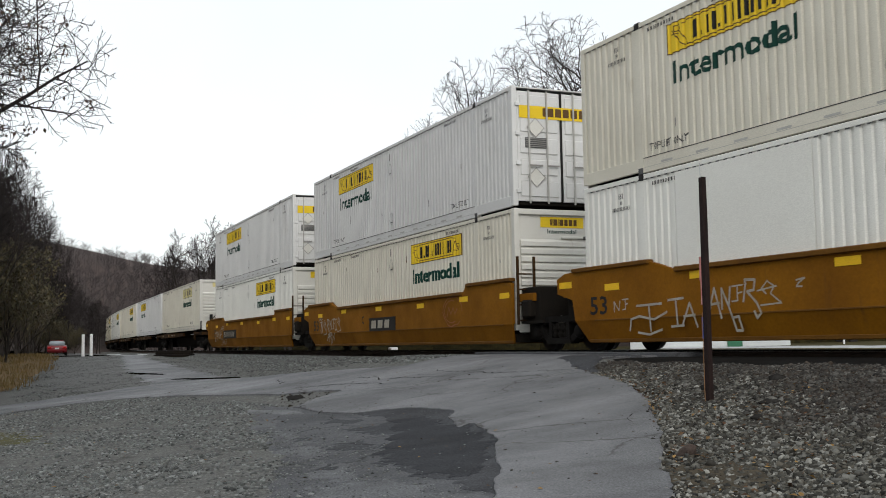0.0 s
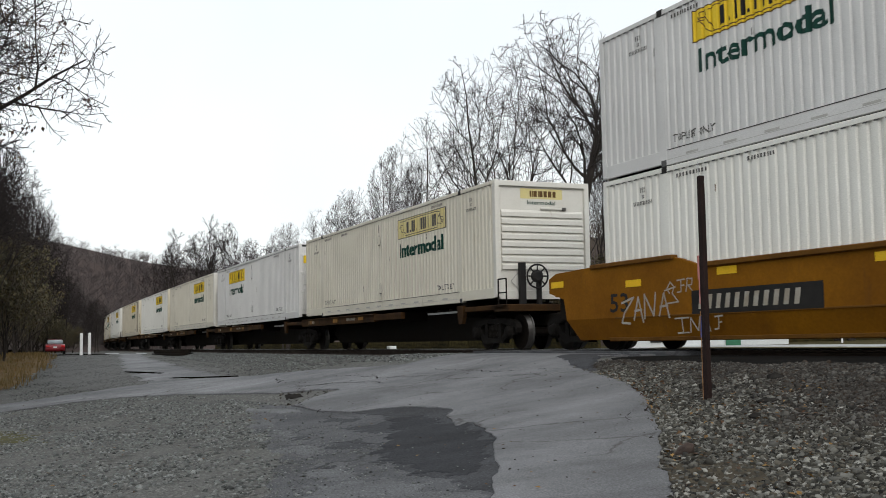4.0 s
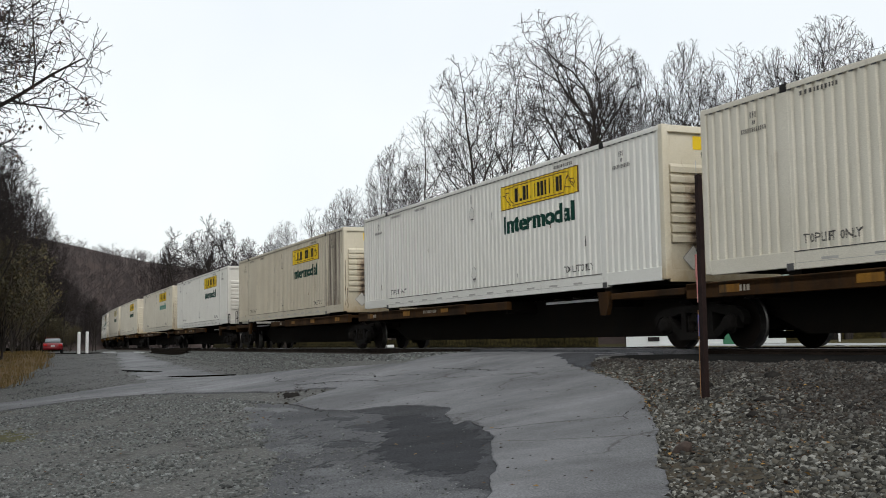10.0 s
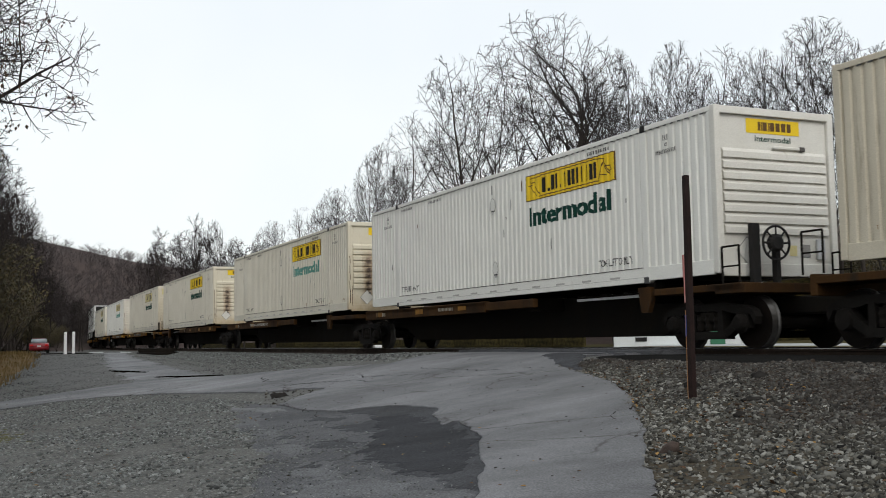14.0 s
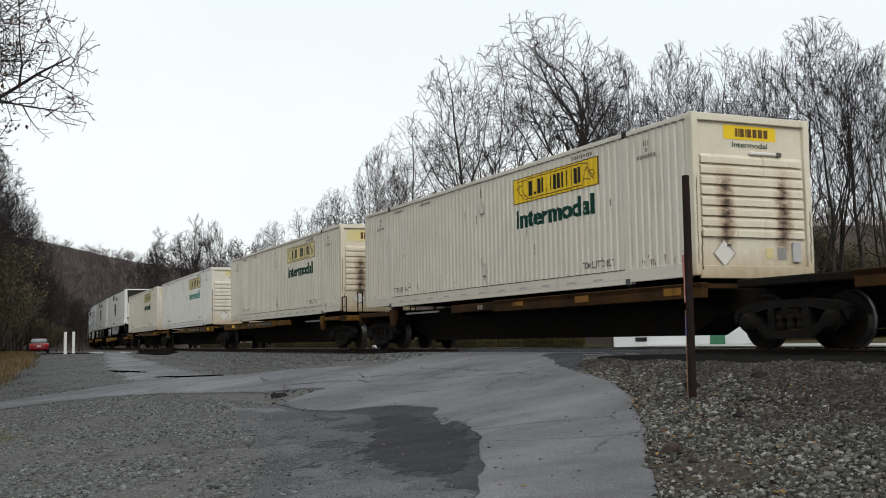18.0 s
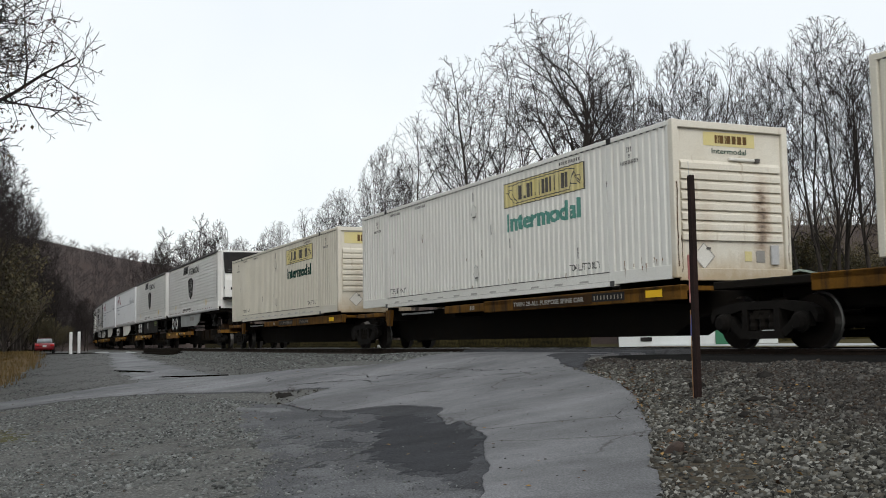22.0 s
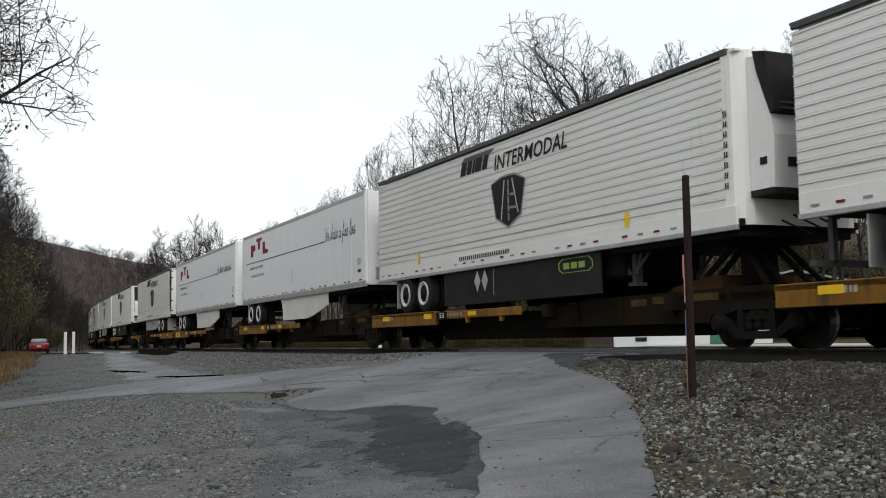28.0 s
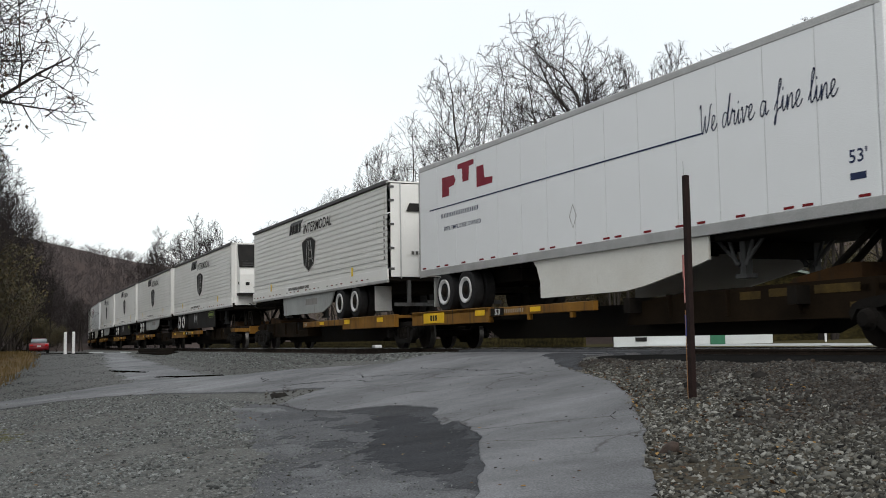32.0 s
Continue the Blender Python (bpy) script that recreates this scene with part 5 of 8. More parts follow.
                part("rust_streak", strokes("rust_edge", "rust_dark", [line], r.uniform(0.012, 0.024), -0.068), c, turn)
    # doors
    dx = -ex
    o = -nx
    for yc in (-0.6, 0.6):
        d = part("door", cached_boxes("door", tint, ((min(dx - o * 0.05, dx), max(dx - o * 0.05, dx), yc - 0.57, yc + 0.57, 0.16, H - 0.12),), 0.01), c)
        for z in np.linspace(0.26, 2.3, 5):
            part("door_panel", cached_boxes("door_panel", tint, ((min(dx - o * 0.01, dx + o * 0.02), max(dx - o * 0.01, dx + o * 0.02), yc - 0.5, yc + 0.5, z, z + 0.38),), 0.02), d)
        for q in (-0.28, 0.2):
            part("lock_bar", cached_boxes("lock_bar", "slot", ((min(dx + o * 0.03, dx + o * 0.065), max(dx + o * 0.03, dx + o * 0.065), yc + q - 0.02, yc + q + 0.02, 0.1, H - 0.1),), 0.006), d)
        for z in (0.35, 1.0, 1.7, 2.4):
            part("hinge", cached_boxes("hinge", tint, ((min(dx - o * 0.02, dx + o * 0.035), max(dx - o * 0.02, dx + o * 0.035), (1.1 if yc > 0 else -1.22), (1.22 if yc > 0 else -1.1), z, z + 0.09),), 0.008), d)
    part("door_gap", cached_boxes("door_gap", "black", ((min(dx, dx + o * 0.012), max(dx, dx + o * 0.012), -0.025, 0.025, 0.16, H - 0.1),)), c)
    if not nose_right:
        turn = Matrix.Translation((HALF + 0.03, 0, 0)) @ Matrix.Rotation(radians(90), 4, "Z")
        p = part("door_logo", mesh_of("door_logo", [(-1.12, 0, 2.12), (1.12, 0, 2.12), (1.12, 0, 2.42), (-1.12, 0, 2.42)], [(0, 1, 2, 3)], logo), c, turn)
        stuffed(part("logo_bar", bars("logo_bar", "brown_line", -0.50, 2.18, 0.2, (0.10, 0.16, 0.16, 0.16, 0.18, 0.16), -0.004, 0.3), p))
        vent = part("vent", cached_boxes("vent", "dark_trim", ((-0.98, -0.42, -0.01, 0.0, 1.42, 1.66),)), c, turn)
        for k in range(5):
            part("slat", cached_boxes("vent_slat", "outline", ((-0.97, -0.43, -0.022, -0.008, 1.435 + 0.046 * k, 1.455 + 0.046 * k),)), vent)
        for z in (0.72, 1.90):
            p = part("placard", mesh_of("placard", [(-0.7, -0.004, z - 0.24), (-0.46, -0.004, z), (-0.7, -0.004, z + 0.24), (-0.94, -0.004, z)], [(0, 1, 2, 3)], "nosewhite"), c, turn)
            part("placard_rim", ring_mesh("placard_rim", "outline", [(-0.7, z - 0.24), (-0.46, z), (-0.7, z + 0.24), (-0.94, z)], 0.022, -0.008), p)
        for y, w in ((-0.88, 0.34), (-0.40, 0.30), (0.32, 0.34), (0.80, 0.30)):
            part("door_handle", cached_boxes("door_handle_bar", "outline", ((y, y + w, -0.05, -0.03, 0.98, 1.02),), 0.006), c, turn)
    # near side markings
    u0 = 9.65 if nose_right else 3.0
    panel = part("logo_panel", ribbed(logo, u0, u0 + 3.5, 2.02, 2.59, YS, -1, 0.003), c, label="yellow logo panel with a scroll border" if logo == "yellow" else "faded yellow logo panel")
    lm = "brown_line" if logo == "yellow" else "mark"
    stuffed(part("logo_bar", logo_bars("black" if logo == "yellow" else "mark", u0 + 0.72 - HALF, 2.15), panel))
    part("logo_scroll", scroll(lm, u0), panel)
    part("lettering", painted("Intermodal", 0.42, 3.2, ink, u0 + 0.12, 1.46, 0.03), c)
    for u in (2.35, 12.5):
        part("lettering", painted("TOP LIFT ONLY", 0.145, 1.15, "mark", u, 0.38), c)
    for u in (8.05, 8.12):
        z = 2.12 if u < 8.1 else 0.63
        p = part("placard", mesh_of("placard", [(u - HALF, YS - 0.012, z - 0.19), (u - HALF + 0.14, YS - 0.012, z - 0.03), (u - HALF + 0.10, YS - 0.012, z + 0.14), (u - HALF, YS - 0.012, z + 0.20), (u - HALF - 0.10, YS - 0.012, z + 0.14), (u - HALF - 0.14, YS - 0.012, z - 0.03)], [(0, 1, 2, 3, 4, 5)], tint), c)
        part("placard_rim", ring_mesh("placard_rim", "outline", [(u - HALF, z - 0.19), (u - HALF + 0.14, z - 0.03), (u - HALF + 0.10, z + 0.14), (u - HALF, z + 0.20), (u - HALF - 0.10, z + 0.14), (u - HALF - 0.14, z - 0.03)], 0.012, YS - 0.014), p)
        part("clip", cached_boxes("placard_clip", "mark", ((u - HALF - 0.06, u - HALF + 0.10, YS - 0.018, YS - 0.012, z - 0.13, z - 0.10),)), p)
    part("drain_slot", cached_boxes("drain_slot", "mark", ((7.99 - HALF, 8.02 - HALF, YS - 0.007, YS, 2.40, 2.62),)), c)
    for u, w in ((2.4, 10), (4.3, 9), (12.2, 10)):
        stuffed(part("number_bar", bars("number_bar", "mark", u - HALF, 2.63, 0.07, tuple(r.uniform(0.03, 0.055) for _ in range(w)), YS - 0.006, 0.9), c))
    for u in (1.35, 14.8):
        stuffed(part("number_bar", bars("number_bar", "mark", u - HALF - 0.30, 2.27, 0.075, (0.024,) * 12, YS - 0.004, 1.1), c))
        stuffed(part("number_bar", bars("number_bar", "mark", u - HALF - 0.08, 2.50, 0.10, (0.024,) * 3, YS - 0.004, 1.4), c))
        stuffed(part("number_bar", bars("number_bar", "mark", u - HALF - 0.03, 2.39, 0.07, (0.022, 0.022), YS - 0.004, 0.8), c))
    for _ in range(r.randint(5, 10)):
        u, z, h = r.uniform(0.5, 15.5), r.uniform(0.35, 2.3), r.uniform(0.05, 0.28)
        part("scuff", mesh_of("scuff", [(u - HALF, YS - 0.005, z), (u - HALF + r.uniform(0.02, 0.05), YS - 0.005, z + 0.01), (u - HALF + 0.03, YS - 0.005, z + h), (u - HALF, YS - 0.005, z + h * 0.9)], [(0, 1, 2, 3)], r.choice(("mark", "brown_line", "outline"))), c)
    if patched:
        part("patch_panel", cached_boxes("patch_panel", "white", ((3.1 - HALF, 6.5 - HALF, YS - 0.012, YS, 0.3, H - 0.12),)), c, label="smooth white repair panel")
    if streaks == 2:
        for a, b in ((14.36, 15.05), (15.1, 15.66), (14.02, 14.16), (2.0, 2.12)):
            part("soot_film", ribbed("soot", a, b, 0.29, 2.77, YS, -1, 0.004 if b - a > 0.3 else 0.010), c, label="sooty grey-brown run-off streaks")
    if streaks:
        for k in range(14):
            u, w, hi = r.choice((r.uniform(14.3, 16.0), r.uniform(0.2, 15.9))), r.uniform(0.01, 0.025), r.uniform(0.3, 0.5)
            stuffed(part("rust_streak", mesh_of("rust_streak", [(u - HALF - w, YS - 0.009, hi), (u - HALF + w, YS - 0.009, hi), (u - HALF, YS - 0.009, hi - r.uniform(0.06, 0.22))], [(0, 1, 2)], "rust_stain"), c))
    return c


@lru_cache(maxsize=None)
def truck_meshes():
    bm = bmesh.new()
    prism(bm, [(-1.20, 0.40), (-1.24, 0.52), (-1.18, 0.63), (-1.02, 0.70), (-0.80, 0.73), (-0.5, 0.76), (0.5, 0.76), (0.80, 0.73), (1.02, 0.70), (1.18, 0.63), (1.24, 0.52), (1.20, 0.40),
               (1.10, 0.56), (0.9, 0.60), (0.70, 0.58), (0.45, 0.63), (-0.45, 0.63), (-0.70, 0.58), (-0.9, 0.60), (-1.10, 0.56)], -0.07, 0.07)
    prism(bm, [(-0.52, 0.16), (0.52, 0.16), (0.47, 0.29), (-0.47, 0.29)], -0.10, 0.10)
    for s in (-1, 1):
        q = [(s * 0.47, 0.16), (s * 0.72, 0.30), (s * 0.94, 0.52), (s * 0.80, 0.60), (s * 0.60, 0.40), (s * 0.40, 0.29)]
        prism(bm, q if s < 0 else q[::-1], -0.07, 0.07)
        prism(bm, [(s * 0.37 - 0.07, 0.27), (s * 0.37 + 0.07, 0.27), (s * 0.37 + 0.06, 0.65), (s * 0.37 - 0.06, 0.65)], -0.085, 0.085)
        prism(bm, [(s * 0.89 - 0.17, 0.34), (s * 0.89 + 0.17, 0.34), (s * 0.89 + 0.15, 0.62), (s * 0.89 - 0.15, 0.62)], -0.06, 0.06)
    frame_ = finish("side_frame", bm, "truck")
    bm = bmesh.new()
    lathe(bm, [(-0.83, 0.30), (-0.815, 0.42), (-0.70, 0.43), (-0.685, 0.455), (-0.66, 0.455), (-0.66, 0.2), (-0.6, 0.10), (0.6, 0.10), (0.66, 0.2), (0.66, 0.455), (0.685, 0.455), (0.70, 0.43), (0.815, 0.42), (0.83, 0.30)], 28)
    plain = set(bm.faces)
    for f in bm.faces:
        f.material_index = 0 if f in plain and min(math.hypot(v.co.x, v.co.z) for v in f.verts) < 0.415 else 1
    wheels = finish("wheelset", bm, "wheel")
    wheels.materials.append(M["tread"])
    bm = bmesh.new()
    lathe(bm, [(0.30, 0.075), (0.36, 0.09), (0.42, 0.075), (0.48, 0.09), (0.54, 0.075), (0.58, 0.09)], 8, "z")
    spring = finish("spring", bm, "under")
    bm = bmesh.new()
    lathe(bm, [(-0.13, 0.05), (-0.125, 0.10), (-0.09, 0.135), (-0.03, 0.15), (-0.02, 0.175), (0.05, 0.15)], 14, "y")
    cap = finish("bearing_cap", bm, "truck")
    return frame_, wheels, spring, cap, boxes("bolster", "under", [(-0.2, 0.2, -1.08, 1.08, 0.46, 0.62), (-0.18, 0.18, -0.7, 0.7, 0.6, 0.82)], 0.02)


def truck(parent, x):
    """A two-axle bogie under a wagon."""
    frame_, wheels, spring, cap, bolster = truck_meshes()
    t = part("truck", bolster, parent, Matrix.Translation((x, 0, 0)))
    for y in (-1.02, 1.02):
        part("side_frame", frame_, t, Matrix.Translation((0, y, 0)))
        for a in (-0.22, 0.0, 0.22):
            part("spring", spring, t, Matrix.Translation((a, y, 0)))
        for a in (-0.89, 0.89):
            part("bearing_cap", cap, t, Matrix.Translation((a, y + (-0.06 if y < 0 else 0.06), 0.42)))
    for a in (-0.89, 0.89):
        SPINNING.append((part("wheelset", wheels, t, Matrix.Translation((a, 0, 0.425))), a, *MOVING[-1][1::2], x))


@lru_cache(maxsize=None)
def brake_wheel_mesh():
    bm = bmesh.new()
    bmesh.ops.create_circle(bm, radius=0.001, segments=3)
    bm.clear()
    seg = 24
    for i in range(seg):
        a, b = 2 * math.pi * i / seg, 2 * math.pi * (i + 1) / seg
        rod(bm, (0, 0.28 * math.cos(a), 0.28 * math.sin(a)), (0, 0.28 * math.cos(b), 0.28 * math.sin(b)), 0.022, 5)
    for i in range(8):
        a = 2 * math.pi * i / 8
        rod(bm, (0, 0.12 * math.cos(a), 0.12 * math.sin(a)), (0, 0.28 * math.cos(a), 0.28 * math.sin(a)), 0.018, 4)
    lathe(bm, [(-0.06, 0.15), (0.02, 0.15), (0.05, 0.1)], 14, "x")
    return finish("brake_wheel", bm, "black")


def handrail(parent, x, y, z0, z1, mat="under"):
    bm = bmesh.new()
    rod(bm, (x, y, z0), (x, y, z1), 0.018)
    rod(bm, (x + 0.42, y, z0), (x + 0.42, y, z1), 0.018)
    rod(bm, (x, y, z1), (x + 0.42, y, z1), 0.018)
    rod(bm, (x, y, (z0 + z1) / 2), (x + 0.42, y, (z0 + z1) / 2), 0.015)
    part("handrail", finish("handrail", bm, mat), parent)


def spine_car(rear, gap_rear, gap_front, paint, trailer=False, brake=False, deck=1.2, flip=False, coupled_rear=False, coupled_front=False, truck_at=None, sill_text=False, plated=False):
    """A skeleton wagon: centre beam, side platforms, brackets, trucks shared at the joints."""
    word = "rust-brown" if paint == "rust" else "yellow and rusty"
    w = thing("spine_wagon", f"{word} skeleton spine wagon carrying a {'road trailer' if trailer else 'container'}", "railway wagon", "wagons of the train")
    back, ahead = gap_rear, gap_front
    if flip:
        gap_rear, gap_front = gap_front, gap_rear
    rolling(w, rear, 0.0, flip)
    top = 0.98 if trailer else 1.12
    thick, reach = (0.36, 4.1) if trailer else (0.26, 7.6)
    beam = 0.88 if trailer else 1.10
    P = lambda u: u - HALF
    rear_x = P(-0.5) if gap_rear < 4 else P(-0.15) if flip else P(-1.25)
    front_x = P(16.15 + min(0.5, gap_front / 2))
    short = (coupled_front, coupled_rear) if flip else (coupled_rear, coupled_front)
    e0, e1 = 2.9 if short[0] or trailer else 1.4, 13.3 if short[1] or trailer else 14.9
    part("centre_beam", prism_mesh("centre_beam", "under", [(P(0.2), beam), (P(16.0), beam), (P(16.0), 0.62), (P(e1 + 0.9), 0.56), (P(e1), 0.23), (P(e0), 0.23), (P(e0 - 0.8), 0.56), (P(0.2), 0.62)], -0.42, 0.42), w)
    for y in (-1.0, 1.0):
        s = 1 if y > 0 else -1
        a, b = (s * 1.34, s * 1.20)
        plat = part("platform", cached_boxes("platform", paint, ((rear_x, P(reach), min(a, s * 0.5), max(a, s * 0.5), top - 0.10, top - 0.02),)), w)
        part("sill_plate", cached_boxes("sill_plate", paint, ((rear_x, P(reach), min(a, b), max(a, b), top - thick, top),), 0.01), plat)
        part("sill_plate", cached_boxes("sill_plate_thin", paint, ((P(reach), P(8.6 if trailer else 9.9), min(s * 1.33, b), max(s * 1.33, b), top - 0.22, top - 0.03),), 0.01), plat)
        for u in (0.4, 3.4) if paint == "rust" or trailer else (0.4,):
            part("reflector", cached_boxes("reflector", "reflector" if paint != "rust" else "spine_yellow", ((P(u), P(u) + 0.5, s * 1.346 - 0.003, s * 1.346 + 0.003, top - 0.19, top - 0.06),)), plat)
        if (paint == "rust" or trailer) and not sill_text:
            part("reflector", cached_boxes("reflector_small", "reflector" if paint != "rust" else "spine_yellow", ((P(6.1), P(6.1) + 0.45, s * 1.346 - 0.003, s * 1.346 + 0.003, top - 0.17, top - 0.07),)), plat)
        if not trailer:
            part("pipe", cached_boxes("pipe", "silver", ((P(11.3), P(13.5), s * 1.05 - 0.025, s * 1.05 + 0.025, top - 0.16, top - 0.11),)), w, label="thin steel pipe between the platforms")
        part("end_platform", cached_boxes("end_platform_dark", "beam_brown", ((P(14.3), front_x, min(s * 0.95, s * 0.45), max(s * 0.95, s * 0.45), top - 0.17, top - 0.05),), 0.01) if trailer else cached_boxes("end_platform", paint, ((P(14.3), front_x, min(s * 1.30, s * 0.45), max(s * 1.30, s * 0.45), top - 0.17, top - 0.05),), 0.01), w)
        if trailer:
            continue
        part("bracket", prism_mesh("bracket", paint, [(P(13.8), top), (P(14.2), top), (P(14.2), top - 0.25), (P(14.1), top - 0.46), (P(13.9), top - 0.46), (P(13.85), top - 0.25)], min(s * 1.3, s * 1.2), max(s * 1.3, s * 1.2)), w)
    for u in (1.0, 4.2, 9.6, 14.0):
        part("cross_arm", cached_boxes("cross_arm", "under", ((P(u) - 0.1, P(u) + 0.1, -1.22, 1.22, top - 0.30, top - 0.02),)), w)
    if not trailer:
        for u in (2.05, 14.1):
            for y in (-1.1, 1.1):
                part("pedestal", cached_boxes("pedestal", "under", ((P(u) - 0.14, P(u) + 0.14, y - 0.12, y + 0.12, top - 0.03, deck),)), w)
    # stencilled numbers and words on the sill
    if trailer:
        part("sill_plate", cached_boxes("sill_plate_number", "under", ((P(4.2), P(4.85), -1.343, -1.33, top - 0.215, top - 0.04),)), w)
        part("lettering", lettering("53", 0.13, 0.26, "post_white"), w, Matrix.Translation((P(4.42), -1.346, top - 0.195)), "white stencilled numerals")
        if plated:
            lp = part("logo_plate", cached_boxes("logo_plate", "reflector", ((P(0.3), P(1.6), -1.352, -1.345, top - 0.31, top - 0.05),)), w, label="yellow logo plate")
            stuffed(part("logo_bar", bars("logo_bar", "black", P(0.75), top - 0.25, 0.14, (0.11, 0.11, 0.11), -1.354, 0.4), lp))
        for u in (5.9, 7.7):
            part("sill_lug", cached_boxes("sill_lug", paint, ((P(u), P(u) + 0.10, -1.32, -1.22, top - 0.34, top - 0.2),), 0.01), w)
    if sill_text:
        u0 = 16.15 - 10.1 if flip else 6.4
        for a, b in ((-1.346, -1.338), (1.338, 1.346)):
            part("sill_plate", cached_boxes("sill_plate_dark", "rust", ((P(u0 - 3.3), P(u0 + 0.05), a, b, top - 0.235, top - 0.03),)), w)
        spin = Matrix.Rotation(math.pi, 4, "Z") if flip else Matrix.Identity(4)
        part("lettering", lettering("TWIN 28-ALL PURPOSE SPINE CAR", 0.10, 3.0, "slot"), w, spin @ Matrix.Translation(((10.1 if flip else u0 - 3.2) - HALF, -1.350, top - 0.18)))
    if paint == "spine_worn" and not trailer:
        for a, wd in ((5.5, 2.05), (3.4, 1.25)) if not sill_text else ((1.6, 1.25),):
            b = a + wd
            face = 1.343 if flip else -1.343
            p = part("sill_plate", cached_boxes("sill_number_plate", "black", ((P(a), P(b), min(face, face * 0.995), max(face, face * 0.995), top - 0.20, top - 0.04),)), w)
            stuffed(part("number_bar", bars("number_bar", "graffiti", P(a) + 0.08, top - 0.165, 0.085, (0.03,) * int(wd / 0.13), face * 1.002, 3.0), p))
    stuffed(part("number_bar", bars("number_bar", "graffiti", P(4.9) if not flip else P(8.0), top - 0.16, 0.08, (0.04,) * 11, -1.345, 1.1), w))
    stuffed(part("number_bar", bars("number_bar", "graffiti", P(8.1) if flip else P(0.9), top - 0.18, 0.10, (0.06, 0.05, 0.07), 1.345 if flip else -1.345, 0.6), w))
    # running gear, in the direction of travel
    way = -1 if flip else 1
    Q = lambda u: way * (u - HALF)
    span = lambda a, b: (min(Q(a), Q(b)), max(Q(a), Q(b)))
    if coupled_rear:
        truck(w, Q(0.7))
        part("coupler", cached_boxes("coupler", "under", ((*span(-back / 2 - 0.1, 0.6), -0.16, 0.16, 0.55, 0.85),), 0.03), w)
        part("end_sill", cached_boxes("end_sill", paint, ((*span(-0.62, -0.48), -1.3, 1.3, top - 0.34, top - 0.02),), 0.01), w)
        handrail(w, min(Q(-0.35), Q(-0.77)), -1.28 * way, top - 0.02, top + 0.62)
    else:
        c = truck_at if truck_at is not None else -back / 2 - (0.6 if trailer else 0.0)
        truck(w, Q(c))
        part("joint", cached_boxes("joint", "under", ((*span(c - 0.2, 0.8), -0.45, 0.45, 0.62, 1.02),), 0.03), w)
        if back > 4:
            part("joint_plate", cached_boxes("joint_plate", "under", ((*span(c - 1.2, -0.2), -1.05, 1.05, 0.99, 1.13),), 0.02), w)
    if coupled_front:
        truck(w, Q(15.5))
        part("coupler", cached_boxes("coupler", "under", ((*span(15.6, 16.15 + ahead / 2 + 0.05), -0.16, 0.16, 0.55, 0.85),), 0.03), w)
        part("end_deck", cached_boxes("end_deck", paint, ((*span(16.0, 16.75), -1.3, 1.3, top - 0.22, top - 0.06),), 0.01), w)
        handrail(w, min(Q(16.2), Q(16.62)), -1.28 * way, top - 0.1, top + 0.55)
        handrail(w, min(Q(16.2), Q(16.62)), 1.1 * way, top - 0.1, top + 0.5)
    else:
        part("joint", cached_boxes("joint", "under", ((*span(15.4, 16.15 + min(ahead, 2.2) / 2), -0.42, 0.42, 0.60, 1.04),), 0.03), w)
    if brake:
        part("brake_stand", cached_boxes("brake_stand", "black", ((P(16.26), P(16.38), -0.78, -0.62, top - 0.1, top + 0.95), (P(16.26), P(16.38), -0.3, -0.2, top - 0.1, top + 0.6)), 0.01), w)
        part("brake_wheel", brake_wheel_mesh(), w, Matrix.Translation((P(16.46), -0.36, top + 0.62)))
    if trailer:
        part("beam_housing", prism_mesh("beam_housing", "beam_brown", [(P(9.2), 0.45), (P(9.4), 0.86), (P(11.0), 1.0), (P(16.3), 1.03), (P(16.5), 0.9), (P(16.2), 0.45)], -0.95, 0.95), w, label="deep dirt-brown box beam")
        for u in (10.6, 12.2, 13.9, 15.4):
            part("beam_gusset", cached_boxes("beam_gusset", "beam_brown", ((P(u) - 0.04, P(u) + 0.04, -1.02, 1.02, 0.55, 0.98),)), w)
        for u, wd, z in ((12.5, 0.5, 0.80), (13.2, 0.55, 0.82), (14.2, 0.9, 0.83), (14.9, 0.42, 0.55)):
            part("reflector", cached_boxes("beam_tape", "tape_dirty", ((P(u), P(u) + wd, -0.957, -0.95, z, z + 0.13),)), w, label="dirt-dulled yellow tape")
        hitch = part("hitch", cached_boxes("hitch", "under", ((P(14.9), P(15.2), -0.3, 0.3, 1.1, 1.78), (P(14.75), P(15.6), -0.45, 0.45, 1.76, 1.9)), 0.02), w)
        for y in (-0.62, -0.3, 0.3, 0.62):
            for u, v in ((14.05, 14.95), (15.95, 15.15)):
                bm = bmesh.new()
                rod(bm, (P(u), y, 1.05), (P(v), y * 0.7, 1.8), 0.055)
                part("strut", finish("hitch_strut", bm, "under"), hitch)
        part("hitch_ramp", prism_mesh("hitch_ramp", "rust", [(P(13.4), 0.95), (P(15.0), 0.95), (P(15.0), 1.26), (P(14.7), 1.26), (P(13.6), 1.10)], -0.8, 0.8), w)
    return w


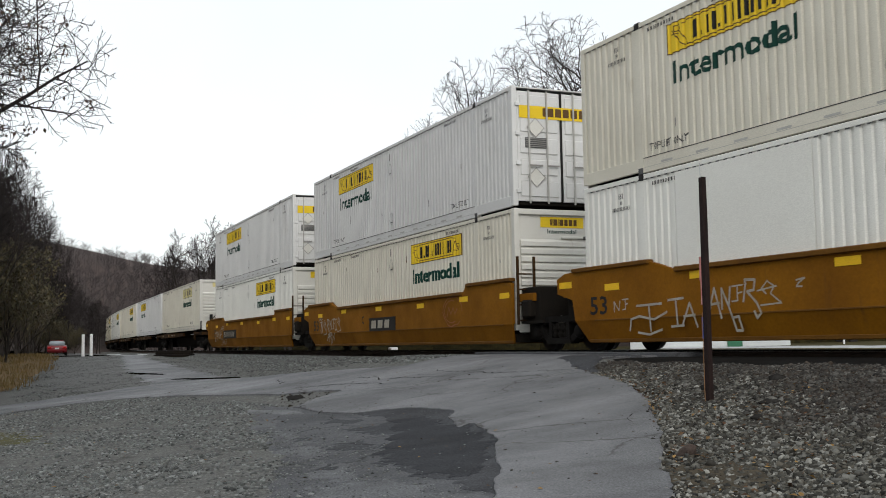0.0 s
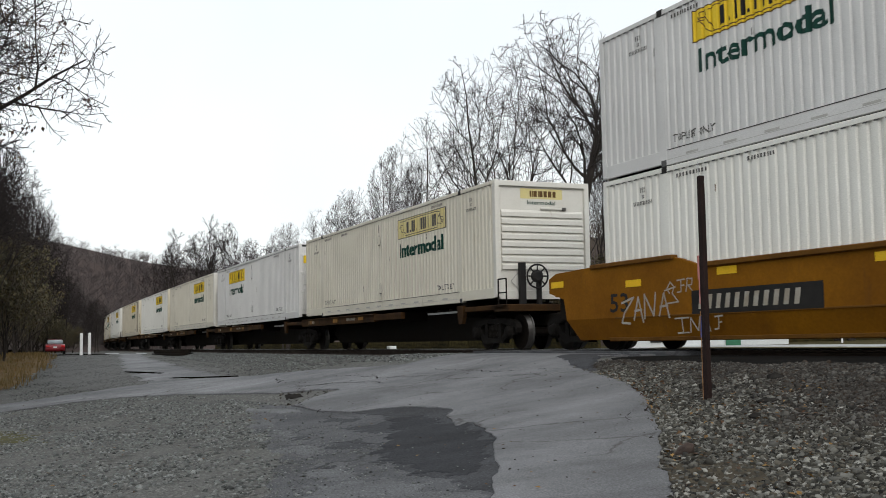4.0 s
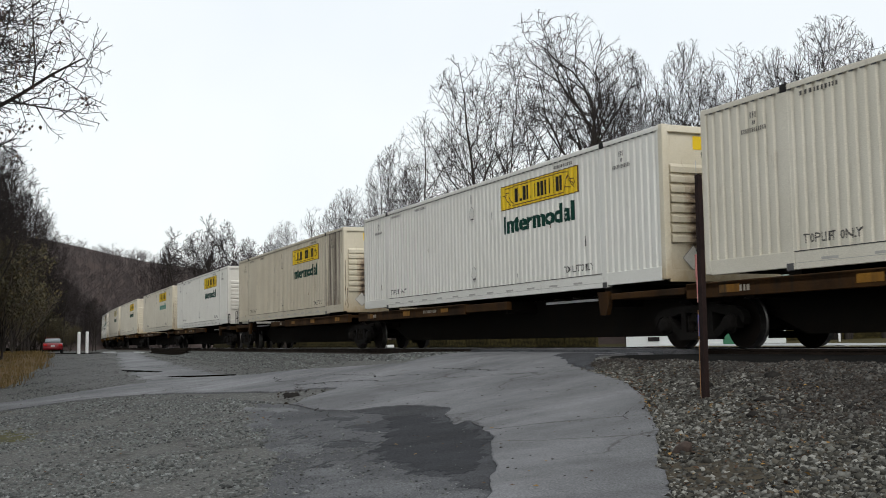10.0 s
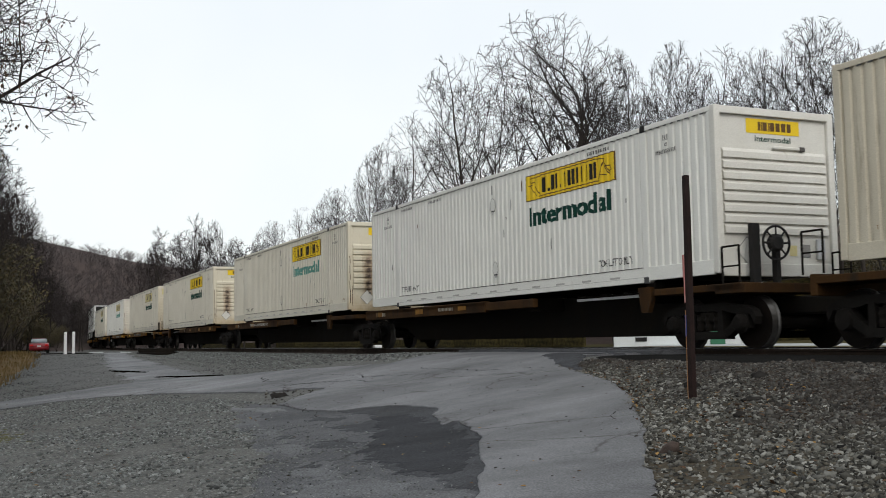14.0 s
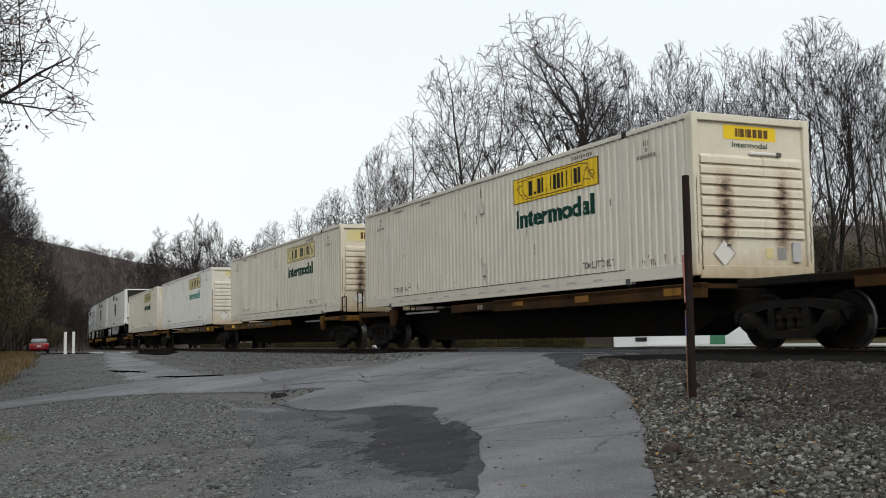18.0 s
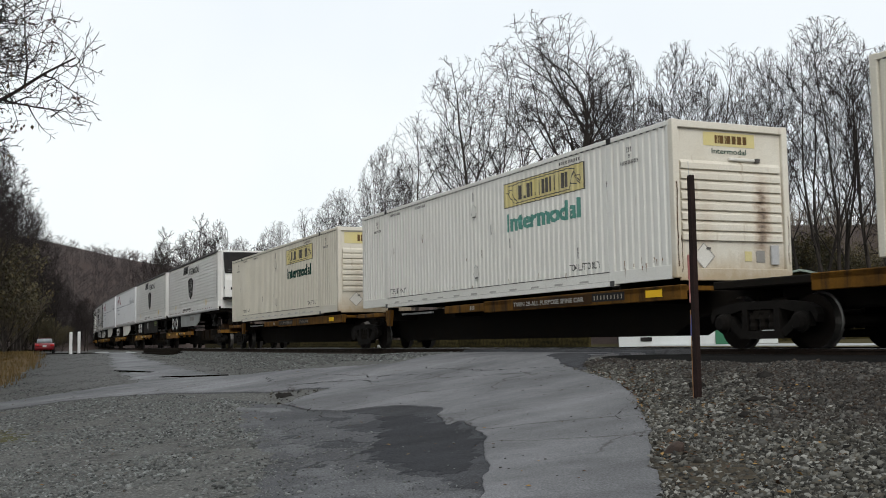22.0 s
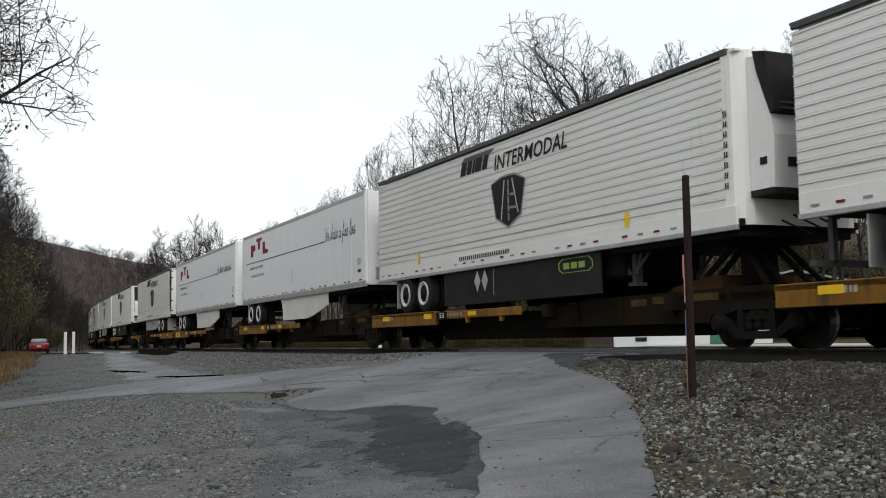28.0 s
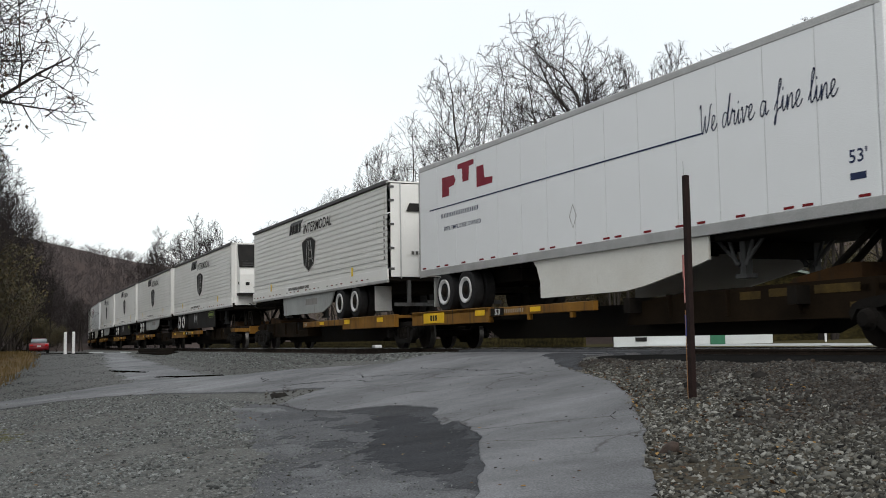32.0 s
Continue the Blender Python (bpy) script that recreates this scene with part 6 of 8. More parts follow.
GLYPHS = {
    "bar": [[(0, 0.97), (1, 1.0)], [(0.5, 1), (0.56, 0.06)], [(0.05, 0.02), (0.5, -0.06), (1, 0.1)], [(-0.3, 0.1), (-0.24, 0.5), (0.1, 0.6), (0.7, 0.46), (1.2, 0.7)]],
    "tee": [[(0, 0.98), (1, 1.02)], [(0.5, 1), (0.6, 0)], [(0.2, 0), (1.0, 0.03)]],
    "peak": [[(0, 0), (0.5, 1), (1, -0.1)], [(0.1, 0.4), (0.85, 0.44)]],
    "zig": [[(0, 0), (0, 0.95), (0.8, 0.1), (1, 1)]],
    "comb": [[(0, 1), (1, 1.05)], [(0.5, 1), (0.5, 0.1), (0, 0.05)], [(0.5, 0.55), (0.9, 0.6)]],
    "loop": [[(0, 0), (0.2, 0.9), (0.15, 1.1), (0.9, 1.05), (0.8, 0.55), (0.3, 0.5), (1.0, -0.1), (1.3, -0.6), (1.0, -0.85), (0.8, -0.5)]],
    "ring": [[(0.3, 0.1), (0, 0.5), (0.4, 1), (0.85, 0.6), (0.6, 0.1), (1.3, -0.6), (-0.1, -0.7)], [(-0.3, 0.35), (1, 0.6)]],
    "tail": [[(0, 1), (0.5, 0), (0.9, 0), (0.65, 0.6), (0.2, 0.55)]],
    "hook": [[(0, 0.8), (0.9, 1), (0.2, 0.4), (0, 0), (0.6, -0.05)]],
}
SCRAWLS = {
    11: (("bar", 1.97, 0.34, 0.78, 0.52), ("tee", 2.95, 0.44, 0.45, 0.48), ("peak", 3.36, 0.46, 0.42, 0.38), ("peak", 4.08, 0.60, 0.34, 0.46), ("zig", 4.44, 0.70, 0.22, 0.36), ("comb", 4.70, 0.80, 0.28, 0.26),
         ("loop", 4.98, 0.80, 0.32, 0.32), ("ring", 5.42, 0.88, 0.34, 0.22), ("tail", 4.62, 0.34, 0.36, 0.38), ("zig", 1.22, 0.76, 0.2, 0.2), ("comb", 1.5, 0.78, 0.2, 0.2), ("hook", 6.2, 0.98, 0.2, 0.12)),
    12: (("zig", 1.25, 0.62, 0.22, 0.42), ("ring", 1.6, 0.78, 0.24, 0.3), ("loop", 1.95, 0.74, 0.24, 0.32), ("zig", 2.3, 0.70, 0.22, 0.38), ("comb", 2.6, 0.74, 0.24, 0.34), ("tee", 2.85, 0.72, 0.26, 0.36), ("ring", 3.2, 0.86, 0.26, 0.28),
         ("peak", 2.0, 0.36, 0.24, 0.24), ("loop", 2.3, 0.42, 0.2, 0.2), ("zig", 2.62, 0.36, 0.2, 0.24), ("bar", 1.1, 1.02, 0.3, 0.16)),
    13: (("hook", 0.75, 0.52, 0.45, 0.46), ("peak", 1.15, 0.56, 0.3, 0.42), ("zig", 1.5, 0.58, 0.35, 0.46), ("peak", 1.95, 0.62, 0.3, 0.4), ("ring", 2.2, 0.98, 0.25, 0.22), ("comb", 2.5, 1.0, 0.22, 0.22), ("loop", 2.75, 1.02, 0.2, 0.2),
         ("tee", 2.4, 0.30, 0.4, 0.26), ("zig", 2.85, 0.31, 0.26, 0.26), ("tail", 3.15, 0.33, 0.26, 0.26), ("comb", 3.5, 0.34, 0.2, 0.22)),
}


def well_car(rear, paint_word, seed, shared_rear=True, shared_front=True, number_plate=None, over=0.95):
    """A deep well wagon with side plates, end bulkheads and trucks at its joints."""
    w = thing("well_wagon", f"orange-brown steel well wagon {paint_word}", "railway wagon", "wagons of the train")
    rolling(w, rear, 0.0)
    P = lambda u: u - HALF
    r = random.Random(seed)
    outline = [(P(-over), 1.2), (P(-over + 0.6), 1.05), (P(-over + 0.7), 0.62), (P(16.2), 0.62), (P(16.2), 1.55), (P(15.9), 1.66), (P(13.7), 1.66), (P(13.5), 1.46), (P(3.1), 1.46), (P(2.6), 1.60), (P(2.3), 1.66), (P(0.2), 1.66), (P(-over + 0.3), 1.60), (P(-over), 1.5)]
    for s in (-1, 1):
        sp = part("side_plate", prism_mesh("side_plate", "well", outline, min(s * 1.36, s * 1.44), max(s * 1.36, s * 1.44)), w)
        lo = [(P(-over + 0.7), s * 1.44, 0.62), (P(16.2), s * 1.44, 0.62), (P(16.0), s * 1.30, 0.20), (P(-over + 1.0), s * 1.30, 0.20)]
        lo += [(x, y - s * 0.05, z) for x, y, z in lo]
        part("lower_plate", mesh_of("lower_plate", lo, [(0, 1, 2, 3), (7, 6, 5, 4), (0, 4, 5, 1), (1, 5, 6, 2), (2, 6, 7, 3), (3, 7, 4, 0)] if s > 0 else [(3, 2, 1, 0), (4, 5, 6, 7), (1, 5, 4, 0), (2, 6, 5, 1), (3, 7, 6, 2), (0, 4, 7, 3)], "well"), sp)
        part("top_chord", cached_boxes("top_chord", "well_lip", ((P(3.2), P(13.45), min(s * 1.33, s * 1.50), max(s * 1.33, s * 1.50), 1.40, 1.49),), 0.015), sp)
        for a, b in ((-0.3, 2.4), (13.75, 16.2)):
            part("top_chord", cached_boxes("top_chord_end", "well_lip", ((P(a), P(b), min(s * 1.33, s * 1.49), max(s * 1.33, s * 1.49), 1.60, 1.685),), 0.015), sp)
        part("bottom_chord", cached_boxes("bottom_chord", "well_lip", ((P(0.1), P(16.0), min(s * 1.22, s * 1.325), max(s * 1.22, s * 1.325), 0.17, 0.25),), 0.015), sp)
        part("crease", cached_boxes("crease", "well_lip", ((P(0.5), P(15.8), min(s * 1.42, s * 1.447), max(s * 1.42, s * 1.447), 0.60, 0.63),), 0.004), sp)
        for u, z in ((-over + 0.1, 1.3), (0.9, 1.18), (3.6, 1.25), (7.0, 1.22), (10.4, 1.18), (13.3, 1.24), (15.6, 1.22)):
            part("reflector", cached_boxes("reflector_well", "reflector", ((P(u), P(u) + 0.5, s * 1.445 - 0.003, s * 1.445 + 0.003, z, z + 0.13),)), sp)
    part("well_floor", cached_boxes("well_floor", "under", ((P(0), P(16.15), -1.26, 1.26, 0.2, 0.40),)), w)
    for a, b, nm in ((-over + 0.05, -0.1, "bulkhead"), (16.3, 17.15, "bulkhead")):
        part(nm, cached_boxes("bulkhead", "under", ((P(a), P(b), -1.22, 1.22, 0.62, 1.44),), 0.02), w, label="dark end structure over the truck")
    part("valve", cached_boxes("valve", "under", ((P(16.55), P(16.95), -1.38, -1.1, 0.75, 1.15),), 0.04), w)
    part("brake_rigging", cached_boxes("brake_rigging", "under", ((P(16.1), P(17.2), -0.95, 0.95, 0.26, 0.66),), 0.03), w)
    part("pipe", cached_boxes("brake_pipe", "under", ((P(16.4), P(17.4), -1.3, -1.24, 0.62, 0.68),)), w)
    for x0, x1 in ((P(-over), P(-0.15)), (P(16.25), P(17.0))):
        part("end_deck", cached_boxes("end_deck_well", "well", ((x0, x1, -1.3, 1.3, 1.12, 1.30),), 0.01), w)
    for a, b in ((-over, 0.2), (16.0, 17.6)):
        part("draft_sill", cached_boxes("draft_sill", "under", ((P(a), P(b), -0.5, 0.5, 0.75, 1.12),)), w)
    truck(w, P(-1.5))
    if not shared_front:
        truck(w, P(16.9))
    bm = bmesh.new()
    for y in (-1.42, -1.0):
        rod(bm, (P(16.5), y, 0.6), (P(16.5), y, 2.15), 0.035)
    for z in (0.7, 1.05, 1.4, 1.75):
        rod(bm, (P(16.5), -1.42, z), (P(16.5), -1.0, z), 0.02)
    part("ladder", finish("ladder", bm, "rust"), w)
    # painted number and logo box on the near side
    part("lettering", lettering("53", 0.36, 0.62, "black"), w, Matrix.Translation((P(0.35), -1.4465, 0.72)), "dark stencilled numerals")
    if number_plate:
        u, wd = number_plate
        plate = part("number_plate", cached_boxes("number_plate", "black", ((P(u), P(u) + wd, -1.449, -1.44, 0.62, 1.02),)), w)
        stuffed(part("number_bar", bars("number_bar", "graffiti", P(u) + 0.18, 0.70, 0.24, (0.42, 0.42, 0.40) if wd < 2.5 else (0.11,) * int((wd - 0.3) / 0.235), -1.452, 0.40 if wd < 2.5 else 1.1, 0.05), plate))
    if seed == 12:
        part("lettering", lettering("C", 0.24, 0.20, "black"), w, Matrix.Translation((P(5.7), -1.4465, 0.86)), "dark stencilled letter")
    if seed == 12:
        ring = [(P(12.85) + (0.60 + 0.03 * math.sin(q)) * math.cos(q * 0.35), 1.02 + (0.38 + 0.03 * math.cos(2 * q)) * math.sin(q * 0.35)) for q in range(17)]
        inner = [(P(12.80) + 0.46 * math.cos(q * 0.4), 1.02 + 0.29 * math.sin(q * 0.4)) for q in range(3, 14)]
        stuffed(part("graffiti", strokes("red_graffiti", "graffiti_red", [ring, inner, [(P(12.5), 0.9), (P(12.62), 1.12), (P(12.75), 0.95), (P(12.9), 1.12), (P(13.0), 0.95), (P(13.15), 1.08)]], 0.032, -1.4472), w, label="faded red spray-paint ring"))
    # sprayed scrawls
    for glyph, u, z, wd, hg in SCRAWLS.get(seed, ()):
        lines = [[(P(u + a * wd), z + b * hg) for a, b in line] for line in GLYPHS[glyph]]
        stuffed(part("graffiti", strokes("graffiti", "graffiti", lines, 0.042 if hg > 0.3 else 0.026, -1.4475), w, label="white spray-paint scrawl"))
    return w


@lru_cache(maxsize=None)
def tyre_meshes():
    bm = bmesh.new()
    lathe(bm, [(-0.13, 0.30), (-0.14, 0.44), (-0.11, 0.50), (0.11, 0.50), (0.14, 0.44), (0.13, 0.30)], 26)
    t = finish("tyre", bm, "tyre")
    bm = bmesh.new()
    lathe(bm, [(-0.10, 0.325), (-0.166, 0.322), (-0.170, 0.29), (-0.128, 0.225), (-0.105, 0.15)], 26, caps=False)
    rim = finish("rim", bm, "rim")
    bm = bmesh.new()
    lathe(bm, [(-0.05, 0.16), (-0.09, 0.155), (-0.11, 0.14), (-0.14, 0.13), (-0.150, 0.10), (-0.185, 0.08), (-0.195, 0.05)], 16, caps=True)
    return t, rim, finish("hub", bm, "under")


def wheel_pair(parent, u):
    t, rim, hub = tyre_meshes()
    for y in (-1.16, -0.84, 0.84, 1.16):
        k = part("tyre", t, parent, Matrix.Translation((u - HALF, y, -0.50)))
        if y < -1:
            part("rim", rim, k, label="bright alloy rim")
            part("hub", hub, k)
    part("axle", cached_boxes("axle", "under", ((-0.07, 0.07, -1.0, 1.0, -0.57, -0.43),)), parent, Matrix.Translation((u - HALF, 0, 0)))


@lru_cache(maxsize=None)
def grooved_side(mat, y, z0, z1, step, u0, u1):
    """A box side with horizontal grooves."""
    prof, z = [], z0
    while z < z1 - 0.02:
        zz = min(z + step, z1)
        prof += [(z, 0.0), (zz - 0.050, 0.0), (zz - 0.042, -0.014), (zz - 0.018, -0.014), (zz - 0.012, 0.012), (zz - 0.002, 0.012)]
        z = zz
    prof.append((z1, 0.0))
    verts, faces = [], []
    s = -1 if y < 0 else 1
    for zz, d in prof:
        verts += [(u0 - HALF, y - s * d, zz), (u1 - HALF, y - s * d, zz)]
    for i in range(len(prof) - 1):
        faces.append((2 * i, 2 * i + 1, 2 * i + 3, 2 * i + 2) if s < 0 else (2 * i, 2 * i + 2, 2 * i + 3, 2 * i + 1))
    return mesh_of("grooved_side", verts, faces, mat)


def trailer_common(t, body, H, reverse=False, axles=(2.05, 3.30)):
    part("roof", cached_boxes("trailer_roof", body, ((-HALF + 0.02, HALF - 0.02, -1.27, 1.27, H - 0.06, H - 0.02),)), t)
    part("floor", cached_boxes("trailer_floor", "under", ((-HALF + 0.05, HALF - 0.05, -1.25, 1.25, 0.0, 0.12),)), t)
    m = -1 if reverse else 1
    P = lambda u: u if not reverse else LEN - u
    for u in axles if not reverse else (3.0, 4.5):
        wheel_pair(t, P(u))
    a, b = sorted((P(0.9) - HALF, P(5.4 if reverse else 4.4) - HALF))
    part("bogie_frame", cached_boxes("bogie_frame", "under", ((a, b, -0.6, 0.6, -0.35, 0.02),)), t)
    for y in (-0.75, 0.75):
        bm = bmesh.new()
        x = P(12.45) - HALF
        box(bm, x - 0.07, x + 0.07, y - 0.07, y + 0.07, -0.72, 0.05)
        box(bm, x - 0.14, x + 0.14, y - 0.12, y + 0.12, -0.78, -0.71)
        for d, e in ((-0.72, -0.06), (-0.36, -0.12), (0.36, 0.12), (0.72, 0.06)):
            rod(bm, (x + e, y - 0.09, -0.56), (x + d, y - 0.09, 0.0), 0.036)
        part("landing_leg", finish("landing_leg", bm, "leg_grey"), t, label="grey landing leg with open struts")
    x = P(12.45) - HALF
    part("leg_brace", cached_boxes("leg_brace", "under", ((-0.05, 0.05, -0.7, 0.7, -0.45, -0.1),)), t, Matrix.Translation((x, 0, 0)))
    a, b = sorted((P(12.2) - HALF, P(16.0) - HALF))
    part("kingpin_plate", cached_boxes("kingpin_plate", "under", ((a, b, -1.2, 1.2, -0.16, 0.0),), 0.02), t)
    for k in range(14):
        part("crossmember", cached_boxes("trailer_crossmember", "under", ((-0.04, 0.04, -1.2, 1.2, -0.14, 0.0),)), t, Matrix.Translation((P(4.9 + 0.55 * k) - HALF, 0, 0)))
    a, b = sorted((P(0.0) - HALF, P(0.1) - HALF))
    part("bumper", cached_boxes("bumper", "leg_grey", ((a, b, -1.1, 1.1, -0.75, -0.65), (a, b, -0.7, -0.6, -0.7, 0.0), (a, b, 0.6, 0.7, -0.7, 0.0))), t)
    part("mudflap", cached_boxes("mudflap", "rail_trim", ((P(axles[0] - 0.75) - HALF - 0.015, P(axles[0] - 0.75) - HALF + 0.015, -1.25, -0.72, -0.85, -0.1),)), t)


def reefer(rear, skirt, reverse=False, seed=0):
    """A grooved white refrigerated trailer with a chiller on its nose."""
    t = thing("refrigerated_trailer", "white grooved refrigerated road trailer with a dark shield emblem", "trailer", "trailers on the train")
    rolling(t, rear, 1.98)
    H = 2.93
    u1 = LEN - 0.35
    for s in (-1, 1):
        side = part("side_panel", grooved_side("reefer", s * 1.3, 0.34, H - 0.14, 0.165, 0.06 if not reverse else 0.4, u1 if not reverse else LEN - 0.06), t)
        part("bottom_rail", cached_boxes("reefer_rail", "reefer", ((-HALF + 0.05, HALF - 0.1, min(s * 1.25, s * 1.305), max(s * 1.25, s * 1.305), 0.02, 0.345),), 0.01), t)
        part("rub_rail", cached_boxes("rub_rail", "rail_trim", ((-HALF + 0.03, HALF - 0.1, min(s * 1.24, s * 1.315), max(s * 1.24, s * 1.315), -0.06, 0.03),), 0.01), t)
        part("top_rail", cached_boxes("reefer_top_rail", "dark_trim", ((-HALF + 0.03, HALF - 0.2, min(s * 1.24, s * 1.312), max(s * 1.24, s * 1.312), H - 0.09, H),), 0.012), t)
        part("drip_rail", cached_boxes("drip_rail", "dark_trim", ((-HALF + 0.03, HALF - 0.2, min(s * 1.24, s * 1.318), max(s * 1.24, s * 1.318), H - 0.03, H + 0.012),)), t)
        for z in (0.62, 2.62):
            part("trim_strip", cached_boxes("trim_strip", "rail_trim", ((-HALF + 0.1, HALF - 0.75, min(s * 1.295, s * 1.312), max(s * 1.295, s * 1.312), z - 0.012, z + 0.012),)), t)
    trailer_common(t, "reefer", H, reverse)
    m = -1 if reverse else 1
    # rounded nose
    bm = bmesh.new()
    xo = HALF - 0.36
    pts = [(xo, -1.3), (xo + 0.20, -1.27), (xo + 0.32, -1.15), (xo + 0.36, -1.0), (xo + 0.36, 1.0), (xo + 0.32, 1.15), (xo + 0.20, 1.27), (xo, 1.3)]
    lo = [bm.verts.new((m * x, y, 0.02)) for x, y in pts]
    hi = [bm.verts.new((m * x, y, H - 0.02)) for x, y in pts]
    for i in range(len(pts) - 1):
        bm.faces.new((lo[i], lo[i + 1], hi[i + 1], hi[i]))
    bm.faces.new(hi)
    part("nose", finish("nose", bm, "reefer"), t)
    if not reverse:
        c = part("chiller", prism_mesh("chiller", "reefer", [(HALF, 0.55), (HALF + 0.55, 0.55), (HALF + 0.58, 1.4), (HALF + 0.52, 1.74), (HALF + 0.24, 2.45), (HALF + 0.17, 2.74), (HALF, 2.77)], -1.06, 1.06), t)
        part("grille", prism_mesh("grille", "black", [(HALF + 0.16, 2.82), (HALF + 0.46, 2.76), (HALF + 0.60, 2.0), (HALF + 0.62, 1.76), (HALF + 0.53, 1.73), (HALF + 0.25, 2.45)], -1.08, 1.08), c)
        for z in np.linspace(1.8, 2.5, 8):
            part("louvre", cached_boxes("louvre", "dark_trim", ((HALF + 0.56 - (z - 1.75) * 0.25, HALF + 0.66 - (z - 1.75) * 0.26, -0.95, 0.95, z, z + 0.03),)), c)
        for y in (-0.7, 0.7):
            part("lamp_box", cached_boxes("lamp_box", "black", ((HALF + 0.5, HALF + 0.585, y - 0.09, y + 0.09, 0.9, 1.05),), 0.01), c)
        part("latch", cached_boxes("chiller_latch", "black", ((HALF + 0.24, HALF + 0.40, -1.068, -1.055, 0.95, 1.07),)), c)
        part("battery_tray", cached_boxes("battery_tray", "black", ((HALF, HALF + 0.56, -1.08, 1.08, 0.45, 0.56),), 0.01), c)
        bm = bmesh.new()
        for k, z in enumerate((0.1, 0.2, 0.28, 0.36)):
            rod(bm, (HALF + 0.05, -0.5 + 0.25 * k, z), (HALF + 0.4, -0.2 + 0.2 * k, z - 0.25), 0.02)
        part("hoses", finish("hoses", bm, "black"), t)
    else:
        ex = HALF
        for yc in (-0.62, 0.62):
            d = part("door", cached_boxes("reefer_door", "reefer", ((ex - 0.04, ex + 0.012, yc - 0.6, yc + 0.6, 0.1, H - 0.1),), 0.01), t)
            for q in (-0.3, 0.3):
                part("lock_bar", cached_boxes("reefer_lock", "silver", ((ex + 0.02, ex + 0.05, yc + q - 0.015, yc + q + 0.015, 0.05, H - 0.08),)), d)
            for z in (0.3, 0.9, 1.6, 2.3, 2.7):
                part("hinge", cached_boxes("reefer_hinge", "dark_trim", ((ex - 0.01, ex + 0.03, (1.12 if yc > 0 else -1.28), (1.28 if yc > 0 else -1.12), z, z + 0.07),)), d)
        turn = Matrix.Translation((HALF + 0.06, 0, 0)) @ Matrix.Rotation(radians(90), 4, "Z")
        part("door_emblem", bars("door_emblem", "black", -0.75, 2.02, 0.24, (1.5,), -0.002, slant=0.1), t, turn)
        stuffed(part("number_bar", bars("number_bar", "mark", -0.6, 0.75, 0.1, (0.09,) * 7, -0.004, 0.4), t, turn))
    # near side graphics
    y = -1.3165
    sx = 8.25
    o = [(sx - 0.85, 1.86), (sx - 0.35, 1.98), (sx, 2.0), (sx + 0.35, 1.98), (sx + 0.85, 1.80), (sx + 0.62, 1.0), (sx, 0.75), (sx - 0.62, 1.02)]
    cx = HALF
    em = part("shield_emblem", mesh_of("shield_emblem", [(a - cx, y, b) for a, b in o], [tuple(range(8))], "black"), t, label="dark shield emblem")
    for wide, lines in ((0.05, [[(sx - 0.16 - cx, 1.86), (sx - 0.34 - cx, 0.98)], [(sx + 0.22 - cx, 1.86), (sx + 0.48 - cx, 1.08)]]), (0.075, [[(sx + 0.02 - cx, 1.84 - 0.19 * q), (sx + 0.03 - cx, 1.72 - 0.19 * q)] for q in range(5)]),
                        (0.06, [[(sx + 0.12 - cx, 1.52), (sx + 0.36 - cx, 1.50)], [(sx + 0.10 - cx, 1.22), (sx + 0.42 - cx, 1.20)]])):
        stuffed(part("emblem_bar", strokes("emblem_bar", "silver" if wide < 0.06 else "outline", lines, wide, y - 0.003), em))
    part("shield_rim", ring_mesh("shield_rim", "outline", [(a - cx, b) for a, b in o], 0.05, y - 0.002), em)
    part("name_block", bars("name_block", "black", 5.75 - cx, 2.28, 0.32, (0.30, 0.26, 0.12, 0.36, 0.26), y, 0.16, 0.12), t, label="dark slanted block lettering panel")
    part("name_block", bars("name_block_top", "dark_trim", 5.80 - cx, 2.60, 0.11, (1.60,), y, 0.1, 0.22), t)
    part("lettering", lettering("INTERMODAL", 0.36, 3.3, "black", 0.2), t, Matrix.Translation((7.6 - cx, y, 2.16)))
    stuffed(part("number_bar", bars("address_bar", "mark", 5.6 - cx, 0.19, 0.10, (0.07,) * 24, y, 0.6), t))
    for k in range(8):
        stuffed(part("number_bar", bars("number_bar", "black", 15.82 - cx, 0.62 + k * 0.17, 0.105, (0.035, 0.035), y - 0.002, 0.6), t))
    for k, u in enumerate(np.arange(0.3, 15.3, 0.50)):
        if k % 5 != 4:
            part("tape", cached_boxes("tape_dash", "tape_dark" if k % 2 else "outline", ((u - cx, u - cx + 0.17, y - 0.001, y + 0.004, 0.105, 0.143),)), t)
    for u in (3.0, 12.9):
        part("side_marker", cached_boxes("side_marker", "yellow", ((u - cx, u - cx + 0.15, y - 0.004, y, 0.30, 0.58),)), t)
    if skirt == "dark":
        for s in (-1, 1):
            part("side_skirt", cached_boxes("dark_skirt", "black", ((4.5 - cx, 11.9 - cx, min(s * 1.24, s * 1.19), max(s * 1.24, s * 1.19), -0.90, -0.04),), 0.01), t, label="black side skirt")
        part("skirt_seam", cached_boxes("skirt_seam", "outline", ((7.3 - cx, 7.32 - cx, -1.245, -1.24, -0.72, -0.1),)), t)
        for u in (6.45, 6.85):
            part("diamond_mark", mesh_of("diamond_mark", [(u - 0.17 - cx, -1.243, -0.35), (u - cx, -1.243, -0.62), (u + 0.17 - cx, -1.243, -0.35), (u - cx, -1.243, -0.08)], [(0, 1, 2, 3)], "silver"), t)
